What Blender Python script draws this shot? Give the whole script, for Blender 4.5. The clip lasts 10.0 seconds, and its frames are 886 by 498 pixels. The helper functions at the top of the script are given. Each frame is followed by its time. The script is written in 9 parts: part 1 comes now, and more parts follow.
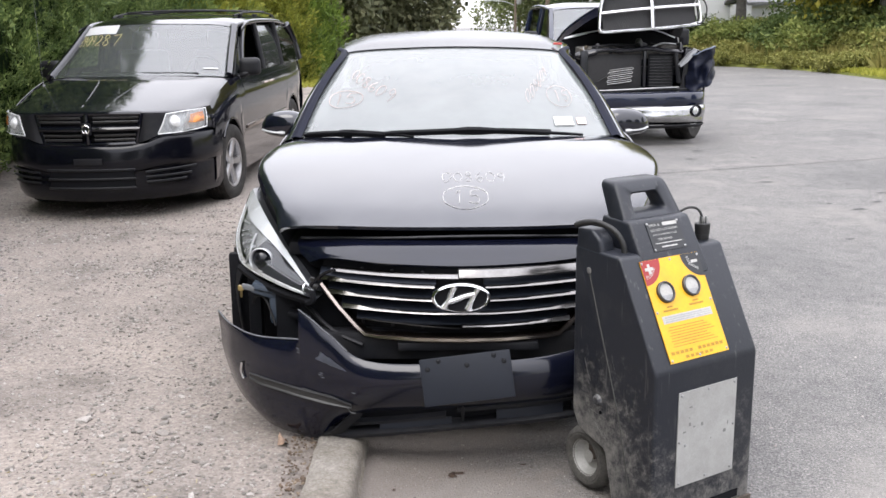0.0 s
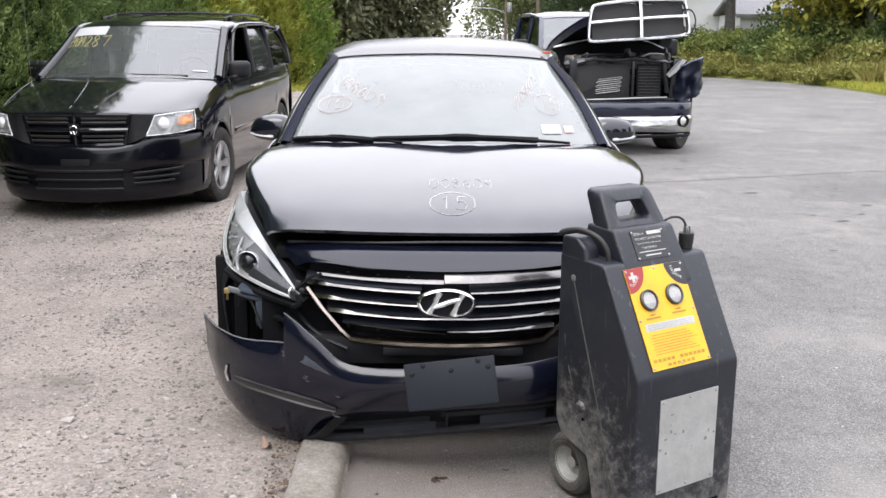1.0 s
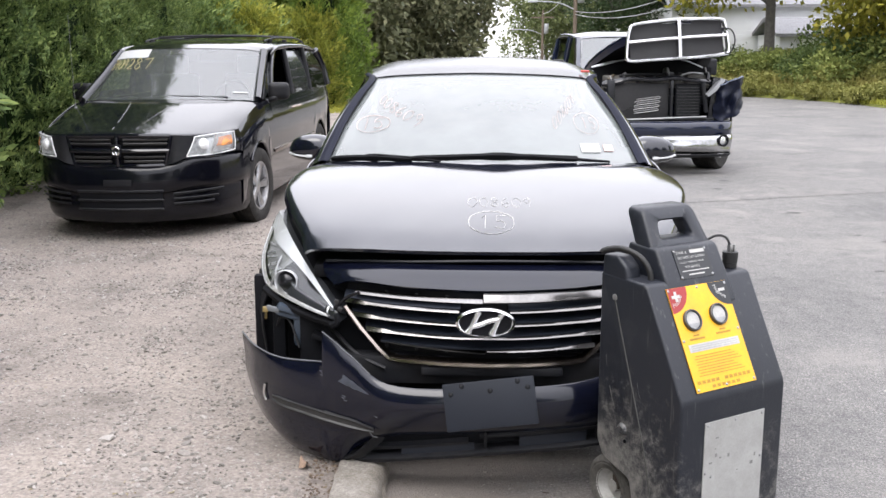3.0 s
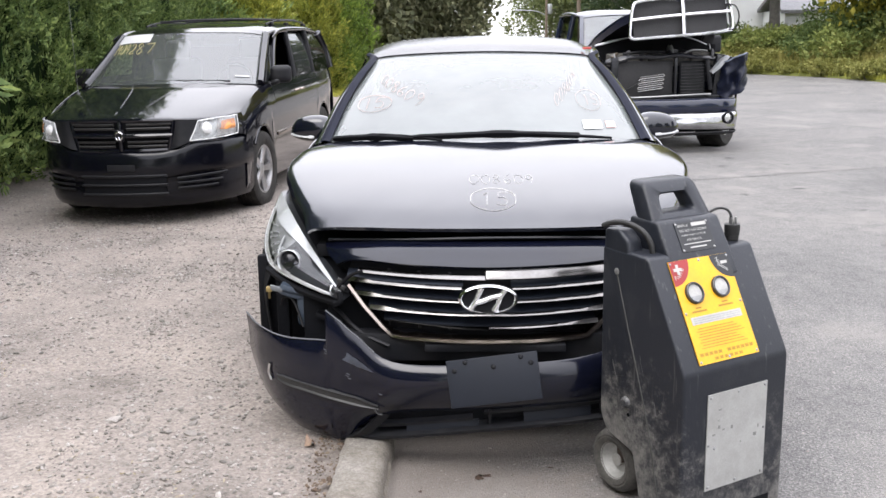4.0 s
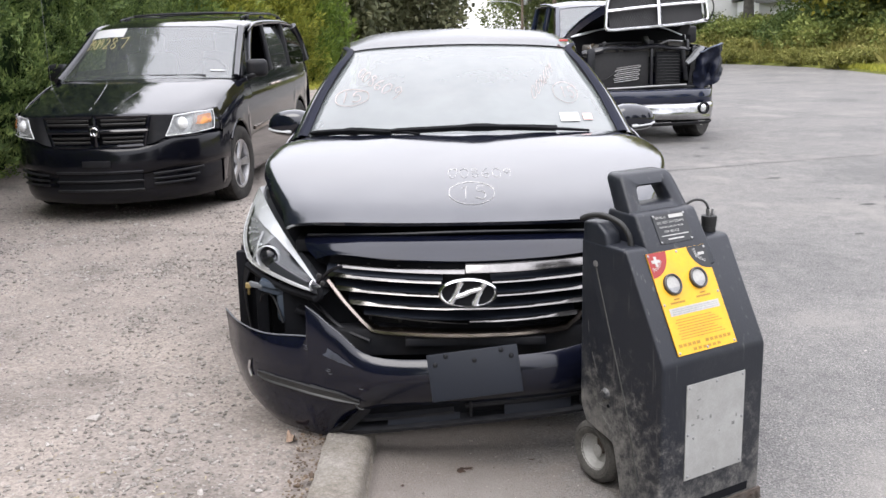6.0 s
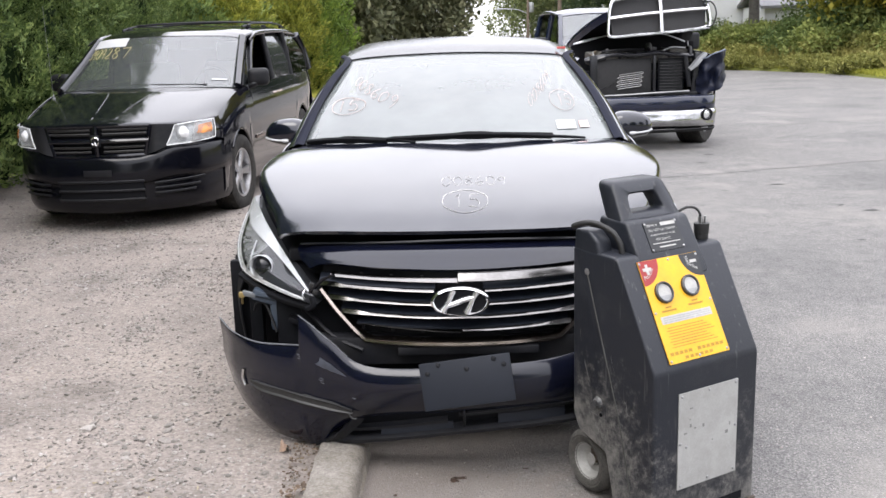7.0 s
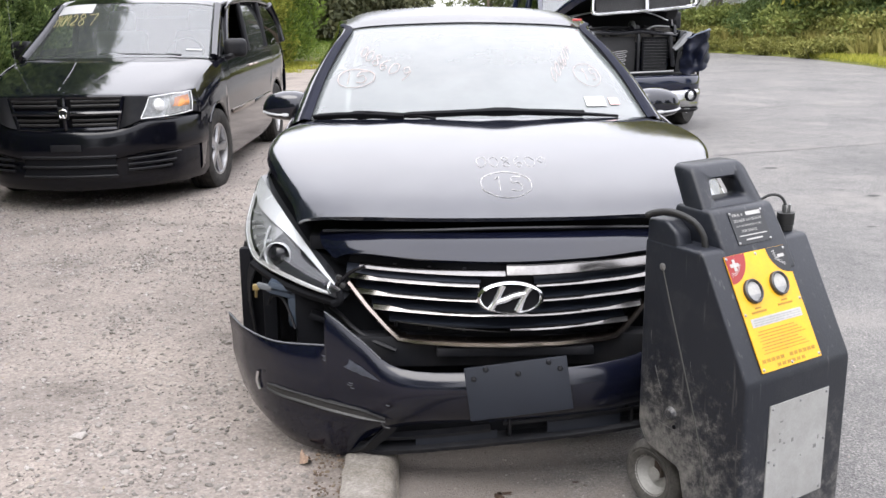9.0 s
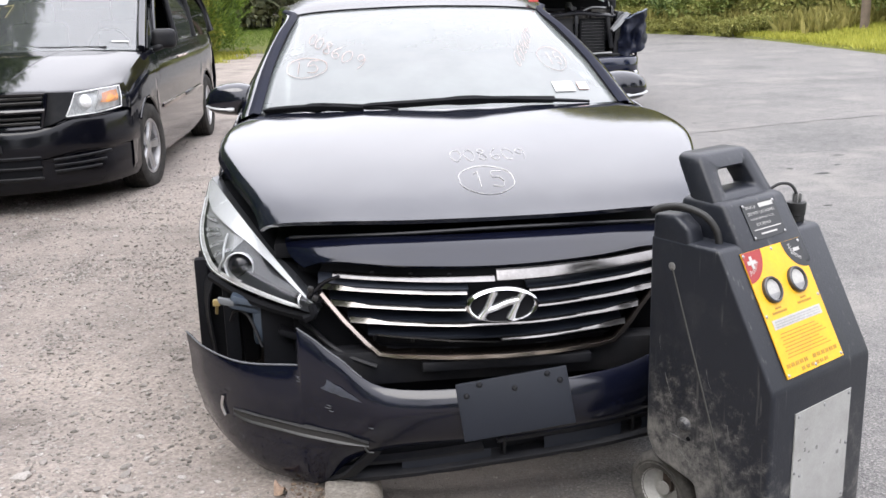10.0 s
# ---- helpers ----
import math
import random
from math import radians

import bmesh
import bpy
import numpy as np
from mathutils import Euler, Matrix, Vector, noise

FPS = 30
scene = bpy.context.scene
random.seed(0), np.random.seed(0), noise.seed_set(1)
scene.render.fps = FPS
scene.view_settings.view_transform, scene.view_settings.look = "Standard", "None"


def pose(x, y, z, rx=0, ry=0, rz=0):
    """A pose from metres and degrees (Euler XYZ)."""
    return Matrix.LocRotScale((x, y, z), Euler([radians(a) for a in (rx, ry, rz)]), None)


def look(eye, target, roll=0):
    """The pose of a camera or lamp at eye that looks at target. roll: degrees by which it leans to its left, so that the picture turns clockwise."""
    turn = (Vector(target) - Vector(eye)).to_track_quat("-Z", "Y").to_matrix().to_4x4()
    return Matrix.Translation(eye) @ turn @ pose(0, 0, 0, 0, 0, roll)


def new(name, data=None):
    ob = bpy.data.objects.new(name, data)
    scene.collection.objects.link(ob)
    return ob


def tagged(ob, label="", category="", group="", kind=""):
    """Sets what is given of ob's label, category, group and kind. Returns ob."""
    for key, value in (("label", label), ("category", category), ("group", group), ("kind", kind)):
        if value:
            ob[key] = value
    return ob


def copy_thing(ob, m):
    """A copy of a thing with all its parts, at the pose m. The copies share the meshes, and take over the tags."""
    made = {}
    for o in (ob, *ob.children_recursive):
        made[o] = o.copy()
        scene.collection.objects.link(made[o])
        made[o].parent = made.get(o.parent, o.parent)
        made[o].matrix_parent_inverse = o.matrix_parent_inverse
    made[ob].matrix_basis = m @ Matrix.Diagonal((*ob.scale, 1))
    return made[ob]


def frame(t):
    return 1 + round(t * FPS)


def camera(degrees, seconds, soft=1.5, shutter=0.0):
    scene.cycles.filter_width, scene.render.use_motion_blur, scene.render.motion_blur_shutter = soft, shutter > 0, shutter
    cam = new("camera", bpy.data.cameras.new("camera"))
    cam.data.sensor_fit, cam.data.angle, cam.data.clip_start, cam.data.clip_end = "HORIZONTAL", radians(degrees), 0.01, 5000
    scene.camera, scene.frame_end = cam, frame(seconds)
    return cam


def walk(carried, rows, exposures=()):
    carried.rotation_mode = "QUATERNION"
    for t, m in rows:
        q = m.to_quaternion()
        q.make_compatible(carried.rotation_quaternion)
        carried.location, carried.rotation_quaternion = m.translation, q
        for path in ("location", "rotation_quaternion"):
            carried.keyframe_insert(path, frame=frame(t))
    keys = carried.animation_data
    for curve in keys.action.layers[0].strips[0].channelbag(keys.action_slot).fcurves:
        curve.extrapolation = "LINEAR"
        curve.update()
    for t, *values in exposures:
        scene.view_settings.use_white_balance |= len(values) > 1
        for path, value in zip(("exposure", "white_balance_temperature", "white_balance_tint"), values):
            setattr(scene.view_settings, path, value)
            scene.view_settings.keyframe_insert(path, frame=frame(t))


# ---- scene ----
cam = camera(50.0, 10.0)
EXPOSURE, CLOUD, SUN = 2.05, 1.15, 0.5
PATH = [
    (0, (-0.096, -3.157, 1.552), (-0.091, -1.121, 1.077), -0.9),
    (0.5, (-0.09, -3.167, 1.555), (-0.063, -1.129, 1.095), -0.6),
    (1, (-0.092, -3.176, 1.555), (-0.059, -1.138, 1.093), 0.1),
    (1.5, (-0.098, -3.162, 1.552), (-0.082, -1.123, 1.095), -0.7),
    (2, (-0.101, -3.118, 1.539), (-0.171, -1.072, 1.118), -1.0),
    (2.5, (-0.101, -3.135, 1.543), (-0.154, -1.088, 1.127), -0.1),
    (3.8, (-0.09, -3.164, 1.534), (-0.135, -1.12, 1.105), -1.0),
    (4, (-0.084, -3.159, 1.522), (-0.146, -1.119, 1.069), -1.2),
    (4.5, (-0.097, -3.139, 1.511), (-0.072, -1.118, 0.979), -0.2),
    (5, (-0.108, -3.14, 1.515), (-0.103, -1.112, 1.008), -0.1),
    (5.5, (-0.1, -3.154, 1.527), (-0.078, -1.119, 1.049), -0.3),
    (5.7, (-0.096, -3.164, 1.531), (-0.091, -1.13, 1.055), -1.0),
    (6.8, (-0.046, -3.152, 1.53), (-0.075, -1.112, 1.075), -1.9),
    (7, (-0.034, -3.152, 1.531), (-0.065, -1.112, 1.076), -1.9),
    (7.5, (-0.006, -3.13, 1.523), (-0.051, -1.09, 1.071), -1.7),
    (8, (-0.108, -3.062, 1.511), (-0.099, -1.028, 1.029), 0.5),
    (8.5, (-0.254, -2.997, 1.505), (-0.186, -0.981, 0.956), -2.6),
    (9, (-0.325, -2.782, 1.488), (-0.257, -0.753, 0.986), -0.8),
    (9.5, (-0.344, -2.546, 1.464), (-0.253, -0.53, 0.918), -2.6),
    (10, (-0.459, -2.502, 1.478), (-0.242, -0.493, 0.944), -1.9),
]
walk(cam, [(t, look(eye, target, roll)) for t, eye, target, roll in PATH], [(0.0, EXPOSURE + 0.03), (1.5, EXPOSURE + 0.04), (2.5, EXPOSURE + 0.08), (4.0, EXPOSURE + 0.10), (5.0, EXPOSURE), (5.5, EXPOSURE), (7.5, EXPOSURE + 0.06), (10.0, EXPOSURE + 0.10)])

# ---- world and light: a bright overcast day ----
world = bpy.data.worlds.new("overcast_sky")
scene.world = world
world.use_nodes = True
wn, wl = world.node_tree.nodes, world.node_tree.links
wn.clear()
sky = wn.new("ShaderNodeTexSky")
sky.sky_type = "NISHITA"
sky.sun_disc = False
sky.sun_elevation, sky.sun_rotation = radians(52), radians(200)
sky_bg = wn.new("ShaderNodeBackground")
sky_bg.inputs["Strength"].default_value = 0.01
wl.new(sky.outputs[0], sky_bg.inputs["Color"])
# an overcast vault, three times as bright overhead as at the horizon
sky_dir = wn.new("ShaderNodeTexCoord")
sky_xyz = wn.new("ShaderNodeSeparateXYZ")
wl.new(sky_dir.outputs["Generated"], sky_xyz.inputs[0])
vault = wn.new("ShaderNodeMapRange")
vault.inputs["From Min"].default_value, vault.inputs["From Max"].default_value = 0.0, 1.0
vault.inputs["To Min"].default_value, vault.inputs["To Max"].default_value = 0.34, 1.0
wl.new(sky_xyz.outputs["Z"], vault.inputs["Value"])
cloud_noise = wn.new("ShaderNodeTexNoise")
cloud_noise.inputs["Scale"].default_value = 1.6
cloud_noise.inputs["Detail"].default_value = 5
wl.new(sky_dir.outputs["Generated"], cloud_noise.inputs["Vector"])
cloud_ramp = wn.new("ShaderNodeValToRGB")
cloud_ramp.color_ramp.elements[0].position, cloud_ramp.color_ramp.elements[0].color = 0.25, (0.795, 0.80, 0.885, 1)
cloud_ramp.color_ramp.elements[1].position, cloud_ramp.color_ramp.elements[1].color = 0.75, (0.970, 0.955, 1.0, 1)
wl.new(cloud_noise.outputs["Fac"], cloud_ramp.inputs["Fac"])
cloud_strength = wn.new("ShaderNodeMath")
cloud_strength.operation = "MULTIPLY"
cloud_strength.inputs[1].default_value = CLOUD
wl.new(vault.outputs[0], cloud_strength.inputs[0])
cloud_bg = wn.new("ShaderNodeBackground")
wl.new(cloud_ramp.outputs[0], cloud_bg.inputs["Color"])
wl.new(cloud_strength.outputs[0], cloud_bg.inputs["Strength"])
sky_add = wn.new("ShaderNodeAddShader")
wl.new(sky_bg.outputs[0], sky_add.inputs[0])
wl.new(cloud_bg.outputs[0], sky_add.inputs[1])
world_out = wn.new("ShaderNodeOutputWorld")
wl.new(sky_add.outputs[0], world_out.inputs["Surface"])

sun_data = bpy.data.lights.new("sun", "SUN")
sun_data.energy, sun_data.angle, sun_data.color = SUN, radians(40), (1.0, 0.96, 0.9)
sun = new("sun", sun_data)
sun.matrix_world = look((-8, -14, 26), (0, 0, 0))

# ---- building tools ----
rng = random.Random(7)


def catmull(p, n):
    """n points spread along a smooth curve through the points p."""
    p = [Vector(q) for q in p]
    if len(p) == 2:
        return [p[0].lerp(p[1], i / (n - 1)) for i in range(n)]
    ext = [2 * p[0] - p[1], *p, 2 * p[-1] - p[-2]]
    out = []
    for i in range(n):
        u = i / (n - 1) * (len(p) - 1)
        k = min(int(u), len(p) - 2)
        f = u - k
        a, b, c, d = ext[k : k + 4]
        out.append(0.5 * (2 * b + (c - a) * f + (2 * a - 5 * b + 4 * c - d) * f * f + (3 * b - a - 3 * c + d) * f**3))
    return out


def line(p, n):
    """n points spread evenly along straight stretches through p."""
    p = [Vector(q) for q in p]
    ds = [0]
    for a, b in zip(p, p[1:]):
        ds.append(ds[-1] + (b - a).length)
    out = []
    for i in range(n):
        s = ds[-1] * i / (n - 1)
        k = max(j for j in range(len(p) - 1) if ds[j] <= s + 1e-9)
        f = (s - ds[k]) / max(ds[k + 1] - ds[k], 1e-9)
        out.append(p[k].lerp(p[k + 1], f))
    return out


def sheet(bm, rows, close_u=False, close_v=False, cap=False):
    """Quads between rows of points."""
    vs = [[bm.verts.new(q) for q in r] for r in rows]
    nr, nc = len(vs), len(vs[0])
    for i in range(nr if close_u else nr - 1):
        for j in range(nc if close_v else nc - 1):
            bm.faces.new((vs[i][j], vs[i][(j + 1) % nc], vs[(i + 1) % nr][(j + 1) % nc], vs[(i + 1) % nr][j]))
    if cap:
        bm.faces.new(list(reversed(vs[0])))
        bm.faces.new(vs[-1])
    return vs


def loft(sections, nu, nv, curve=True):
    """A bmesh skin through sparse sections (lists of points, equally many in each)."""
    f = catmull if curve else line
    dense = [f(s, nv) for s in sections]
    cols = [catmull([r[j] for r in dense], nu) for j in range(nv)]
    bm = bmesh.new()
    sheet(bm, [[cols[j][i] for j in range(nv)] for i in range(nu)])
    return bm


def block(bm, size, at=(0, 0, 0), bevel=0.0, turn=(0, 0, 0), segments=2):
    """A box with rounded edges, centred at a place."""
    m = pose(*at, *turn) @ Matrix.Diagonal((*size, 1))
    made = bmesh.ops.create_cube(bm, size=1, matrix=m)["verts"]
    if bevel:
        edges = list({e for v in made for e in v.link_edges})
        bmesh.ops.bevel(bm, geom=edges, offset=bevel, segments=segments, affect="EDGES", profile=0.6)
    return bm


def ring_solid(bm, profile, n=32, m=Matrix()):
    """Turns a profile of (radius, height) round the x axis of m."""
    rows = []
    for i in range(n):
        a = 2 * math.pi * i / n
        rows.append([m @ Vector((h, r * math.cos(a), r * math.sin(a))) for r, h in profile])
    sheet(bm, rows, close_u=True)
    return bm


def tube(bm, pts, radius, n=8, smooth=0, flat=1.0, cap=True):
    """A round bar along points; radius may be a list."""
    if smooth:
        pts = catmull(pts, smooth)
    pts = [Vector(p) for p in pts]
    rad = radius if isinstance(radius, (list, tuple)) else [radius] * len(pts)
    rows, side = [], None
    for i, p in enumerate(pts):
        d = (pts[min(i + 1, len(pts) - 1)] - pts[max(i - 1, 0)]).normalized()
        if side is None:
            side = d.orthogonal().normalized()
        side = (side - d * side.dot(d)).normalized()
        up = d.cross(side)
        r = rad[min(i, len(rad) - 1)]
        rows.append([p + r * (math.cos(2 * math.pi * k / n) * side + flat * math.sin(2 * math.pi * k / n) * up) for k in range(n)])
    sheet(bm, rows, close_v=True, cap=cap)
    return bm


def prism(bm, outline, axis, lo, hi, m=Matrix()):
    """Extrudes an outline of (a, b) pairs along an axis ('x', 'y', 'z') from lo to hi."""
    def p3(a, b, c):
        return m @ Vector({"x": (c, a, b), "y": (a, c, b), "z": (a, b, c)}[axis])
    lower = [bm.verts.new(p3(a, b, lo)) for a, b in outline]
    upper = [bm.verts.new(p3(a, b, hi)) for a, b in outline]
    n = len(outline)
    for i in range(n):
        bm.faces.new((lower[i], lower[(i + 1) % n], upper[(i + 1) % n], upper[i]))
    bm.faces.new(list(reversed(lower)))
    bm.faces.new(upper)
    return bm


def finish(name, bm, material, smooth=40):
    bmesh.ops.recalc_face_normals(bm, faces=bm.faces)
    me = bpy.data.meshes.new(name)
    bm.to_mesh(me)
    bm.free()
    if smooth:
        me.polygons.foreach_set("use_smooth", [True] * len(me.polygons))
        if smooth < 180:
            me.set_sharp_from_angle(angle=radians(smooth))
    me.materials.append(material)
    return me


def part(name, bm, material, parent, label="", smooth=40, thick=0.0, offset=-1.0):
    """Links a bmesh as one mesh object under a thing or a part."""
    ob = new(name, finish(name, bm, material, smooth))
    ob.parent = parent
    if thick:
        solid = ob.modifiers.new("thickness", "SOLIDIFY")
        solid.thickness, solid.offset, solid.use_even_offset = thick, offset, False
        crisp = ob.modifiers.new("crisp_rim", "EDGE_SPLIT")
        crisp.split_angle, crisp.use_edge_sharp = radians(58), False
    return tagged(ob, label)


def thing(name, label, category, m=Matrix(), group="", kind=""):
    ob = new(name)
    ob.empty_display_size = 0.2
    ob.matrix_world = m
    return tagged(ob, label, category, group, kind)


def mirrored(bm):
    """A copy of a bmesh on the other side of x = 0."""
    other = bm.copy()
    bmesh.ops.scale(other, vec=(-1, 1, 1), verts=other.verts)
    return other


# ---- materials ----
def base_mat(name):
    m = bpy.data.materials.new(name)
    m.use_nodes = True
    n = m.node_tree.nodes
    return m, n, m.node_tree.links, n["Principled BSDF"]


def ramp(n, stops):
    r = n.new("ShaderNodeValToRGB")
    e = r.color_ramp.elements
    while len(e) < len(stops):
        e.new(0.5)
    for k, (at, c) in zip(e, stops):
        k.position, k.color = at, (*c, 1)
    return r


def noise_node(n, l, scale, detail=4, rough=0.6, coord="Object"):
    tc = n.new("ShaderNodeTexCoord")
    t = n.new("ShaderNodeTexNoise")
    t.inputs["Scale"].default_value, t.inputs["Detail"].default_value, t.inputs["Roughness"].default_value = scale, detail, rough
    l.new(tc.outputs[coord], t.inputs["Vector"])
    return t


def paint(name, colour, rough=0.3, metal=0.0, coat=0.0, vary=0.25, scale=6.0, fine=120.0, bump=0.02, dust=None, dust_amount=0.0, rough_vary=0.15):
    """A painted, moulded or metal surface with blotches, fine grain, uneven gloss and some dust."""
    m, n, l, b = base_mat(name)
    big, small = noise_node(n, l, scale, 5), noise_node(n, l, fine, 3)
    lo = tuple(c * (1 - vary) for c in colour)
    hi = tuple(min(c * (1 + vary), 1) for c in colour)
    col = ramp(n, [(0.3, lo), (0.7, hi)])
    mix = n.new("ShaderNodeMath")
    mix.operation = "MULTIPLY_ADD"
    mix.inputs[1].default_value = 0.35
    l.new(small.outputs["Fac"], mix.inputs[0])
    scaled = n.new("ShaderNodeMath")
    scaled.operation = "MULTIPLY"
    scaled.inputs[1].default_value = 0.65
    l.new(big.outputs["Fac"], scaled.inputs[0])
    l.new(scaled.outputs[0], mix.inputs[2])
    l.new(mix.outputs[0], col.inputs["Fac"])
    out = col.outputs[0]
    if dust:
        spread = noise_node(n, l, scale * 1.7, 8, 0.7)
        mask = ramp(n, [(0.5 - 0.12, (0, 0, 0)), (0.72, (dust_amount,) * 3)])
        l.new(spread.outputs["Fac"], mask.inputs["Fac"])
        blend = n.new("ShaderNodeMix")
        blend.data_type = "RGBA"
        l.new(mask.outputs[0], blend.inputs["Factor"])
        l.new(out, blend.inputs["A"])
        blend.inputs["B"].default_value = (*dust, 1)
        out = blend.outputs["Result"]
    l.new(out, b.inputs["Base Color"])
    rr = n.new("ShaderNodeMapRange")
    rr.inputs["To Min"].default_value, rr.inputs["To Max"].default_value = max(rough - rough_vary * rough, 0.02), min(rough + rough_vary, 1)
    l.new(big.outputs["Fac"], rr.inputs["Value"])
    l.new(rr.outputs[0], b.inputs["Roughness"])
    b.inputs["Metallic"].default_value = metal
    b.inputs["Coat Weight"].default_value = coat
    b.inputs["Coat Roughness"].default_value = 0.04
    if bump:
        bp = n.new("ShaderNodeBump")
        bp.inputs["Strength"].default_value = bump
        bp.inputs["Distance"].default_value = 0.01
        l.new(small.outputs["Fac"], bp.inputs["Height"])
        l.new(bp.outputs[0], b.inputs["Normal"])
    return m


def glass(name, colour=(1, 1, 1), rough=0.0, clear=0.9):
    """A pane: mostly clear, with a real reflection."""
    m, n, l, b = base_mat(name)
    out = n["Material Output"]
    t = n.new("ShaderNodeBsdfTransparent")
    t.inputs[0].default_value = (*(c * clear for c in colour), 1)
    g = n.new("ShaderNodeBsdfGlossy")
    g.inputs["Roughness"].default_value = rough + 0.01
    f = n.new("ShaderNodeFresnel")
    f.inputs["IOR"].default_value = 1.5
    mx = n.new("ShaderNodeMixShader")
    l.new(f.outputs[0], mx.inputs[0])
    l.new(t.outputs[0], mx.inputs[1])
    l.new(g.outputs[0], mx.inputs[2])
    l.new(mx.outputs[0], out.inputs["Surface"])
    return m


def leaf_mat(name, dark, mid, light, patch=0.9, clump=5.0):
    """Leaves: each its own tone, in broad drifts and small clumps."""
    m, n, l, b = base_mat(name)
    g = n.new("ShaderNodeNewGeometry")
    r = ramp(n, [(0.12, dark), (0.5, mid), (0.92, light)])
    big, small = noise_node(n, l, patch, 4), noise_node(n, l, clump, 3)
    total = None
    for socket, share in ((g.outputs["Random Per Island"], 0.36), (big.outputs["Fac"], 0.50), (small.outputs["Fac"], 0.75)):
        step = n.new("ShaderNodeMath")
        step.operation = "MULTIPLY_ADD"
        step.inputs[1].default_value, step.inputs[2].default_value = share, -0.31
        l.new(socket, step.inputs[0])
        if total:
            l.new(total, step.inputs[2])
        total = step.outputs[0]
    l.new(total, r.inputs["Fac"])
    l.new(r.outputs[0], b.inputs["Base Color"])
    b.inputs["Roughness"].default_value = 0.6
    b.inputs["Specular IOR Level"].default_value = 0.25
    out = n["Material Output"]
    tr = n.new("ShaderNodeBsdfTranslucent")
    l.new(r.outputs[0], tr.inputs["Color"])
    mx = n.new("ShaderNodeMixShader")
    mx.inputs[0].default_value = 0.3
    l.new(b.outputs[0], mx.inputs[1])
    l.new(tr.outputs[0], mx.inputs[2])
    l.new(mx.outputs[0], out.inputs["Surface"])
    return m


def ground_mat(name, stops, patch_stops, grain=260.0, patch=1.6, bump=0.35, rough=0.9, speck=900.0, speck_amount=0.35):
    """Ground: broad patches, mid blotches and fine stone grain."""
    m, n, l, b = base_mat(name)
    a, c, d = noise_node(n, l, patch, 8, 0.65), noise_node(n, l, grain, 5, 0.7), noise_node(n, l, grain * 0.12, 6, 0.6)
    r1, r2 = ramp(n, stops), ramp(n, patch_stops)
    l.new(c.outputs["Fac"], r1.inputs["Fac"])
    l.new(a.outputs["Fac"], r2.inputs["Fac"])
    mx = n.new("ShaderNodeMix")
    mx.data_type, mx.blend_type = "RGBA", "MULTIPLY"
    mx.inputs["Factor"].default_value = 1.0
    l.new(r1.outputs[0], mx.inputs["A"])
    l.new(r2.outputs[0], mx.inputs["B"])
    v = n.new("ShaderNodeTexVoronoi")
    v.inputs["Scale"].default_value = speck
    tc = n.new("ShaderNodeTexCoord")
    l.new(tc.outputs["Object"], v.inputs["Vector"])
    mx2 = n.new("ShaderNodeMix")
    mx2.data_type, mx2.blend_type = "RGBA", "OVERLAY"
    mx2.inputs["Factor"].default_value = speck_amount
    l.new(mx.outputs["Result"], mx2.inputs["A"])
    sep = n.new("ShaderNodeSeparateColor")
    l.new(v.outputs["Color"], sep.inputs[0])
    l.new(sep.outputs[0], mx2.inputs["B"])
    l.new(mx2.outputs["Result"], b.inputs["Base Color"])
    b.inputs["Roughness"].default_value = rough
    b.inputs["Specular IOR Level"].default_value = 0.3
    bp = n.new("ShaderNodeBump")
    bp.inputs["Strength"].default_value, bp.inputs["Distance"].default_value = bump, 0.012
    hsum = n.new("ShaderNodeMath")
    l.new(c.outputs["Fac"], hsum.inputs[0])
    l.new(d.outputs["Fac"], hsum.inputs[1])
    l.new(hsum.outputs[0], bp.inputs["Height"])
    l.new(bp.outputs[0], b.inputs["Normal"])
    return m


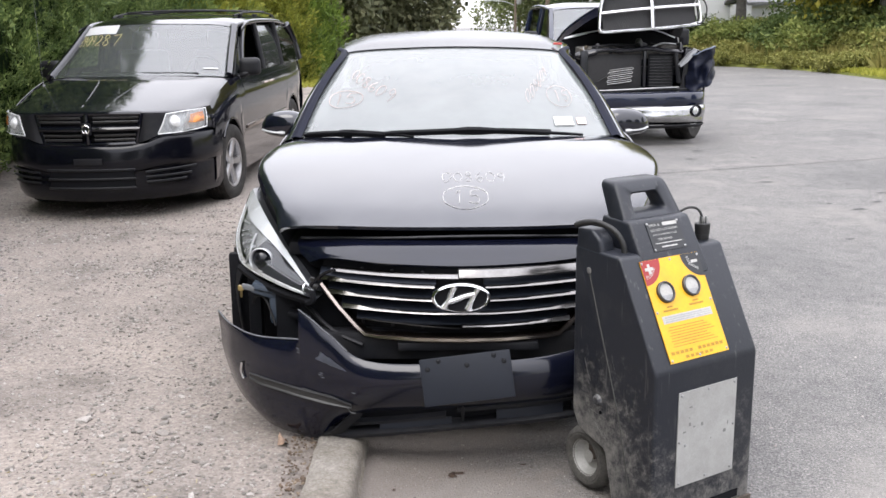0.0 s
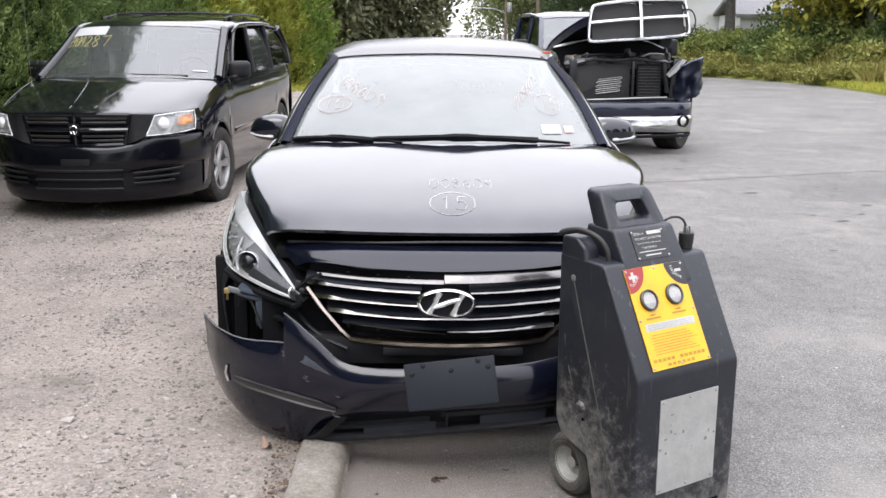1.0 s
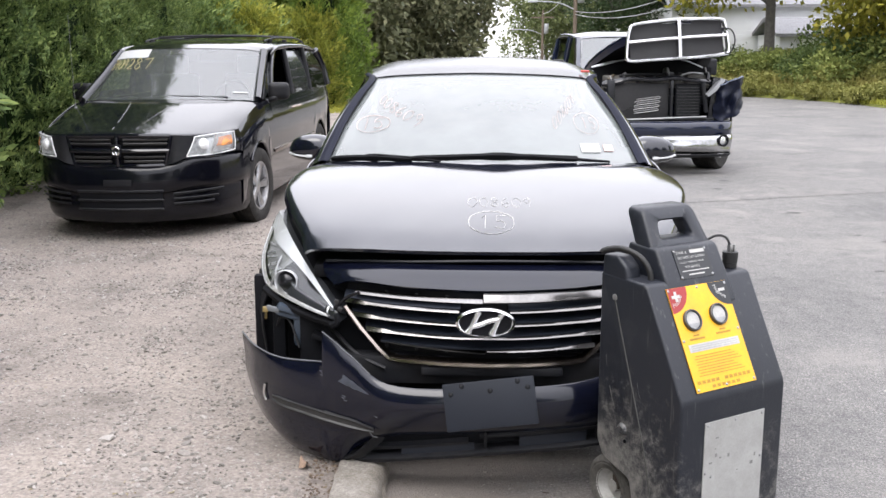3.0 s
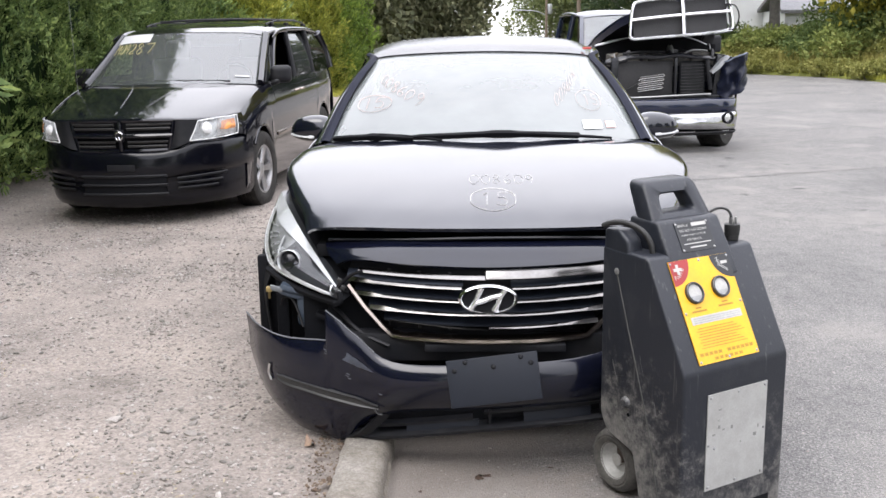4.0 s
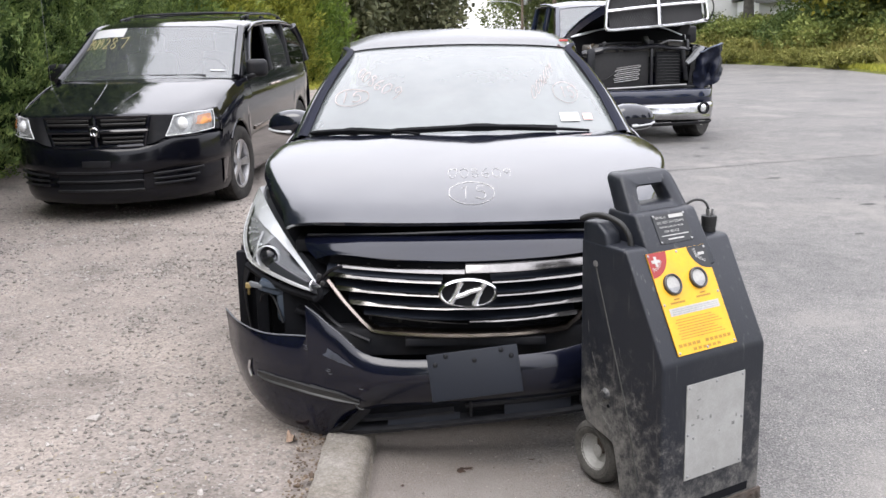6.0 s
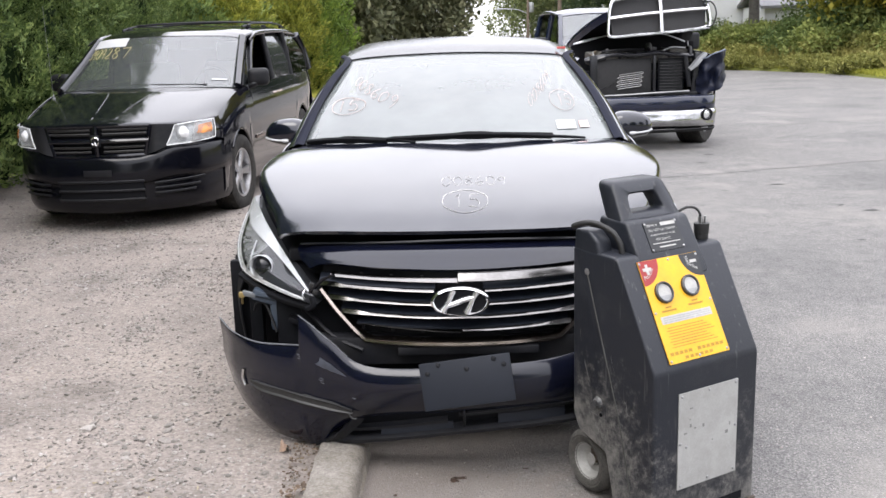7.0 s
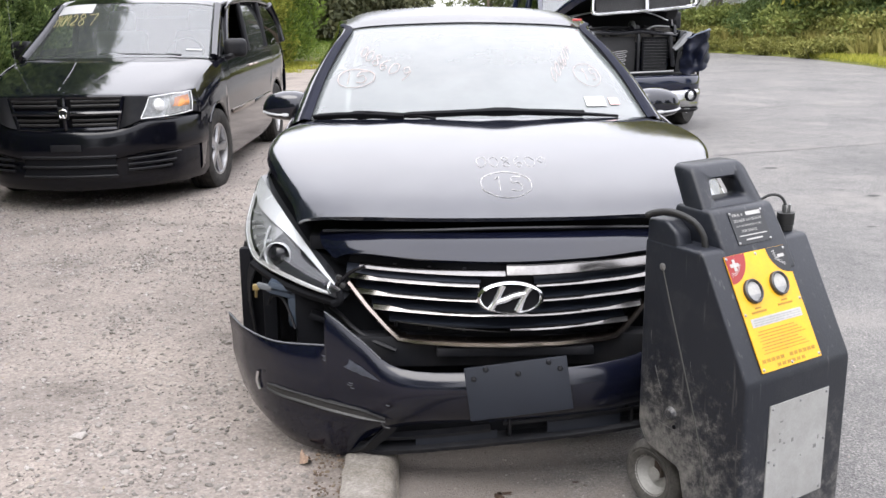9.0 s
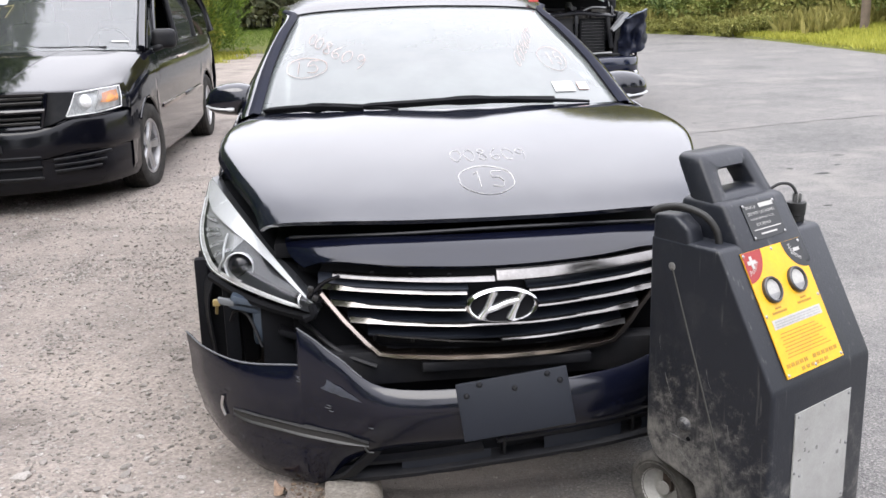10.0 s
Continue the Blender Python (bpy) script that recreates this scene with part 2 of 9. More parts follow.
def asphalt_mat(name):
    """Worn asphalt: pale aggregate in dark binder, blotches, and tan dust blown along the kerb."""
    m, n, l, b = base_mat(name)
    tc = n.new("ShaderNodeTexCoord")
    broad, mid, fine = noise_node(n, l, 0.55, 8, 0.62), noise_node(n, l, 7.0, 8, 0.7), noise_node(n, l, 120, 5, 0.75)

    def cells(scale):
        v = n.new("ShaderNodeTexVoronoi")
        v.inputs["Scale"].default_value = scale
        l.new(tc.outputs["Object"], v.inputs["Vector"])
        s = n.new("ShaderNodeSeparateColor")
        l.new(v.outputs["Color"], s.inputs[0])
        return v, s

    def mixed(mode, factor, a, c):
        x = n.new("ShaderNodeMix")
        x.data_type, x.blend_type = "RGBA", mode
        if isinstance(factor, float):
            x.inputs["Factor"].default_value = factor
        else:
            l.new(factor, x.inputs["Factor"])
        for socket, value in (("A", a), ("B", c)):
            if isinstance(value, tuple):
                x.inputs[socket].default_value = (*value, 1)
            else:
                l.new(value, x.inputs[socket])
        return x.outputs["Result"]

    r_fine = ramp(n, [(0.30, (0.068, 0.066, 0.065)), (0.5, (0.152, 0.149, 0.146)), (0.72, (0.262, 0.256, 0.248))])
    l.new(fine.outputs["Fac"], r_fine.inputs["Fac"])
    r_broad = ramp(n, [(0.33, (0.76, 0.76, 0.765)), (0.48, (0.95, 0.945, 0.94)), (0.66, (1.06, 1.045, 1.03))])
    l.new(broad.outputs["Fac"], r_broad.inputs["Fac"])
    r_mid = ramp(n, [(0.34, (0.82, 0.82, 0.83)), (0.5, (1.0, 1.0, 1.0)), (0.7, (1.08, 1.075, 1.07))])
    l.new(mid.outputs["Fac"], r_mid.inputs["Fac"])
    col = mixed("MULTIPLY", 1.0, mixed("MULTIPLY", 1.0, r_fine.outputs[0], r_broad.outputs[0]), r_mid.outputs[0])
    # aggregate: each stone its own tone, some pale
    v1, s1 = cells(150)
    stone = ramp(n, [(0.0, (0.25, 0.25, 0.25)), (0.55, (0.5, 0.5, 0.5)), (0.86, (0.62, 0.61, 0.60)), (1.0, (0.92, 0.90, 0.87))])
    l.new(s1.outputs[0], stone.inputs["Fac"])
    col = mixed("OVERLAY", 0.62, col, stone.outputs[0])
    # dust: thick against the kerb, and a pale sandy track out in the lane
    xyz = n.new("ShaderNodeSeparateXYZ")
    l.new(tc.outputs["Object"], xyz.inputs[0])
    def band(x0, x1):
        near = n.new("ShaderNodeMapRange")
        near.interpolation_type = "SMOOTHSTEP"
        near.inputs["From Min"].default_value, near.inputs["From Max"].default_value = x0, x1
        near.inputs["To Min"].default_value, near.inputs["To Max"].default_value = 0.42, -0.16
        l.new(xyz.outputs["X"], near.inputs["Value"])
        total = n.new("ShaderNodeMath")
        l.new(near.outputs[0], total.inputs[0])
        drift = noise_node(n, l, 2.6, 9, 0.68)
        l.new(drift.outputs["Fac"], total.inputs[1])
        mask = ramp(n, [(0.50, (0, 0, 0)), (0.80, (0.72, 0.72, 0.72))])
        l.new(total.outputs[0], mask.inputs["Fac"])
        return mask.outputs[0]
    col = mixed("MIX", band(-0.45, 1.15), col, (0.195, 0.168, 0.147))
    sand = noise_node(n, l, 1.0, 8, 0.66)
    sand_mask = ramp(n, [(0.52, (0, 0, 0)), (0.66, (0.50, 0.50, 0.50))])
    l.new(sand.outputs["Fac"], sand_mask.inputs["Fac"])
    col = mixed("MIX", sand_mask.outputs[0], col, (0.235, 0.222, 0.205))
    l.new(col, b.inputs["Base Color"])
    b.inputs["Roughness"].default_value = 0.88
    b.inputs["Specular IOR Level"].default_value = 0.3
    bp = n.new("ShaderNodeBump")
    bp.inputs["Strength"].default_value, bp.inputs["Distance"].default_value = 0.75, 0.006
    height = n.new("ShaderNodeMath")
    l.new(v1.outputs["Distance"], height.inputs[0])
    l.new(fine.outputs["Fac"], height.inputs[1])
    l.new(height.outputs[0], bp.inputs["Height"])
    l.new(bp.outputs[0], b.inputs["Normal"])
    return m


ASPHALT = asphalt_mat("worn_asphalt")
GRAVEL = ground_mat("dusty_gravel", [(0.2, (0.132, 0.118, 0.107)), (0.45, (0.226, 0.202, 0.185)), (0.85, (0.322, 0.292, 0.268))], [(0.34, (0.60, 0.58, 0.56)), (0.44, (0.88, 0.86, 0.84)), (0.55, (1.02, 0.99, 0.96)), (0.68, (1.18, 1.14, 1.09))], grain=46, patch=1.5, bump=0.6, speck=110, speck_amount=0.2)
CONCRETE = ground_mat("kerb_concrete", [(0.2, (0.15, 0.136, 0.118)), (0.6, (0.245, 0.226, 0.202)), (0.9, (0.33, 0.308, 0.28))], [(0.35, (0.62, 0.59, 0.54)), (0.6, (1, 1, 1))], grain=45, patch=4, bump=0.3, speck=200, speck_amount=0.2)
BARK = paint("bark", (0.105, 0.097, 0.088), 0.9, vary=0.45, scale=9, fine=60, bump=0.6)
GRASS = leaf_mat("verge_grass", (0.16, 0.18, 0.025), (0.33, 0.335, 0.055), (0.52, 0.48, 0.11))
HEDGE_LEAF = leaf_mat("arborvitae_leaf", (0.012, 0.026, 0.008), (0.110, 0.165, 0.048), (0.40, 0.47, 0.15), 0.9, 9.0)
YELLOW_LEAF = leaf_mat("golden_cypress_leaf", (0.028, 0.045, 0.010), (0.20, 0.225, 0.036), (0.52, 0.46, 0.085), 1.3, 7.0)
TREE_LEAF = leaf_mat("tree_leaf", (0.038, 0.052, 0.021), (0.112, 0.138, 0.052), (0.25, 0.255, 0.105))
OLIVE_LEAF = leaf_mat("olive_tree_leaf", (0.035, 0.042, 0.024), (0.145, 0.155, 0.085), (0.36, 0.34, 0.20), 0.9, 1.6)
AUTUMN_LEAF = leaf_mat("yellowing_leaf", (0.06, 0.075, 0.012), (0.23, 0.225, 0.03), (0.48, 0.41, 0.07))
BUSH_LEAF = leaf_mat("bush_leaf", (0.05, 0.075, 0.018), (0.18, 0.22, 0.06), (0.42, 0.43, 0.14))

# ---- the setting: road, gravel lot, kerb, verge ----
def terrain(name, xs, ys, height, material, label, category, kind="structure", solid=0.0):
    bm = bmesh.new()
    sheet(bm, [[(x, y, height(x, y)) for x in xs] for y in ys])
    if solid:
        made = bmesh.ops.extrude_face_region(bm, geom=bm.faces[:])
        bmesh.ops.translate(bm, vec=(0, 0, -solid), verts=[v for v in made["geom"] if isinstance(v, bmesh.types.BMVert)])
    ob = new(name, finish(name, bm, material, 180))
    return tagged(ob, label, category, kind=kind)


def span(a, b, step):
    n = max(int(round((b - a) / step)), 1)
    return [a + (b - a) * i / n for i in range(n + 1)]


def road_height(x, y):
    return 0.012 * noise.noise((x * 0.25, y * 0.25, 3)) * min(1, max(0, (abs(y) - 1) / 4))


def gravel_height(x, y):
    h = 0.075 + 0.022 * noise.noise((x * 0.9, y * 0.9, 0)) + 0.01 * noise.noise((x * 3.1, y * 3.1, 7)) + 0.004 * noise.noise((x * 11, y * 11, 2))
    return h - 0.012 * max(0, 1 - abs(x + 0.6) / 0.4)


ys_road = [-900, -300, -80, -20, *span(-8, 30, 1.0), 45, 80, 200, 500, 1500]
xs_road = [-900, -300, -60, -20, *span(-1.5, 14, 0.75), 22, 60, 250, 900]
terrain("ground", xs_road, ys_road, road_height, ASPHALT, "wide worn grey asphalt road, cracked and patched", "road")

xs_g = [-30, -15, *span(-9, -0.545, 0.12)]
ys_g = [-12, -8, *span(-5, 8, 0.12), *span(8.5, 26, 0.5)]
terrain("gravel_lot", xs_g, ys_g, gravel_height, GRAVEL, "dusty tan gravel parking strip with loose stones", "gravel lot")

KERB_X0, KERB_X1, KERB_TOP = -0.56, -0.39, 0.095


def kerb_stone(y0, y1):
    """One cast kerb length with a worn, rounded road edge."""
    sections = []
    for y in span(y0 + 0.004, y1 - 0.004, 0.035):
        w = 0.010 * noise.noise((y * 4, 1, 0)) + 0.009 * noise.noise((y * 17, 5, 0))
        h = 0.007 * noise.noise((y * 3, 9, 0)) + 0.005 * noise.noise((y * 15, 2, 0))
        sections.append([(KERB_X0 + w, y, -0.1), (KERB_X0 + w, y, KERB_TOP - 0.008 + h), (KERB_X0 + 0.012 + w, y, KERB_TOP + h), (-0.5, y, KERB_TOP + 0.002 + h),
                         (KERB_X1 - 0.04 + w, y, KERB_TOP + h), (KERB_X1 - 0.018 + w, y, KERB_TOP - 0.008 + h), (KERB_X1 - 0.004 + w, y, KERB_TOP - 0.028 + h), (KERB_X1 + 0.014 + w, y, -0.1)])
    bm = bmesh.new()
    sheet(bm, sections)
    bmesh.ops.contextual_create(bm, geom=[e for e in bm.edges if e.is_boundary and abs((e.verts[0].co - e.verts[1].co).y) < 1e-6])
    return bm


kerb = thing("kerb", "low worn concrete kerb between gravel and road", "kerb", kind="structure")
for y0 in (-8.4, -5.4, -2.4, 0.6, 3.6, 6.6, 9.6, 12.6, 15.6, 18.6):
    part("kerb_length", kerb_stone(y0, y0 + 3.0), CONCRETE, kerb)

# loose stones on the gravel
def pebbles(name, count, xr, yr, size, height, material, label, bias=1.0, heaps=()):
    verts, faces = [], []
    ico = bmesh.new()
    bmesh.ops.create_icosphere(ico, subdivisions=1, radius=1)
    base = [v.co.copy() for v in ico.verts]
    tris = [[v.index for v in f.verts] for f in ico.faces]
    ico.free()
    for _ in range(count):
        x, y = rng.uniform(*xr), yr[0] + (yr[1] - yr[0]) * rng.random() ** bias
        if heaps:
            hx, hy, hr = heaps[rng.randrange(len(heaps))]
            x, y = min(hx + rng.gauss(0, hr), -0.62), hy + rng.gauss(0, hr * 1.6)
        s = rng.uniform(*size) * (1 if rng.random() < 0.9 else 1.8)
        m = pose(x, y, height(x, y) + s * 0.12, rng.uniform(-20, 20), rng.uniform(-20, 20), rng.uniform(0, 360)) @ Matrix.Diagonal((s, s * rng.uniform(0.6, 0.95), s * rng.uniform(0.35, 0.6), 1))
        k = len(verts)
        verts += [m @ (v * rng.uniform(0.8, 1.15)) for v in base]
        faces += [[k + i for i in t] for t in tris]
    me = bpy.data.meshes.new(name)
    me.from_pydata(verts, [], faces)
    me.polygons.foreach_set("use_smooth", [False] * len(me.polygons))
    me.materials.append(material)
    return tagged(new(name, me), label, "gravel", kind="stuff")


def stone_mat(name, lo, mid, hi):
    m, n, l, b = base_mat(name)
    g = n.new("ShaderNodeNewGeometry")
    r = ramp(n, [(0.0, lo), (0.6, mid), (1.0, hi)])
    l.new(g.outputs["Random Per Island"], r.inputs["Fac"])
    grain = noise_node(n, l, 150, 4)
    mx = n.new("ShaderNodeMix")
    mx.data_type, mx.blend_type = "RGBA", "OVERLAY"
    mx.inputs["Factor"].default_value = 0.5
    l.new(r.outputs[0], mx.inputs["A"])
    l.new(grain.outputs["Fac"], mx.inputs["B"])
    l.new(mx.outputs["Result"], b.inputs["Base Color"])
    b.inputs["Roughness"].default_value = 0.9
    return m


LOOSE = stone_mat("loose_stone", (0.175, 0.160, 0.146), (0.225, 0.204, 0.186), (0.36, 0.336, 0.31))
pebbles("gravel_stones", 19000, (-3.6, -0.6), (-1.6, 3.2), (0.0022, 0.007), gravel_height, LOOSE, "small loose grey and tan stones", 1.2)
pebbles("gravel_chips", 9000, (-6.0, -0.6), (2.5, 9.0), (0.004, 0.011), gravel_height, LOOSE, "small loose grey stones farther along the strip", 1.3)
pebbles("coarse_stones", 2600, (-4.2, -0.65), (-1.5, 6.0), (0.005, 0.013), gravel_height, stone_mat("coarse_stone", (0.18, 0.164, 0.15), (0.24, 0.217, 0.196), (0.37, 0.345, 0.32)), "scattered coarse stones on the gravel")
RAKED = [(rng.uniform(-3.6, -0.7), rng.uniform(-1.4, 5.0), rng.uniform(0.05, 0.20)) for _ in range(130)]
pebbles("raked_stones", 15000, (-3.6, -0.6), (-1.6, 5.0), (0.003, 0.0100), gravel_height, stone_mat("raked_stone", (0.115, 0.104, 0.094), (0.19, 0.172, 0.155), (0.34, 0.315, 0.29)), "small stones raked together in loose drifts", 1.0, RAKED)
pebbles("kerb_stones", 60, (-1.5, -0.62), (-1.5, 0.4), (0.012, 0.026), gravel_height, LOOSE, "larger pale stones lying near the kerb", 1.0)
pebbles("gutter_grit", 1400, (-0.37, 0.30), (-1.6, 0.9), (0.0015, 0.0040), road_height, stone_mat("gutter_stone", (0.10, 0.088, 0.077), (0.17, 0.15, 0.13), (0.27, 0.245, 0.22)), "tan grit washed along the foot of the kerb", 1.0)
pebbles("road_grit", 3200, (-0.36, 3.4), (-1.2, 4.0), (0.0015, 0.004), road_height, LOOSE, "fine grit on the asphalt", 1.4)

# dry straw and moss scraps trodden into the gravel
straw_v, straw_f = [], []
for k in range(240):
    cx, cy = ((-1.02, -0.52), (-1.25, -0.30), (-0.72, -0.62), (-2.3, 0.9))[k % 4]
    x, y = cx + rng.gauss(0, 0.12), cy + rng.gauss(0, 0.12)
    a, ln, wd = rng.uniform(0, 6.28), rng.uniform(0.006, 0.030), rng.uniform(0.001, 0.0035)
    z = gravel_height(x, y) + rng.uniform(0.004, 0.008)
    dx, dy = math.cos(a) * ln, math.sin(a) * ln
    ox, oy = -math.sin(a) * wd, math.cos(a) * wd
    i = len(straw_v)
    straw_v += [(x + ox, y + oy, z), (x - ox, y - oy, z), (x + dx - ox, y + dy - oy, z + rng.uniform(-0.002, 0.006)), (x + dx + ox, y + dy + oy, z + rng.uniform(-0.002, 0.006))]
    straw_f.append((i, i + 1, i + 2, i + 3))
straw_me = bpy.data.meshes.new("dry_straw")
straw_me.from_pydata(straw_v, [], straw_f)
straw_me.materials.append(stone_mat("straw_and_moss", (0.17, 0.14, 0.085), (0.26, 0.22, 0.145), (0.40, 0.365, 0.29)))
tagged(new("dry_straw", straw_me), "dry yellow straw and moss scraps on the gravel", "straw", kind="stuff")

# cracks, dark patches and stains on the asphalt
TAR = ground_mat("dark_crack", [(0.3, (0.03, 0.03, 0.03)), (0.7, (0.06, 0.06, 0.06))], [(0.3, (0.8, 0.8, 0.8)), (0.7, (1, 1, 1))], grain=120, patch=3)
DAMP = ground_mat("dark_asphalt_patch", [(0.3, (0.05, 0.05, 0.05)), (0.7, (0.095, 0.095, 0.094))], [(0.3, (0.8, 0.8, 0.8)), (0.7, (1, 1, 1))], grain=120, patch=3)


def crack(pts, width, seed):
    """A wandering crack line lying in the road surface."""
    bm = bmesh.new()
    p = catmull(pts, 70)
    rows = []
    for i, q in enumerate(p):
        w = width * (0.35 + 0.9 * abs(noise.noise((i * 0.35, seed, 0)))) * min(1, i / 5, (69 - i) / 5 + 0.05)
        j = 0.05 * noise.noise((i * 0.22, seed, 5)) + 0.02 * noise.noise((i * 0.9, seed, 5))
        rows.append([(q.x, q.y + j - w, road_height(q.x, q.y) + 0.004), (q.x, q.y + j + w, road_height(q.x, q.y) + 0.004)])
    sheet(bm, rows)
    ob = new("road_crack", finish("road_crack", bm, TAR, 0))
    return tagged(ob, "dark crack across the asphalt", "crack", kind="structure")


crack([(1.9, 6.75, 0), (2.6, 6.95, 0), (3.6, 7.28, 0), (4.6, 7.6, 0), (5.6, 7.85, 0), (7.5, 8.1, 0)], 0.018, 1)
crack([(4.6, 11.5, 0), (6, 12.2, 0), (8, 12.1, 0), (10.5, 13.0, 0)], 0.02, 2)


def patch_spot(x, y, w, d, seed, material, label):
    bm = bmesh.new()
    vs = []
    for k in range(22):
        a = 2 * math.pi * k / 22
        f = 0.7 + 0.6 * noise.noise((math.cos(a) * 1.5, math.sin(a) * 1.5, seed))
        px, py = x + w * f * math.cos(a), y + d * f * math.sin(a)
        vs.append(bm.verts.new((px, py, road_height(px, py) + 0.004)))
    bm.faces.new(vs)
    return tagged(new("road_stain", finish("road_stain", bm, material, 0)), label, "stain", kind="structure")


for i, (x, y, w, d) in enumerate(((3.46, 4.72, 0.10, 0.035), (3.30, 5.0, 0.05, 0.03), (3.75, 5.05, 0.06, 0.03), (3.80, 4.25, 0.08, 0.04), (2.55, 5.9, 0.06, 0.02), (2.85, 7.9, 0.09, 0.05), (3.1, 8.6, 0.10, 0.05), (3.6, 7.95, 0.05, 0.03), (4.0, 5.5, 0.07, 0.03), (2.9, 3.6, 0.05, 0.02), (3.15, 6.2, 0.12, 0.05))):
    patch_spot(x, y, w, d, i * 3.1, DAMP, "small dark worn patch in the asphalt")
LEAF_STAIN = paint("brown_leaf_stain", (0.045, 0.026, 0.016), 0.9, vary=0.5, scale=40, bump=0.2)
for i, (x, y, w, d) in enumerate(((-0.068, -0.055, 0.022, 0.03), (-0.045, -0.04, 0.03, 0.016), (0.19, 0.02, 0.012, 0.008), (-0.27, -0.16, 0.008, 0.01))):
    patch_spot(x, y, w, d, 40 + i * 1.7, LEAF_STAIN, "reddish brown crushed leaf stain on the road")
# a dry curled leaf and dirt along the kerb
bm = bmesh.new()
sheet(bm, [[(0.045 * (i / 5 - 0.5) * (1 - abs(j / 3 - 1) * 0.7), 0.03 * (j / 3 - 1), 0.022 * math.sin(math.pi * i / 5) + 0.012 * (j / 3 - 1) ** 2) for j in range(7)] for i in range(6)])
leaf_ob = new("dry_leaf", finish("dry_leaf", bm, paint("dry_leaf_tan", (0.30, 0.21, 0.155), 0.8, vary=0.4, scale=60), 180))
leaf_ob.matrix_world = pose(-0.69, 0.10, gravel_height(-0.69, 0.10) + 0.004, 0, 0, 30)
tagged(leaf_ob, "curled dry tan leaf on the gravel", "leaf")
pebbles("kerb_dirt", 700, (-0.66, -0.55), (-1.6, 0.3), (0.003, 0.008), lambda x, y: 0.078, stone_mat("reddish_dirt", (0.05, 0.035, 0.025), (0.11, 0.075, 0.05), (0.18, 0.14, 0.10)), "reddish dirt along the back of the kerb")

# ---- vehicle materials ----
BLACK_PAINT = paint("black_car_paint", (0.0032, 0.0040, 0.0105), 0.06, coat=0.55, vary=0.2, bump=0.0, dust=(0.015, 0.0155, 0.018), dust_amount=0.25, rough_vary=0.1)
DUSTY_PAINT = paint("dusty_black_car_paint", (0.0027, 0.0030, 0.0066), 0.05, coat=0.25, vary=0.2, bump=0.0, dust=(0.014, 0.0138, 0.014), dust_amount=0.25, rough_vary=0.05)
CRUSHED = paint("crushed_navy_paint", (0.0026, 0.0044, 0.015), 0.38, vary=0.5, scale=14, bump=0.1, dust=(0.03, 0.032, 0.036), dust_amount=0.35)
CRUSHED.node_tree.nodes["Principled BSDF"].inputs["Specular IOR Level"].default_value = 0.2
NAVY_PAINT = paint("navy_car_paint", (0.0035, 0.0065, 0.022), 0.10, coat=0.55, vary=0.3, bump=0.0, dust=(0.02, 0.02, 0.022), dust_amount=0.2)
EDGE_HIGHLIGHT = paint("pale_edge_highlight", (0.45, 0.46, 0.48), 0.3, coat=0.6, vary=0.1, bump=0.0)
BLACK_PLASTIC = paint("black_trim_plastic", (0.0062, 0.0068, 0.0092), 0.5, vary=0.3, fine=300, bump=0.05, dust=(0.03, 0.028, 0.026), dust_amount=0.4)
GLOSS_PLASTIC = paint("gloss_black_plastic", (0.005, 0.0055, 0.0082), 0.18, vary=0.2, bump=0.0, dust=(0.02, 0.02, 0.02), dust_amount=0.25)
PLATE_PLASTIC = paint("dark_blue_grey_plastic", (0.0074, 0.0098, 0.0160), 0.5, vary=0.2, fine=250, bump=0.05)
HOOD_PAINT = paint("dust_filmed_hood_paint", (0.0036, 0.0046, 0.0105), 0.07, coat=0.40, vary=0.2, bump=0.0, scale=3, dust=(0.040, 0.042, 0.048), dust_amount=0.5, rough_vary=0.1)
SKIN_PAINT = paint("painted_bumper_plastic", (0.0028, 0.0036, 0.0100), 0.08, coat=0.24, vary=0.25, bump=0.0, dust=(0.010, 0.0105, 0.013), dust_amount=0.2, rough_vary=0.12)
# Near-black for black trim, and for the shade inside cavities and gaps.
DARK = paint("black_trim_and_cavity_shade", (0.0042, 0.0045, 0.0060), 0.7, vary=0.4, bump=0.1)
CHROME = paint("chrome", (0.72, 0.72, 0.73), 0.08, metal=1.0, vary=0.08, bump=0.0, dust=(0.25, 0.24, 0.22), dust_amount=0.25)
# Chrome copy, darkened in colour for the dark ground the bars reflect.
GRILLE_CHROME = paint("dimmed_grille_chrome", (0.215, 0.208, 0.202), 0.14, metal=1.0, vary=0.25, scale=8, bump=0.0, dust=(0.10, 0.092, 0.085), dust_amount=0.5)
BUMPER_CHROME = paint("scuffed_bumper_chrome", (0.50, 0.50, 0.51), 0.09, metal=1.0, vary=0.3, scale=5, bump=0.0, dust=(0.09, 0.088, 0.085), dust_amount=0.4)
PLATED = paint("dusty_plated_plastic", (0.68, 0.68, 0.69), 0.13, metal=1.0, vary=0.2, scale=7, bump=0.0, dust=(0.16, 0.155, 0.15), dust_amount=0.4)
DULL_CHROME = paint("smoked_chrome", (0.40, 0.34, 0.30), 0.16, metal=1.0, vary=0.2, bump=0.0, dust=(0.16, 0.14, 0.12), dust_amount=0.35)
ALLOY = paint("alloy_wheel", (0.46, 0.46, 0.47), 0.3, metal=0.9, vary=0.15, bump=0.02, dust=(0.12, 0.1, 0.08), dust_amount=0.4)
STEEL = paint("bare_steel", (0.32, 0.32, 0.32), 0.45, metal=0.9, vary=0.3, bump=0.05)
DARK_STEEL = paint("dull_dark_steel", (0.085, 0.085, 0.088), 0.5, metal=0.8, vary=0.35, bump=0.05)
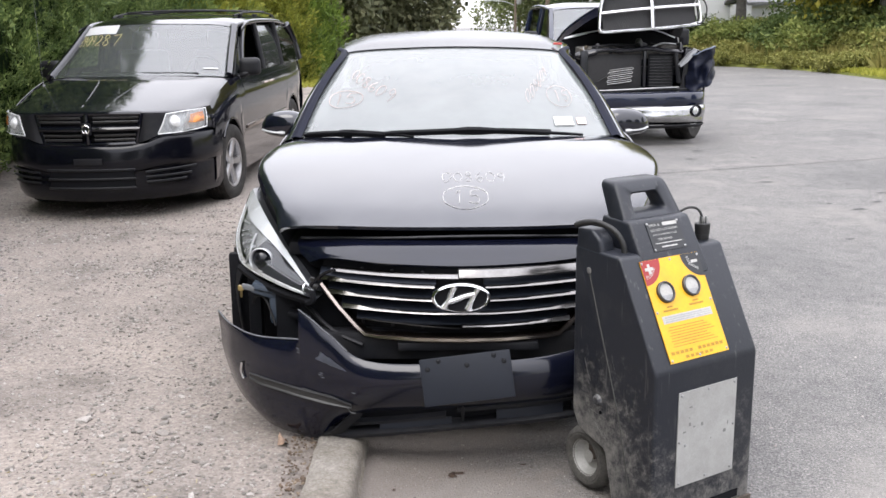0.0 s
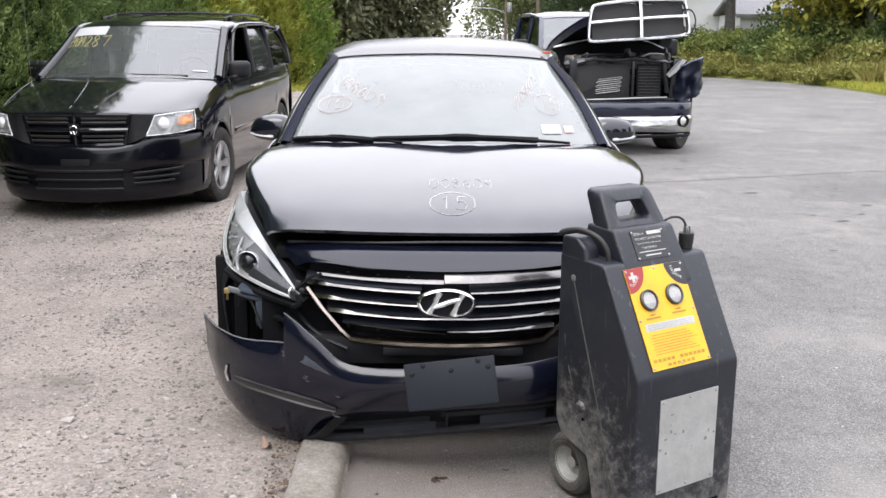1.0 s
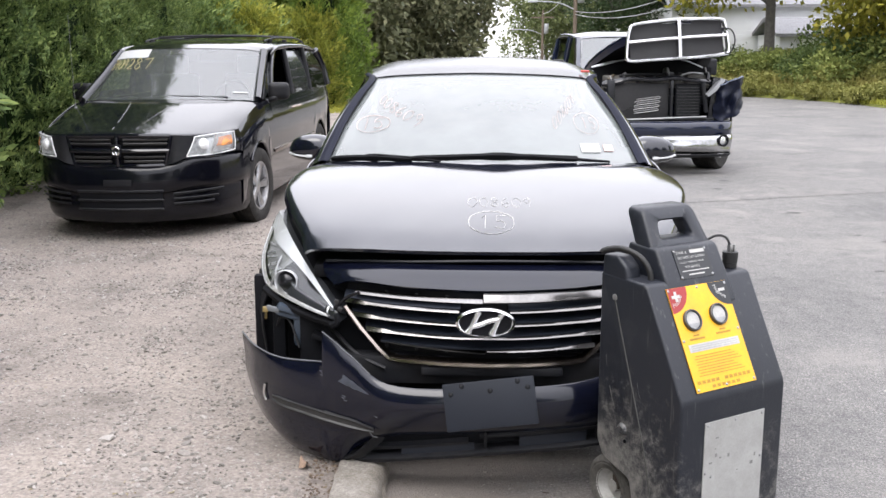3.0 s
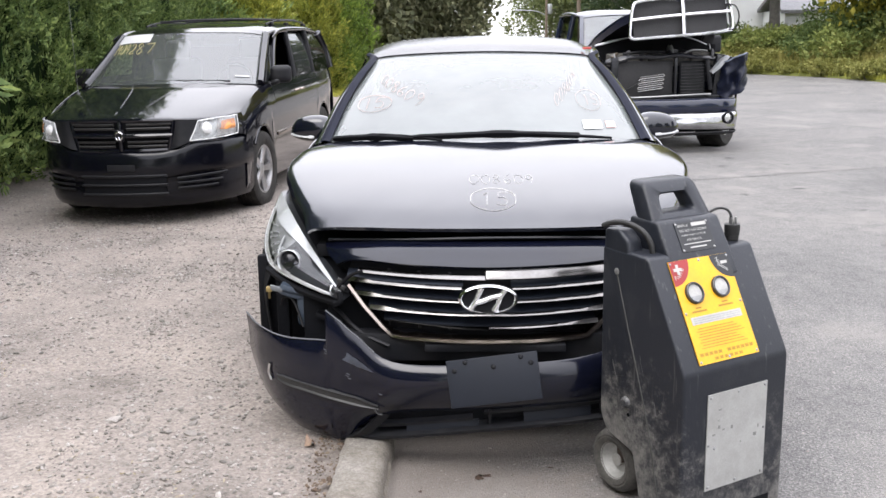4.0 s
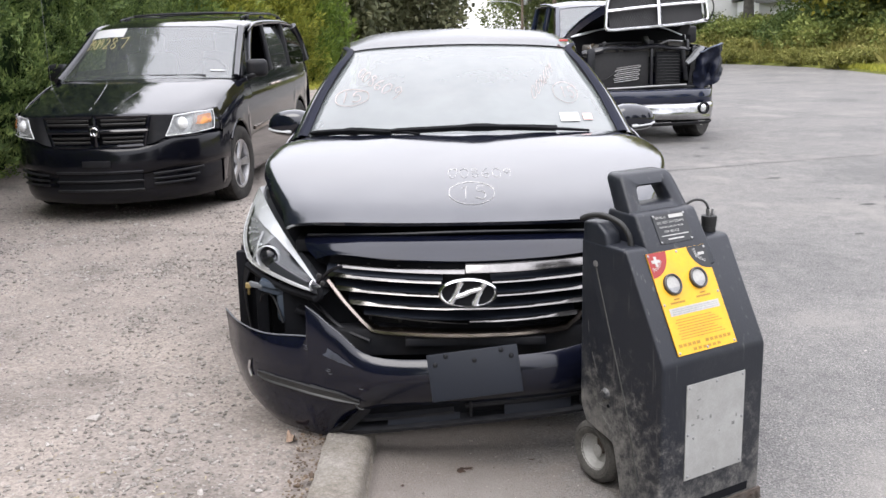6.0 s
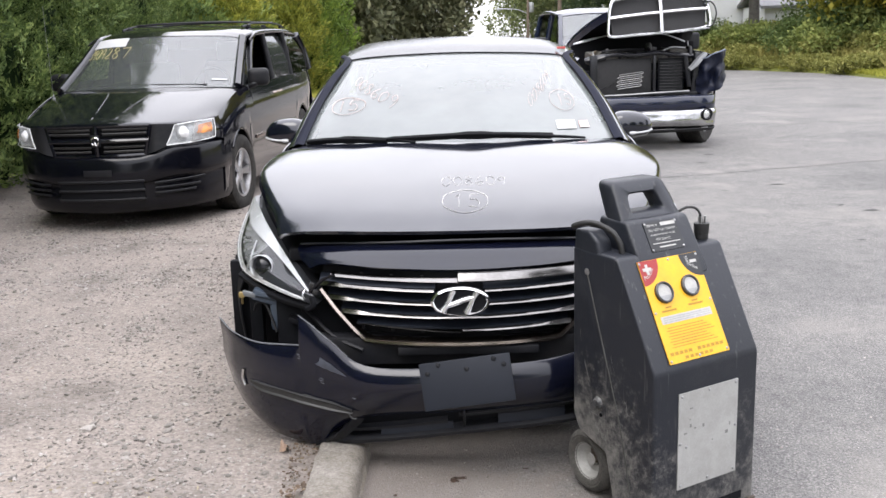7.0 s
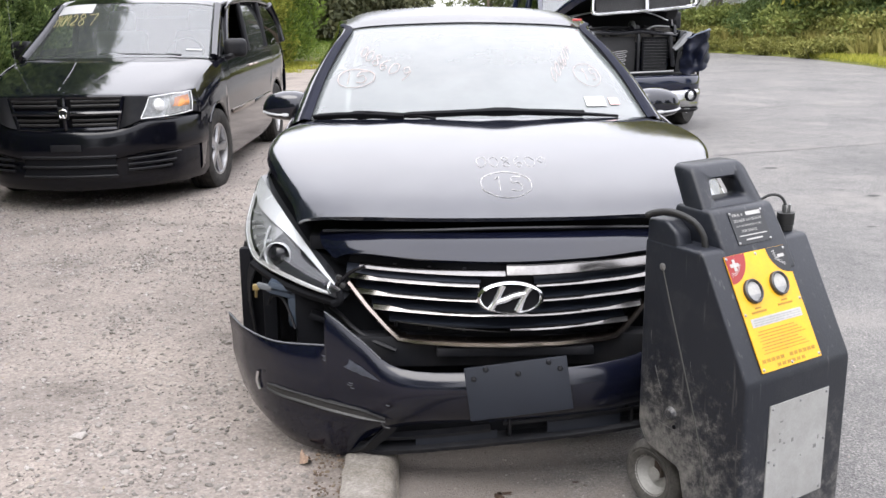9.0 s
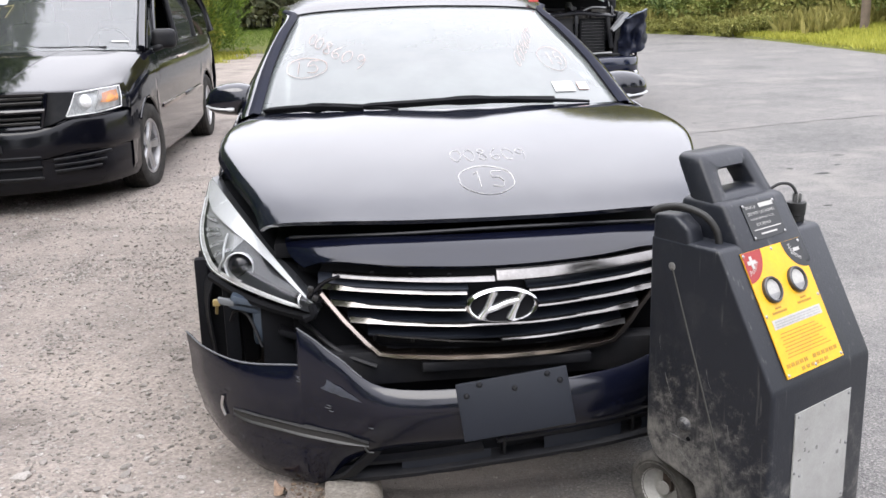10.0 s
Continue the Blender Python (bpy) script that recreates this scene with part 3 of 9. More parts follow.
RUBBER = paint("tyre_rubber", (0.012, 0.0118, 0.0115), 0.8, vary=0.35, scale=10, bump=0.15, dust=(0.075, 0.068, 0.06), dust_amount=0.55)
WHITE_PAPER = paint("white_paper", (0.45, 0.45, 0.45), 0.8, vary=0.05, bump=0.0)
CHALK = paint("chalk_marker", (0.62, 0.61, 0.59), 0.9, vary=0.15, scale=40, bump=0.0)
PINK_CHALK = paint("pale_pink_marker", (0.50, 0.40, 0.37), 0.9, vary=0.15, scale=40, bump=0.0)
YELLOW_CHALK = paint("pale_yellow_marker", (0.34, 0.31, 0.13), 0.9, vary=0.15, scale=40, bump=0.0)
AMBER = paint("amber_lens", (0.80, 0.30, 0.07), 0.15, coat=0.6, vary=0.15, bump=0.0)
LAMP_SILVER = paint("lamp_reflector", (0.75, 0.76, 0.77), 0.16, metal=0.8, vary=0.15, scale=30, bump=0.0)
LAMP_WHITE = paint("white_lamp_band", (0.58, 0.59, 0.60), 0.2, vary=0.05, bump=0.0, coat=0.5)
FROST = paint("frosted_reflector", (0.30, 0.305, 0.31), 0.25, vary=0.3, scale=35, fine=90, bump=0.1, coat=0.5)
LAMP_CLOUDED = paint("clouded_lamp_glass", (0.76, 0.765, 0.77), 0.2, vary=0.3, scale=25, bump=0.03, coat=0.6)
FOG_TRIM = paint("dull_grey_trim", (0.022, 0.022, 0.022), 0.42, vary=0.3, scale=20, bump=0.02)
LAMP_DARK = paint("lamp_bezel", (0.030, 0.032, 0.036), 0.25, vary=0.3, bump=0.0, coat=0.4)
CLOTH = paint("grey_seat_cloth", (0.16, 0.16, 0.165), 0.9, vary=0.2, fine=400, bump=0.1)
DASH = paint("dashboard_plastic", (0.03, 0.03, 0.032), 0.7, vary=0.2, bump=0.05)
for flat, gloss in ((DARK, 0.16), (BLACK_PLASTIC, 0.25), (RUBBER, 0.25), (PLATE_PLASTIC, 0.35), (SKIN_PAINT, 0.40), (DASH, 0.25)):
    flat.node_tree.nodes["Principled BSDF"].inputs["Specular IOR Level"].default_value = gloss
CLEAR = glass("clear_lens", (0.96, 0.97, 0.98))
TINTED = glass("tinted_window", (0.30, 0.33, 0.33))


def filmed_glass(name, haze=0.22, tint=(0.75, 0.80, 0.78), ior=1.8):
    """A windscreen: real reflection over a thin pale film, for dust and sky glare."""
    m, n, l, b = base_mat(name)
    out = n["Material Output"]
    t = n.new("ShaderNodeBsdfTransparent")
    t.inputs[0].default_value = (*tint, 1)
    d = n.new("ShaderNodeBsdfDiffuse")
    d.inputs["Color"].default_value = (0.51, 0.545, 0.545, 1)
    film = noise_node(n, l, 3.0, 6)
    amount = n.new("ShaderNodeMapRange")
    amount.inputs["To Min"].default_value, amount.inputs["To Max"].default_value = haze * 0.7, haze * 1.3
    l.new(film.outputs["Fac"], amount.inputs["Value"])
    m1 = n.new("ShaderNodeMixShader")
    l.new(amount.outputs[0], m1.inputs[0])
    l.new(t.outputs[0], m1.inputs[1])
    l.new(d.outputs[0], m1.inputs[2])
    g = n.new("ShaderNodeBsdfGlossy")
    g.inputs["Roughness"].default_value = 0.03
    f = n.new("ShaderNodeFresnel")
    f.inputs["IOR"].default_value = ior
    m2 = n.new("ShaderNodeMixShader")
    l.new(f.outputs[0], m2.inputs[0])
    l.new(m1.outputs[0], m2.inputs[1])
    l.new(g.outputs[0], m2.inputs[2])
    l.new(m2.outputs[0], out.inputs["Surface"])
    return m


# The film puts the sky's bright glare on the glass as diffuse colour.
WINDSCREEN = filmed_glass("filmed_windscreen", 0.27, (0.29, 0.37, 0.36), 1.52)
VAN_SIDE_GLASS = filmed_glass("van_side_glass", 0.05, (0.20, 0.23, 0.23), 2.1)
VAN_LENS = filmed_glass("clouded_lens", 0.17, (0.85, 0.86, 0.87), 1.5)
VAN_SCREEN = filmed_glass("van_windscreen", 0.10, (0.5, 0.57, 0.55), 2.0)


def table(pairs, x):
    """A smooth value at x through (x, value) pairs."""
    if x <= pairs[0][0]:
        return pairs[0][1]
    if x >= pairs[-1][0]:
        return pairs[-1][1]
    k = max(i for i in range(len(pairs) - 1) if pairs[i][0] <= x)
    (x0, a), (x1, b) = pairs[k], pairs[k + 1]
    s0 = (b - pairs[k - 1][1]) / (x1 - pairs[k - 1][0]) if k else (b - a) / (x1 - x0)
    s1 = (pairs[k + 2][1] - a) / (pairs[k + 2][0] - x0) if k + 2 < len(pairs) else (b - a) / (x1 - x0)
    h, u = x1 - x0, (x - x0) / (x1 - x0)
    return (2 * u**3 - 3 * u * u + 1) * a + (u**3 - 2 * u * u + u) * h * s0 + (3 * u * u - 2 * u**3) * b + (u**3 - u * u) * h * s1


def both(name, bm, material, parent, label="", smooth=40, thick=0.0):
    """A part and its twin on the other side."""
    twin = mirrored(bm)
    a = part(name, bm, material, parent, label, smooth, thick)
    b = part(name, twin, material, parent, label, smooth, thick)
    return a, b


def flank(name, parent, material, y0, y1, wide, belt, sill, arches=(), belt_in=0.06, step=0.06, thick=0.005):
    """Body side panels from y0 to y1 on both sides, with wheel arches cut out of the lower edge."""
    rows = []
    for y in span(y0, y1, step):
        low = sill
        for yc, zc, r in arches:
            if abs(y - yc) < r:
                low = max(low, zc + math.sqrt(r * r - (y - yc) ** 2))
        w, b = table(wide, y), table(belt, y)
        row = []
        for v in (0, 0.06, 0.15, 0.3, 0.42, 0.48, 0.6, 0.75, 0.9, 1.0):
            z = b + (low - b) * v
            u = (b - z) / max(b - sill, 1e-3)
            inset = belt_in * (1 - min(u / 0.22, 1)) ** 2 + 0.012 * abs(u - 0.4) + (0.012 if 0.40 < u < 0.9 else 0.0) + 0.05 * max(0, (u - 0.86) / 0.14)
            row.append((-(w - inset), y, z))
        rows.append(row)
    bm = bmesh.new()
    sheet(bm, rows)
    return both(name, bm, material, parent, "", 50, thick)


def wheel(parent, at, radius, width, rim, outside, spokes=5, rim_mat=None, steer=0.0):
    """A wheel (tyre, rim with spokes) whose outer face looks along x (outside = 1 or -1)."""
    m = pose(*at, 0, 0, (90 if outside > 0 else -90) * 0 + steer) @ Matrix.Diagonal((outside, 1, 1, 1))
    hub = thing("wheel", "", "")
    hub.parent = parent
    h = width / 2
    bm = bmesh.new()
    prof = [(rim, -h * 0.8), (rim + 0.02, -h * 0.95), (radius * 0.9, -h), (radius * 0.975, -h * 0.86), (radius, -h * 0.6), (radius, -h * 0.42), (radius - 0.008, -h * 0.38), (radius - 0.008, -h * 0.32), (radius, -h * 0.28),
            (radius, -0.006), (radius - 0.008, -0.004), (radius - 0.008, 0.004), (radius, 0.006), (radius, h * 0.28), (radius - 0.008, h * 0.32), (radius - 0.008, h * 0.38), (radius, h * 0.42), (radius, h * 0.6),
            (radius * 0.975, h * 0.86), (radius * 0.9, h), (rim + 0.02, h * 0.95), (rim, h * 0.8)]
    ring_solid(bm, prof, 40, m)
    part("tyre", bm, RUBBER, hub, "dusty black rubber tyre")
    bm = bmesh.new()
    ring_solid(bm, [(rim + 0.004, h * 0.86), (rim - 0.012, h * 0.84), (rim - 0.02, h * 0.5), (rim - 0.03, -h * 0.6), (0.0, -h * 0.55)], 40, m)
    for k in range(spokes):
        a = 2 * math.pi * k / spokes
        d, e = Vector((0, math.cos(a), math.sin(a))), Vector((0, -math.sin(a), math.cos(a)))
        rows = []
        for r, w, x in ((0.03, 0.03, h * 0.62), (rim * 0.5, 0.028, h * 0.7), (rim - 0.012, 0.042, h * 0.78)):
            c = d * r
            rows.append([m @ (c + e * w + Vector((x - 0.02, 0, 0))), m @ (c + e * w * 0.8 + Vector((x, 0, 0))), m @ (c - e * w * 0.8 + Vector((x, 0, 0))), m @ (c - e * w + Vector((x - 0.02, 0, 0)))])
        sheet(bm, rows)
    ring_solid(bm, [(0.0, h * 0.72), (0.03, h * 0.72), (0.055, h * 0.64), (0.06, h * 0.5)], 20, m)
    part("rim", bm, rim_mat or ALLOY, hub, "alloy rim dulled by brake dust")
    return hub


DIGITS = {
    "0": [[(0.5, 1), (0.15, 0.8), (0.05, 0.4), (0.3, 0.02), (0.7, 0.1), (0.9, 0.5), (0.75, 0.9), (0.45, 1)]],
    "1": [[(0.35, 0.8), (0.55, 1), (0.5, 0)]],
    "2": [[(0.1, 0.8), (0.4, 1), (0.8, 0.8), (0.6, 0.4), (0.1, 0.02), (0.9, 0.05)]],
    "3": [[(0.15, 0.92), (0.6, 1), (0.8, 0.75), (0.4, 0.52), (0.85, 0.3), (0.6, 0.02), (0.1, 0.1)]],
    "4": [[(0.35, 1), (0.1, 0.45), (0.85, 0.5)], [(0.65, 0.9), (0.6, 0)]],
    "5": [[(0.85, 0.98), (0.3, 0.96), (0.2, 0.58), (0.6, 0.6), (0.85, 0.35), (0.6, 0.03), (0.12, 0.1)]],
    "6": [[(0.7, 1), (0.25, 0.65), (0.1, 0.25), (0.45, 0), (0.8, 0.2), (0.6, 0.45), (0.15, 0.3)]],
    "7": [[(0.1, 0.95), (0.9, 0.98), (0.45, 0)]],
    "8": [[(0.75, 0.85), (0.4, 1), (0.2, 0.75), (0.6, 0.5), (0.85, 0.2), (0.45, 0), (0.15, 0.2), (0.45, 0.5), (0.8, 0.8)]],
    "9": [[(0.8, 0.75), (0.45, 1), (0.15, 0.75), (0.45, 0.5), (0.8, 0.75), (0.75, 0.35), (0.6, 0)]],
}


def scrawl(text, height, place, width=0.004, ring=None, gap=0.75):
    """Hand-drawn figures: place(a, b) gives the spot on the surface for metres across and up."""
    bm = bmesh.new()
    x = 0.0
    for ch in text:
        for stroke in DIGITS[ch]:
            wob = [(a + rng.uniform(-0.05, 0.05), b + rng.uniform(-0.05, 0.05), 0) for a, b in stroke]
            flat = catmull(wob, 4 * len(stroke)) if len(stroke) > 3 else line(wob, 8)
            tube(bm, [place(x + p.x * height * gap, p.y * height) for p in flat], width * rng.uniform(0.8, 1.1), 5, flat=0.6)
        x += height * gap * 1.12
    if ring:
        cx, cy, rx, ry = ring
        pts = [place(cx + rx * math.cos(0.3 + 6.6 * k / 40) * (1 + 0.02 * math.sin(k)), cy + ry * math.sin(0.3 + 6.6 * k / 40)) for k in range(41)]
        tube(bm, pts, width, 5, flat=0.6)
    return bm

# ---- the damaged black sedan ----
SEDAN_AT = pose(-0.028, 0, 0, 0, 0.5, -0.3)
sedan = thing("sedan", "black four-door sedan with torn front bumper, parked across the kerb", "car", SEDAN_AT)


def full(half):
    """A row across the car from its right half, mirrored at x = 0."""
    return [(-x, y, z) for x, y, z in reversed(half[1:])] + [tuple(p) for p in half]


# a nearly flat panel that rolls over sharply at its edge
HOOD = [
    [(0, 0.20, 0.849), (0.25, 0.21, 0.8488), (0.44, 0.245, 0.847), (0.545, 0.274, 0.843), (0.60, 0.297, 0.838), (0.645, 0.318, 0.830), (0.672, 0.338, 0.820), (0.690, 0.355, 0.806)],
    [(0, 0.36, 0.905), (0.25, 0.37, 0.9047), (0.46, 0.395, 0.9025), (0.585, 0.412, 0.899), (0.64, 0.424, 0.8965), (0.690, 0.440, 0.890), (0.709, 0.448, 0.876), (0.718, 0.455, 0.850)],
    [(0, 0.62, 0.962), (0.27, 0.63, 0.9617), (0.50, 0.648, 0.959), (0.645, 0.656, 0.955), (0.715, 0.662, 0.9525), (0.772, 0.670, 0.947), (0.796, 0.680, 0.933), (0.806, 0.690, 0.902)],
    [(0, 0.92, 1.012), (0.28, 0.93, 1.0117), (0.53, 0.938, 1.009), (0.695, 0.943, 1.004), (0.775, 0.945, 1.0005), (0.836, 0.947, 0.994), (0.862, 0.949, 0.977), (0.872, 0.950, 0.940)],
    [(0, 1.15, 1.043), (0.30, 1.16, 1.0427), (0.55, 1.195, 1.038), (0.705, 1.220, 1.033), (0.770, 1.232, 1.0295), (0.826, 1.235, 1.022), (0.850, 1.230, 1.005), (0.863, 1.220, 0.975)],
]
HOOD_END = [(0, 1.24, 1.054), (0.30, 1.27, 1.053), (0.55, 1.34, 1.046), (0.66, 1.39, 1.042), (0.72, 1.42, 1.037), (0.755, 1.44, 1.030), (0.775, 1.45, 1.024), (0.80, 1.46, 1.020)]
hood_rows = [full(r) for r in HOOD] + [full(HOOD_END)]
part("hood", loft(hood_rows, 40, 85), HOOD_PAINT, sedan, "popped black hood reflecting the sky", 180, 0.014)


HOOD_COLS = {}


def hood_spot(x, y):
    """A spot on the hood's skin."""
    key = round(x, 2)
    if key not in HOOD_COLS:
        column = []
        for r in hood_rows:
            i = max(j for j in range(len(r) - 1) if r[j][0] <= key + 1e-9)
            f = (key - r[i][0]) / (r[i + 1][0] - r[i][0])
            column.append(Vector(r[i]).lerp(Vector(r[i + 1]), f))
        HOOD_COLS[key] = [(p.y, p.z) for p in catmull(column, 80)]
    return Vector((x, y, table(HOOD_COLS[key], y) + 0.0015))


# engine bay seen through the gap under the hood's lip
# near-black blocks; the bay's shade is put into their colour
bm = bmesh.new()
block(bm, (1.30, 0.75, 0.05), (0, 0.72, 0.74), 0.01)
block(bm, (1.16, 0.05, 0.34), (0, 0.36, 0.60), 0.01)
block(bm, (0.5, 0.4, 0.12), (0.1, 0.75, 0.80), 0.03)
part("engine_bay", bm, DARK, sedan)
bm = bmesh.new()
tube(bm, [(-0.60, 0.33, 0.785), (-0.3, 0.25, 0.80), (0, 0.215, 0.812), (0.3, 0.245, 0.806), (0.60, 0.33, 0.785)], 0.006, 8, 24)
part("hood_seal", bm, GLOSS_PLASTIC, sedan)

# glossy panel between hood and grille
TOP_PANEL = [
    [(0, 0.215, 0.797), (0.32, 0.245, 0.794), (0.50, 0.313, 0.784), (0.615, 0.388, 0.772)],
    [(0, 0.165, 0.789), (0.30, 0.196, 0.787), (0.50, 0.268, 0.778), (0.615, 0.345, 0.764)],
    [(0, 0.120, 0.757), (0.30, 0.153, 0.758), (0.50, 0.228, 0.752), (0.600, 0.303, 0.735)],
    [(0, 0.088, 0.732), (0.28, 0.121, 0.736), (0.48, 0.20, 0.738), (0.560, 0.25, 0.710)],
]
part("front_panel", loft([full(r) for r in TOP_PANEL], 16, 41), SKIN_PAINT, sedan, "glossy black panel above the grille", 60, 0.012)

# cowl, windscreen, pillars, roof
COWL = [[(0, 1.22, 1.040), (0.4, 1.28, 1.032), (0.78, 1.46, 1.010)], [(0, 1.36, 1.048), (0.4, 1.41, 1.042), (0.80, 1.55, 1.018)]]
part("cowl", loft([full(r) for r in COWL], 4, 25), BLACK_PLASTIC, sedan, "", 60, 0.01)
SCREEN = [
    [(0, 1.27, 1.048), (0.40, 1.33, 1.044), (0.64, 1.42, 1.038), (0.765, 1.50, 1.032)],
    [(0, 1.70, 1.212), (0.38, 1.75, 1.206), (0.61, 1.83, 1.196), (0.725, 1.90, 1.186)],
    [(0, 2.10, 1.345), (0.35, 2.14, 1.338), (0.565, 2.21, 1.325), (0.67, 2.26, 1.310)],
    [(0, 2.42, 1.438), (0.33, 2.45, 1.430), (0.53, 2.50, 1.418), (0.625, 2.54, 1.405)],
]
screen_rows = [full(r) for r in SCREEN]
windscreen = part("windscreen", loft(screen_rows, 20, 33), WINDSCREEN, sedan, "pale filmed windscreen with marker figures reflecting the sky", 180)
windscreen.visible_shadow = False
bm = bmesh.new()
tube(bm, [Vector(p) + Vector((0, -0.004, 0.004)) for p in full(SCREEN[-1])], 0.0035, 6, 30)
part("screen_seal", bm, DARK, sedan)
ROOF = [
    [(0, 2.415, 1.440), (0.33, 2.445, 1.432), (0.535, 2.50, 1.420), (0.638, 2.55, 1.404)],
    [(0, 2.70, 1.497), (0.33, 2.71, 1.488), (0.55, 2.74, 1.470), (0.685, 2.77, 1.428)],
    [(0, 3.15, 1.532), (0.33, 3.15, 1.523), (0.56, 3.15, 1.500), (0.70, 3.15, 1.450)],
    [(0, 3.70, 1.505), (0.33, 3.70, 1.496), (0.55, 3.69, 1.474), (0.69, 3.68, 1.430)],
    [(0, 4.02, 1.455), (0.32, 4.01, 1.448), (0.52, 3.98, 1.430), (0.64, 3.95, 1.398)],
]
# Lighter, duller copy of the car paint, tempering the roof's bright sky reflection.
ROOF_PAINT = paint("dulled_roof_paint", (0.010, 0.011, 0.015), 0.16, coat=0.0, vary=0.2, bump=0.0, scale=3, dust=(0.05, 0.052, 0.058), dust_amount=0.6, rough_vary=0.1)
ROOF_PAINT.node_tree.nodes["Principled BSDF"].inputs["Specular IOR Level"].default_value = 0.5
PILLAR_DARK = paint("pillar_dark_reflection", (0.0085, 0.0100, 0.0190), 0.6, vary=0.2, bump=0.0)
PILLAR_DARK.node_tree.nodes["Principled BSDF"].inputs["Specular IOR Level"].default_value = 0.07
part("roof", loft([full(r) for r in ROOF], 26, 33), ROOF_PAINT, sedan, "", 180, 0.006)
REAR_SCREEN = [
    [(0, 4.025, 1.453), (0.32, 4.015, 1.446), (0.52, 3.99, 1.428), (0.62, 3.96, 1.400)],
    [(0, 4.58, 1.175), (0.36, 4.56, 1.170), (0.6, 4.5, 1.155), (0.72, 4.45, 1.140)],
]
part("rear_window", loft([full(r) for r in REAR_SCREEN], 8, 25), TINTED, sedan, "", 180)
for s in (1, -1):
    bm = bmesh.new()
    rows = []
    for (a, b, c), w in zip([(0.775, 1.47, 1.028), (0.735, 1.88, 1.190), (0.685, 2.24, 1.318), (0.642, 2.54, 1.401), (0.668, 2.72, 1.430), (0.703, 3.15, 1.455), (0.69, 3.65, 1.437), (0.66, 3.92, 1.402), (0.74, 4.45, 1.150)], (0.080, 0.074, 0.068, 0.062, 0.052, 0.050, 0.050, 0.06, 0.07)):
        rows.append([(s * (a - 0.014), b - 0.012, c + 0.004), (s * (a + w * 0.30), b + 0.002, c + 0.001), (s * (a + w * 0.75), b + 0.02, c - 0.014), (s * (a + w * 1.0), b + 0.055, c - 0.050), (s * (a + w * 0.2), b + 0.055, c - 0.065)])
    dense = [catmull(r, 7) for r in rows]
    cols = [catmull([r[j] for r in dense], 40) for j in range(7)]
    sheet(bm, [[cols[j][i] for j in range(7)] for i in range(40)], close_v=True)
    part("roof_pillar", bm, BLACK_PAINT, sedan, "", 60)
    # added strip on the pillar; its dark colour stands for dark reflections
    moulding = []
    for (a, b, c), w in zip([(0.775, 1.47, 1.028), (0.735, 1.88, 1.190), (0.685, 2.24, 1.318), (0.640, 2.53, 1.402)], (0.080, 0.074, 0.068, 0.058)):
        moulding.append([(s * (a - 0.022), b - 0.016, c + 0.007), (s * (a + w * 0.05), b - 0.012, c + 0.012), (s * (a + w * 0.20), b - 0.006, c + 0.009), (s * (a + w * 0.36), b, c + 0.004)])
    moulding.append([(s * 0.672, 2.70, 1.436), (s * 0.681, 2.70, 1.438), (s * 0.694, 2.70, 1.434), (s * 0.704, 2.705, 1.426)])
    part("pillar_dark_strip", loft(moulding, 36, 8), PILLAR_DARK, sedan, "dark strip beside the windscreen, standing for a reflection", 60, 0.004)
    bm = bmesh.new()
    tube(bm, [(s * 0.762, 1.492, 1.036), (s * 0.722, 1.89, 1.191), (s * 0.668, 2.25, 1.316), (s * 0.622, 2.535, 1.409)], 0.009, 6, 24)
    part("screen_seal", bm, DARK, sedan)
    rows = [[(s * 0.80, 1.62, 1.04), (s * 0.765, 2.0, 1.20), (s * 0.70, 2.5, 1.375), (s * 0.735, 3.15, 1.42), (s * 0.70, 3.85, 1.36)], [(s * 0.87, 1.68, 1.015), (s * 0.885, 2.05, 1.05), (s * 0.89, 2.5, 1.06), (s * 0.885, 3.15, 1.075), (s * 0.83, 4.10, 1.10)]]
    part("side_window", loft(rows, 6, 24), TINTED, sedan, "", 180)

# body sides, tail and wheels
WIDE = [(0.62, 0.888), (1.0, 0.908), (1.7, 0.912), (2.7, 0.925), (3.6, 0.93), (4.2, 0.91), (4.75, 0.83)]
BELT = [(0.62, 0.835), (0.95, 0.905), (1.2, 0.958), (1.5, 1.02), (2.5, 1.058), (3.5, 1.085), (4.3, 1.10), (4.75, 1.06)]
HUB_Z, HUB_F, HUB_R = 0.385, 0.985, 3.79
ARCHES = [(HUB_F, HUB_Z, 0.365), (HUB_R, HUB_Z, 0.365)]
flank("fender", sedan, BLACK_PAINT, 0.955, 1.72, WIDE, BELT, 0.30, ARCHES, 0.055)
flank("front_door", sedan, BLACK_PAINT, 1.72, 2.76, WIDE, BELT, 0.30, ARCHES, 0.055)
flank("rear_door", sedan, BLACK_PAINT, 2.76, 3.62, WIDE, BELT, 0.30, ARCHES, 0.055)
flank("rear_quarter", sedan, BLACK_PAINT, 3.62, 4.76, WIDE, BELT, 0.30, ARCHES, 0.055)
TRUNK = [
    [(0, 4.56, 1.165), (0.5, 4.50, 1.15), (0.78, 4.40, 1.10)],
    [(0, 4.78, 1.17), (0.5, 4.74, 1.15), (0.78, 4.60, 1.08)],
    [(0, 4.84, 1.10), (0.5, 4.80, 1.08), (0.76, 4.72, 1.03)],
    [(0, 4.88, 0.75), (0.5, 4.84, 0.75), (0.80, 4.74, 0.75)],
    [(0, 4.90, 0.55), (0.5, 4.87, 0.55), (0.84, 4.74, 0.55)],
    [(0, 4.80, 0.33), (0.5, 4.78, 0.33), (0.80, 4.66, 0.33)],
]
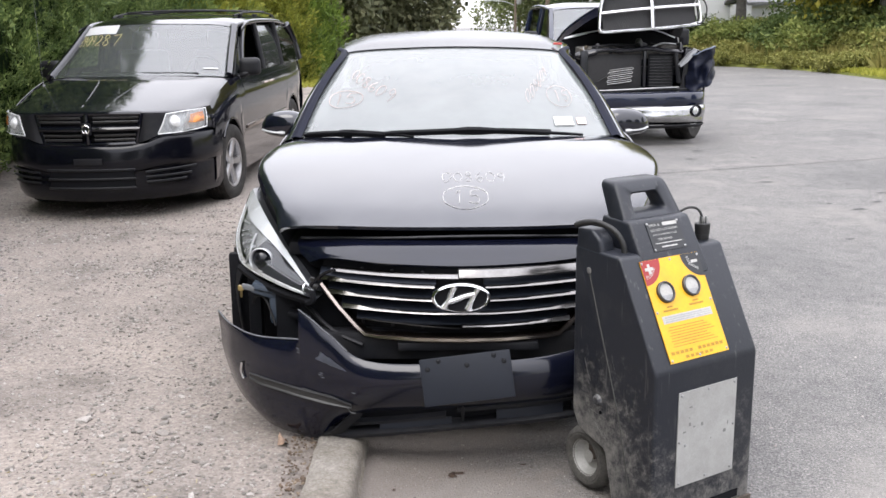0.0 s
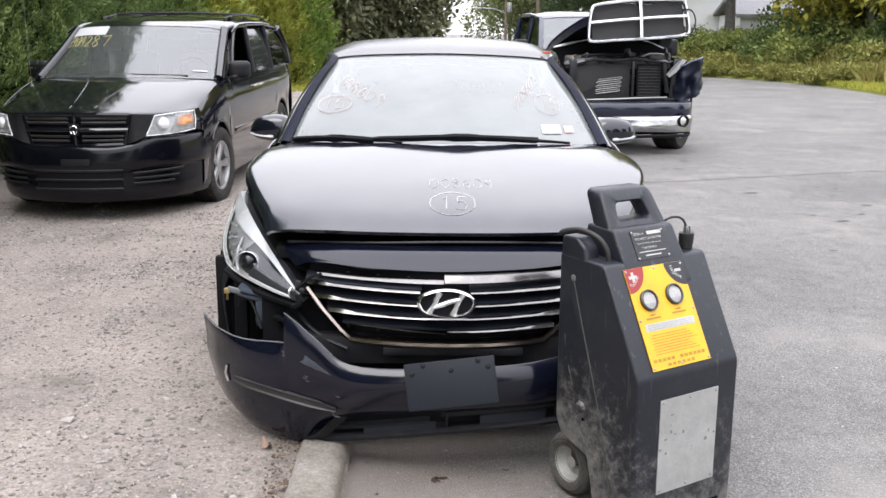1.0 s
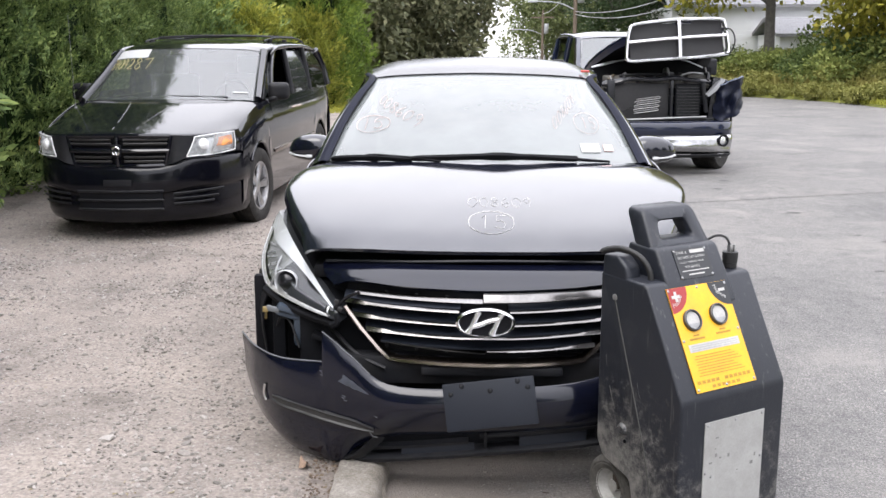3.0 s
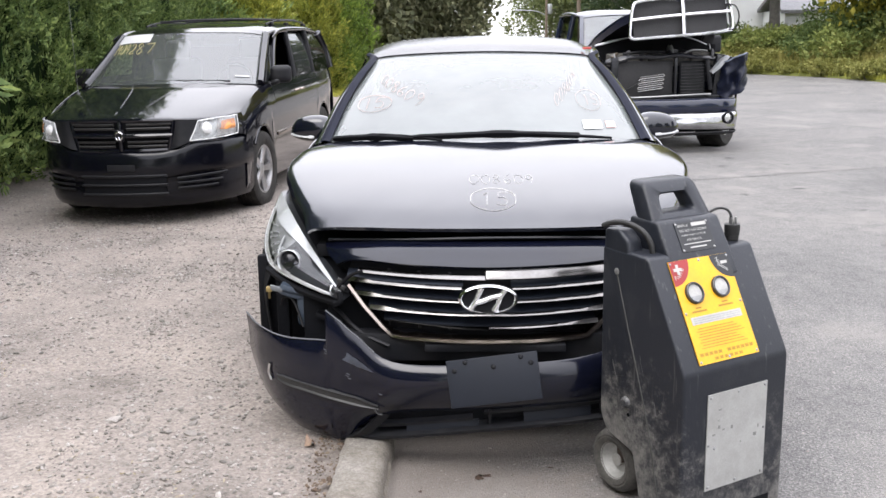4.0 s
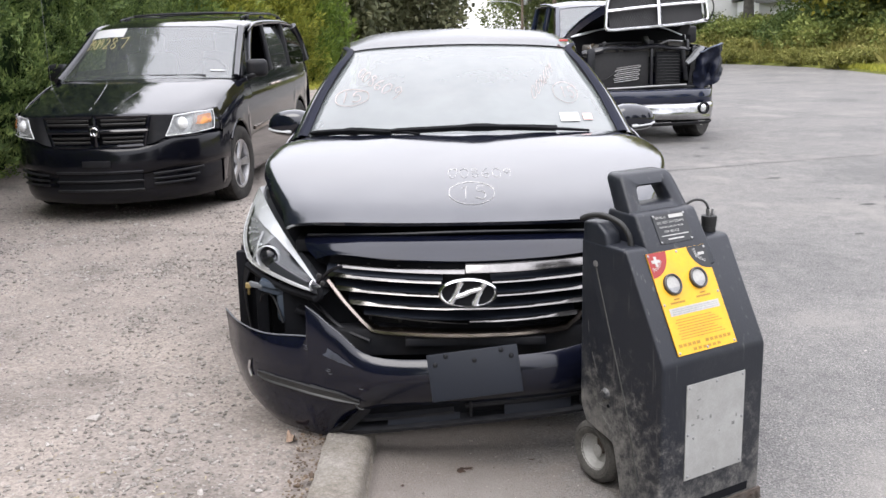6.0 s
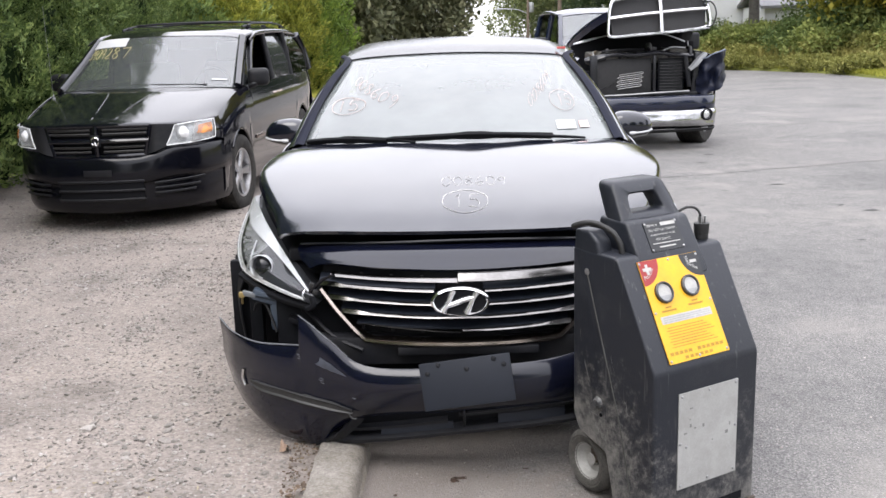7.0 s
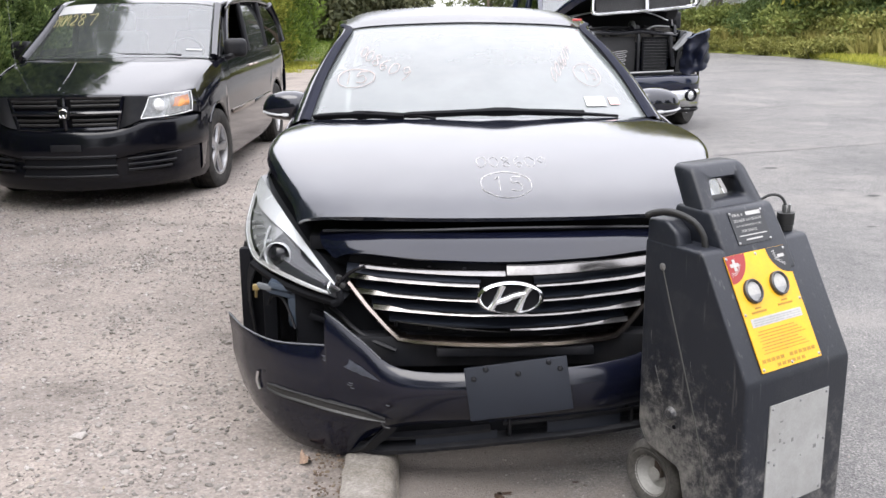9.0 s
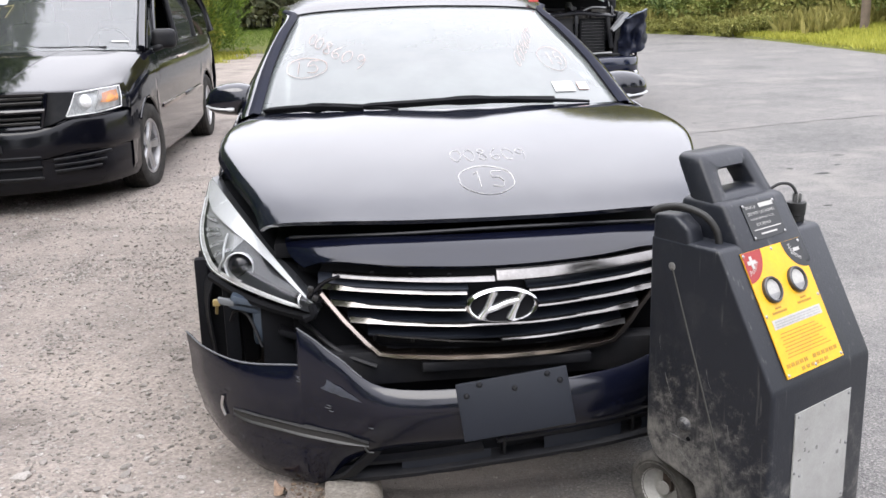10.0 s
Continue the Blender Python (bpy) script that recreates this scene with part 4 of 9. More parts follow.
part("tail", loft([full(r) for r in TRUNK], 30, 25), BLACK_PAINT, sedan, "", 60, 0.02)
bm = bmesh.new()
block(bm, (1.60, 3.9, 0.08), (0, 2.7, 0.33), 0.02)
part("floor_pan", bm, DARK, sedan)
for s in (1, -1):
    for y in (HUB_F, HUB_R):
        wheel(sedan, (s * 0.80, y, HUB_Z), 0.325, 0.205, 0.205, s, 5)

# cabin
DASH_ROWS = [[(0, 1.45, 1.0), (0.5, 1.5, 0.995), (0.72, 1.6, 0.98)], [(0, 1.75, 1.03), (0.5, 1.77, 1.02), (0.74, 1.8, 1.0)], [(0, 1.92, 0.96), (0.5, 1.93, 0.95), (0.74, 1.95, 0.93)], [(0, 1.88, 0.6), (0.5, 1.9, 0.6), (0.74, 1.92, 0.6)]]
part("dashboard", loft([full(r) for r in DASH_ROWS], 14, 17), DASH, sedan, "", 60)
for s in (1, -1):
    bm = bmesh.new()
    block(bm, (0.50, 0.16, 0.62), (s * 0.37, 2.72, 0.88), 0.06, (-14, 0, 0), 3)
    block(bm, (0.27, 0.10, 0.18), (s * 0.37, 2.82, 1.27), 0.045, (-10, 0, 0), 3)
    block(bm, (0.50, 0.52, 0.14), (s * 0.37, 2.45, 0.60), 0.05, (6, 0, 0), 3)
    part("front_seat", bm, CLOTH, sedan, "grey cloth front seat")
bm = bmesh.new()
block(bm, (1.28, 0.18, 0.6), (0, 3.72, 0.92), 0.06, (-20, 0, 0), 3)
for x in (-0.36, 0.36):
    block(bm, (0.26, 0.10, 0.14), (x, 3.84, 1.25), 0.04, (-14, 0, 0), 3)
part("rear_seat", bm, CLOTH, sedan)
bm = bmesh.new()
wc, wa, wb = Vector((0.37, 2.12, 0.97)), Vector((1, 0, 0)), Vector((0, 0.42, 0.9)).normalized()
tube(bm, [wc + 0.18 * (math.cos(k * math.pi / 14) * wa + math.sin(k * math.pi / 14) * wb) for k in range(29)], 0.016, 8)
tube(bm, [wc - 0.17 * wa, wc + Vector((0, -0.03, 0)), wc + 0.17 * wa], 0.018, 6, 9)
part("steering_wheel", bm, DASH, sedan)
HEADLINER = [[(x * 0.97, y + 0.035, z - 0.030) for x, y, z in r] for r in ROOF]
part("headliner", loft([full(r) for r in HEADLINER], 20, 25), paint("pale_grey_headliner", (0.42, 0.43, 0.43), 0.95, vary=0.08, fine=300, bump=0.05), sedan, "", 180)
for s in (1, -1):
    bm = bmesh.new()
    tube(bm, [(s * 0.745, 1.56, 1.030), (s * 0.705, 1.92, 1.180), (s * 0.650, 2.28, 1.300), (s * 0.605, 2.56, 1.385)], 0.016, 6, 16)
    part("pillar_trim", bm, CLOTH, sedan)

# wipers
for blade, arm in (([(-0.355, 1.30, 1.066), (-0.17, 1.262, 1.076), (0.045, 1.25, 1.084), (0.26, 1.275, 1.078), (0.44, 1.335, 1.066)], [(0.60, 1.37, 1.050), (0.36, 1.28, 1.074), (0.05, 1.245, 1.096)]), ([(-0.735, 1.45, 1.046), (-0.60, 1.38, 1.060), (-0.47, 1.325, 1.066), (-0.335, 1.295, 1.060)], [(-0.20, 1.25, 1.058), (-0.33, 1.29, 1.070), (-0.50, 1.33, 1.078)])):
    bm = bmesh.new()
    tube(bm, blade, [0.008] + [0.013] * 6 + [0.017, 0.017] + [0.013] * 6 + [0.008], 6, 15, flat=1.3)
    wiper = part("wiper", bm, DARK, sedan)
    bm = bmesh.new()
    tube(bm, arm, [0.006, 0.007, 0.008], 6, 10)
    part("wiper_arm", bm, DARK, wiper)

# door mirrors
for s in (1, -1):
    rows = []
    for k, (dx, hy, hz, cz) in enumerate([(0.00, 0.026, 0.040, 1.044), (0.03, 0.052, 0.070, 1.046), (0.08, 0.060, 0.080, 1.048), (0.15, 0.056, 0.074, 1.048), (0.205, 0.042, 0.054, 1.044), (0.232, 0.012, 0.018, 1.038)]):
        rows.append([(s * (0.80 + dx), 1.93 + 0.10 * dx + hy * math.cos(a) * (1.15 if math.cos(a) < 0 else 0.55), cz + hz * math.copysign(abs(math.sin(a)) ** 0.6, math.sin(a)) * (1.0 if math.sin(a) > 0 else 0.85)) for a in [2 * math.pi * j / 16 for j in range(16)]])
    bm = bmesh.new()
    cols = [catmull([r[j] for r in rows], 16) for j in range(16)]
    sheet(bm, [[cols[j][i] for j in range(16)] for i in range(16)], close_v=True, cap=True)
    mirror = part("door_mirror", bm, BLACK_PAINT, sedan, "black door mirror with clear indicator strip", 60)
    bm = bmesh.new()
    tube(bm, [(s * 0.90, 1.870, 1.014), (s * 0.96, 1.874, 1.017), (s * 1.004, 1.898, 1.022), (s * 1.028, 1.925, 1.028)], [0.008, 0.011, 0.011, 0.006], 8, 16, flat=0.6)
    part("indicator", bm, FROST, mirror)
    bm = bmesh.new()
    block(bm, (0.13, 0.07, 0.035), (s * 0.84, 1.93, 0.995), 0.012, (0, s * -18, 0))
    part("mirror_foot", bm, BLACK_PLASTIC, mirror)

# headlamps
HL_TOP = [(0.541, 0.15, 0.634), (0.634, 0.32, 0.704), (0.730, 0.50, 0.776), (0.813, 0.70, 0.827), (0.902, 0.97, 0.866)]
HL_LOW = [(0.530, 0.135, 0.600), (0.66, 0.235, 0.618), (0.80, 0.36, 0.646), (0.878, 0.50, 0.664), (0.925, 0.70, 0.735), (0.915, 0.97, 0.850)]


def lamp_row(f, inset=0.0):
    """A line along the headlamp, f of the way from its upper to its lower edge."""
    a, b = catmull(HL_TOP, 30), catmull(HL_LOW, 30)
    out = []
    for i, (p, q) in enumerate(zip(a, b)):
        bulge = 0.05 * math.sin(math.pi * f) * math.sin(math.pi * min(1, i / 29 * 1.1 + 0.05))
        c = p.lerp(q, f) + Vector((bulge * 0.55, -bulge * 0.8, bulge * 0.1))
        out.append(c + Vector((-0.35, 0.85, 0.0)) * inset)
    return out


for s in (1, -1):
    def side(pts):
        return [Vector((s * p.x, p.y, p.z)) for p in pts]

    bm = bmesh.new()
    sheet(bm, [side(lamp_row(f / 8)) for f in range(9)])
    lamp = part("headlamp", bm, CLEAR, sedan, "clear swept-back headlamp with white upper band", 180)
    lamp.visible_shadow = False
    bm = bmesh.new()
    sheet(bm, [side(lamp_row(0.0)), side(lamp_row(0.02, 0.05)), *[side(lamp_row(f / 8, 0.07)) for f in range(1, 8)], side(lamp_row(1.0, 0.03)), side(lamp_row(1.0))])
    part("housing", bm, LAMP_DARK, lamp, "", 60)
    def lamp_spot(i, f, inset):
        return lamp_row(f, inset)[i]

    def curve_in(f_of_i, inset, i0=0, i1=30):
        """A line along the lamp whose share of its height changes on the way."""
        return side([lamp_spot(i, f_of_i(i), inset) for i in range(i0, i1)])

    bm = bmesh.new()
    sheet(bm, [curve_in(lambda i: f, 0.040, 14, 28) for f in (0.2, 0.3, 0.45, 0.6, 0.75, 0.88)])
    part("reflector", bm, FROST, lamp, "ribbed silver indicator reflector", 60)
    # bright band: thin at the nose, widest past the projector, filling the tip
    wide_of = lambda i: table([(0, 0.16), (4, 0.14), (10, 0.13), (16, 0.20), (22, 0.38), (26, 0.70), (29, 0.95)], i)
    bm = bmesh.new()
    sheet(bm, [curve_in(lambda i: 0.004, 0.003), curve_in(lambda i: 0.45 * wide_of(i), 0.004), curve_in(lambda i: 0.95 * wide_of(i), 0.006), curve_in(lambda i: wide_of(i) + 0.03, 0.03)])
    part("light_band", bm, LAMP_WHITE, lamp, "bright white light band", 60)
    # rim of clear plastic round the lower and outer edge
    bm = bmesh.new()
    sheet(bm, [curve_in(lambda i: 0.90, 0.022, 2), curve_in(lambda i: 0.925, 0.008, 2), curve_in(lambda i: 0.955, 0.005, 2), curve_in(lambda i: 0.985, 0.006, 2)])
    part("lower_strip", bm, LAMP_CLOUDED, lamp, "", 60)
    bm = bmesh.new()
    tube(bm, curve_in(lambda i: 0.93, 0.002, 3, 28), 0.0030, 6)
    part("bright_line", bm, LAMP_WHITE, lamp)
    bm = bmesh.new()
    tube(bm, side([lamp_spot(2, f / 10, 0.010) for f in (2, 4, 6, 8, 9)]), 0.0030, 6)
    part("nose_strip", bm, LAMP_SILVER, lamp)
    bm = bmesh.new()
    tube(bm, side([lamp_spot(i, f, 0.010) for i, f in ((17, 0.30), (16, 0.40), (15, 0.50), (14, 0.60), (14, 0.70), (14, 0.80), (14, 0.90))]), 0.0042, 6, 18)
    part("divider", bm, LAMP_WHITE, lamp)
    for k in range(5):
        i = 24 - round(1.7 * k)
        bm = bmesh.new()
        rib = [lamp_spot(i, 0.86, 0.030), lamp_spot(i - 1, 0.68, 0.026), lamp_spot(i - 3, 0.46, 0.028)]
        sheet(bm, [side(catmull(rib, 8)), side([p + Vector((-0.004, -0.012, 0.006)) for p in catmull(rib, 8)]), side([p + Vector((0, 0, 0.014)) for p in catmull(rib, 8)])])
        part("reflector_rib", bm, LAMP_SILVER, lamp, "", 30)
    # dark inner bezel with a moulded step towards the nose
    bm = bmesh.new()
    sheet(bm, [curve_in(lambda i: f, d, 3, 14) for f, d in ((0.24, 0.030), (0.40, 0.050), (0.55, 0.050), (0.58, 0.036), (0.74, 0.034), (0.90, 0.026))])
    part("inner_bezel", bm, LAMP_DARK, lamp, "dark grey moulded lamp bezel", 30)
    # body-coloured strip between lamp and wheel arch
    bm = bmesh.new()
    sheet(bm, [side(lamp_row(1.0)[17:]), side([Vector((0.912, max(p.y, 0.63), max(min(p.z - 0.03, HUB_Z + math.sqrt(max(0.133 - (max(p.y, 0.63) - HUB_F) ** 2, 0))), 0.4))) for p in lamp_row(1.0)[17:]])])
    part("arch_lip", bm, BLACK_PAINT, sedan, "", 60)
    # added dark filler sheet: shade of the gap between lamp and hood
    bm = bmesh.new()
    sheet(bm, [side([p + Vector((-0.006, 0.004, -0.004)) for p in lamp_row(0.0)]), side([p + Vector((-0.10, 0.07, -0.03)) for p in lamp_row(0.0)])])
    part("lamp_gap_filler", bm, DARK, sedan, "", 60)
    c = lamp_row(0.52, 0.020)[11]
    c = Vector((s * c.x, c.y, c.z))
    fwd = Vector((s * 0.18, -0.98, 0.02)).normalized()
    across = fwd.cross(Vector((0, 0, 1))).normalized()
    up = across.cross(fwd)
    m = Matrix((*[(*v, 0) for v in zip(fwd, across, up)], (0, 0, 0, 1)))
    m.translation = c
    bm = bmesh.new()
    ring_solid(bm, [(0.0435, 0.0), (0.0465, 0.010), (0.0445, 0.014), (0.042, 0.010), (0.040, -0.02)], 28, m)
    part("projector_ring", bm, LAMP_WHITE, lamp)
    bm = bmesh.new()
    ring_solid(bm, [(0.0, 0.018), (0.015, 0.016), (0.028, 0.008), (0.039, -0.008)], 28, m)
    part("projector_lens", bm, GLOSS_PLASTIC, lamp, "dark round projector lens")

# ---- the sedan's grille, torn bumper and broken corner ----
def grille_y(x):
    return table([(-0.56, 0.205), (-0.45, 0.145), (-0.3, 0.085), (-0.15, 0.045), (0, 0.03), (0.15, 0.045), (0.3, 0.085), (0.45, 0.145), (0.56, 0.205)], x)


grille = thing("grille", "", "")
grille.parent = sedan
grille.matrix_parent_inverse = Matrix()


def frame_half(z):
    """Half the grille's width at a height."""
    return table([(0.470, 0.34), (0.50, 0.375), (0.56, 0.43), (0.63, 0.505), (0.665, 0.525), (0.73, 0.50)], z)


def bar(z, x0, x1, high, deep, droop=0.0, back=0.0, taper=False):
    """A grille blade with a bevelled nose, from x0 to x1."""
    rows = []
    for x in span(x0, x1, 0.03):
        y, zz = grille_y(x) + back, z + droop * (x1 - x) / (x1 - x0)
        h = high * (0.35 + 0.65 * min(1, (x - x0) / 0.07) if taper else 1)
        rows.append([(x, y + deep, zz + h * 0.55), (x, y + 0.017, zz + h * 0.5), (x, y + 0.004, zz - h * 0.05), (x, y, zz - h * 0.3), (x, y + 0.006, zz - h * 0.5), (x, y + deep, zz - h * 0.5)])
    bm = bmesh.new()
    sheet(bm, rows, close_v=True, cap=True)
    return bm


def blade_shelf(z, x0, x1):
    """The black shelf behind a bar, rising to the back."""
    rows = [[(x, grille_y(x) + dy, z + dz) for dy, dz in ((0.010, 0.009), (0.040, 0.019), (0.070, 0.027), (0.070, 0.020), (0.012, 0.002))] for x in span(x0, x1, 0.03)]
    bm = bmesh.new()
    sheet(bm, rows, close_v=True, cap=True)
    return bm


def flared_bar(z, x0, x1, ends=(True, True)):
    """A chrome grille bar: slim in the middle, a wide bright facet near the frame."""
    rows = []
    for x in span(x0, x1, 0.02):
        flare = max([0.0] + [1 - min(1, max(0, d - 0.055) / 0.035) for d, on in ((x - x0, ends[0]), (x1 - x, ends[1])) if on])
        h, y = 0.006 + 0.008 * flare, grille_y(x) - 0.003 * flare
        rows.append([(x, y + 0.015, z + h * 0.85), (x, y + 0.009, z + h * 0.75), (x, y + 0.003, z + h * 0.05), (x, y, z - 0.003), (x, y + 0.005, z - 0.006), (x, y + 0.015, z - 0.006)])
    bm = bmesh.new()
    sheet(bm, rows, close_v=True, cap=True)
    return bm


# black shelves take the blue-grey plastic; its tint carries the sky's sheen
for z in (0.668, 0.620, 0.573):
    w = frame_half(z) - 0.012
    for x0, x1 in ((-w, -0.098), (0.080, w)) if z > 0.6 else ((-w, w),):
        blade = part("bar", flared_bar(z, x0, x1, (x0 == -w, x1 == w)), GRILLE_CHROME, grille, "chrome grille bar", 30)
        part("blade", blade_shelf(z, x0 - 0.005, x1 + 0.005), PLATE_PLASTIC, blade, "", 30)
blade = part("bar", flared_bar(0.527, 0.0, frame_half(0.527) - 0.012, (False, True)), GRILLE_CHROME, grille, "chrome grille bar", 30)
part("blade", blade_shelf(0.527, -0.38, 0.38), PLATE_PLASTIC, blade, "", 30)
part("bar", bar(0.519, -0.36, -0.005, 0.010, 0.02, 0.016, 0.006), GRILLE_CHROME, grille, "snapped chrome grille bar", 30)
part("top_bar", bar(0.700, -0.475, -0.015, 0.014, 0.03, 0.0, 0.02), GRILLE_CHROME, grille, "thin chrome strip, cover missing", 30)
part("top_bar", bar(0.712, -0.012, 0.50, 0.030, 0.03, 0.0, 0.004), GRILLE_CHROME, grille, "wide chrome strip on the unbroken half", 30)
# frame: lower bar and slanting sides
rows = []
outline = [(-0.512, 0.650), (-0.45, 0.575), (-0.385, 0.508), (-0.350, 0.478), (-0.30, 0.474), (-0.15, 0.476), (0, 0.478), (0.15, 0.476), (0.30, 0.474), (0.350, 0.478), (0.385, 0.508), (0.45, 0.575), (0.52, 0.645), (0.50, 0.70)]
mid_pts = [Vector((x, grille_y(x), z)) for x, z in outline]
for i, p in enumerate(mid_pts):
    d = (mid_pts[min(i + 1, len(mid_pts) - 1)] - mid_pts[max(i - 1, 0)]).normalized()
    out = Vector((d.z, 0, -d.x)).normalized()
    rows.append([p + out * 0.011 + Vector((0, 0.05, 0)), p + out * 0.011, p + out * 0.004 + Vector((0, -0.008, 0)), p - out * 0.006 + Vector((0, -0.006, 0)), p - out * 0.009, p - out * 0.009 + Vector((0, 0.05, 0))])
bm = bmesh.new()
sheet(bm, rows)
part("frame", bm, DULL_CHROME, grille, "smoked chrome grille frame", 35)
# black corner moulding between lamp tip and grille, with two clips
bm = bmesh.new()
tube(bm, [(-0.548, 0.165, 0.640), (-0.522, 0.156, 0.668), (-0.495, 0.150, 0.692), (-0.455, 0.142, 0.708)], [0.010, 0.014, 0.013, 0.008], 8, 14, flat=0.6)
corner = part("corner_moulding", bm, GLOSS_PLASTIC, grille, "black corner moulding with broken clips", 60)
for x, y, z in ((-0.540, 0.150, 0.672), (-0.528, 0.142, 0.646)):
    bm = bmesh.new()
    block(bm, (0.016, 0.014, 0.016), (x, y, z), 0.004, (10, 25, 0))
    part("clip", bm, FOG_TRIM, corner)
# dark backing sheet: the shade behind the grille bars, as colour
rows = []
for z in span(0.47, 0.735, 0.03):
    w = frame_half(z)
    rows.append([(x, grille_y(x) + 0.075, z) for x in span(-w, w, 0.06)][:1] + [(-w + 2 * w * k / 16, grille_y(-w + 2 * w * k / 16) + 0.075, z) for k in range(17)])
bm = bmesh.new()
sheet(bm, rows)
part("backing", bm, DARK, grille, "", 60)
for x in (-0.36, -0.25, -0.14, 0.14, 0.25, 0.36):
    bm = bmesh.new()
    tube(bm, [(x, grille_y(x) + 0.06, 0.50), (x, grille_y(x) + 0.06, 0.71)], 0.006, 6)
    part("upright", bm, BLACK_PLASTIC, grille)

# oval badge
badge_c = Vector((-0.006, -0.014, 0.644))
bm = bmesh.new()
loop = []
for k in range(48):
    a = 2 * math.pi * k / 48
    d = Vector((math.cos(a) * 0.102, 0, math.sin(a) * 0.050))
    loop.append([badge_c + d * 1.02 + Vector((0, 0.012, 0)), badge_c + d + Vector((0, -0.004, 0)), badge_c + d * 0.93 + Vector((0, -0.008, 0)), badge_c + d * 0.86 + Vector((0, -0.002, 0)), badge_c + d * 0.85 + Vector((0, 0.012, 0))])
sheet(bm, loop, close_u=True)
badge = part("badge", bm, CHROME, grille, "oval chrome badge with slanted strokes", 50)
bm = bmesh.new()
disc = [bm.verts.new(badge_c + Vector((math.cos(2 * math.pi * k / 40) * 0.095, 0.006, math.sin(2 * math.pi * k / 40) * 0.046))) for k in range(40)]
bm.faces.new(disc)
part("badge_back", bm, DARK, badge)
def badge_stroke(pts, widths):
    """A flat chrome stroke with a ridge along its middle."""
    rows = []
    dense, wide = catmull([Vector((a, b, 0)) for a, b in pts], 14), catmull([Vector((w, 0, 0)) for w in widths], 14)
    for i, (p, w) in enumerate(zip(dense, wide)):
        d = (dense[min(i + 1, 13)] - dense[max(i - 1, 0)]).normalized()
        o = Vector((-d.y, d.x, 0)) * w.x
        rows.append([badge_c + Vector((q.x, y, q.y)) for q, y in ((p - o * 1.1, 0.006), (p - o, -0.002), (p - o * 0.6, -0.007), (p, -0.009), (p + o * 0.6, -0.007), (p + o, -0.002), (p + o * 1.1, 0.006))])
    bm = bmesh.new()
    sheet(bm, rows)
    return bm


for pts, widths in (([(-0.060, -0.036), (-0.046, -0.012), (-0.036, 0.010), (-0.022, 0.042)], (0.011, 0.008, 0.008, 0.011)), ([(0.022, -0.042), (0.036, -0.010), (0.046, 0.012), (0.060, 0.036)], (0.011, 0.008, 0.008, 0.011)), ([(-0.046, -0.014), (-0.018, -0.006), (0.012, 0.006), (0.046, 0.014)], (0.008, 0.009, 0.009, 0.008))):
    part("badge_stroke", badge_stroke(pts, widths), LAMP_SILVER, badge, "", 80)

# bumper skin, sagging and torn at one corner
BX = [-0.945, -0.868, -0.752, -0.588, -0.584, -0.535, -0.47, -0.33, 0.0, 0.30, 0.50, 0.69, 0.86, 0.94]
BY = [0.385, 0.262, 0.152, 0.076, 0.075, 0.058, 0.036, -0.008, -0.070, -0.035, 0.035, 0.130, 0.290, 0.57]
BTOP = [0.485, 0.468, 0.458, 0.468, 0.580, 0.547, 0.497, 0.412, 0.428, 0.440, 0.485, 0.560, 0.630, 0.64]
BLOW = [0.175, 0.125, 0.095, 0.078, 0.078, 0.100, 0.155, 0.212, 0.252, 0.262, 0.262, 0.225, 0.200, 0.23]
BVS = (0.0, 0.04, 0.12, 0.26, 0.42, 0.58, 0.72, 0.85, 0.94, 1.0)


def bumper_spot(k, v, out=0.0):
    """The bumper skin at column k (may lie between columns) and v of the way down."""
    i = min(int(k), len(BX) - 2)
    f = k - i
    x, y, top, low = (a[i] + (a[i + 1] - a[i]) * f for a in (BX, BY, BTOP, BLOW))
    z = top + (low - top) * v
    back = 0.004 * (1 - min(v / 0.05, 1)) ** 2 + 0.035 * max(0, (v - 0.7) / 0.3) ** 2 - 0.024 * math.sin(math.pi * v ** 0.75)
    turn = min(1, max(0, (abs(x) - 0.3) / 0.55))
    return Vector((x * (1 - 0.055 * turn * max(0, (v - 0.45) / 0.55)) - math.copysign(0.5 * turn * back, x) + math.copysign(out * turn, x), y + back * (1 - 0.4 * turn) - out * (1 - 0.6 * turn), z))


raw = [[bumper_spot(k, v) for v in BVS] for k in range(len(BX))]
left_half = [catmull([raw[k][j] for k in range(0, 4)], 16) for j in range(len(BVS))]
right_half = [catmull([raw[k][j] for k in range(4, len(BX))], 50) for j in range(len(BVS))]
bm = bmesh.new()
sheet(bm, [[(left_half[j] + right_half[j])[i] + Vector((0, 0.007 * noise.noise((left_half[0][0].x + i * 0.13, j * 0.45, 2.0)) * min(1, j / 3, (9 - j) / 3), 0)) for j in range(len(BVS))] for i in range(66)])
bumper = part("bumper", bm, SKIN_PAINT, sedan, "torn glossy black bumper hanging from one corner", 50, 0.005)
# pale scraped paint at the tear and stone chips
SCRAPE = paint("scraped_primer_and_highlight", (0.10, 0.105, 0.115), 0.5, vary=0.3, scale=50)
bm = bmesh.new()
tube(bm, [left_half[0][i] + Vector((0, -0.002, 0.001)) for i in range(16)], 0.0028, 5)
part("torn_edge", bm, SCRAPE, bumper, "pale torn plastic edge")
# bright rim line of the flap: its highlight laid on as colour
bm = bmesh.new()
tube(bm, [right_half[0][i] + Vector((0, -0.002, 0.001)) for i in range(15)], 0.0022, 5)
part("torn_edge", bm, SCRAPE, bumper, "pale torn plastic edge")
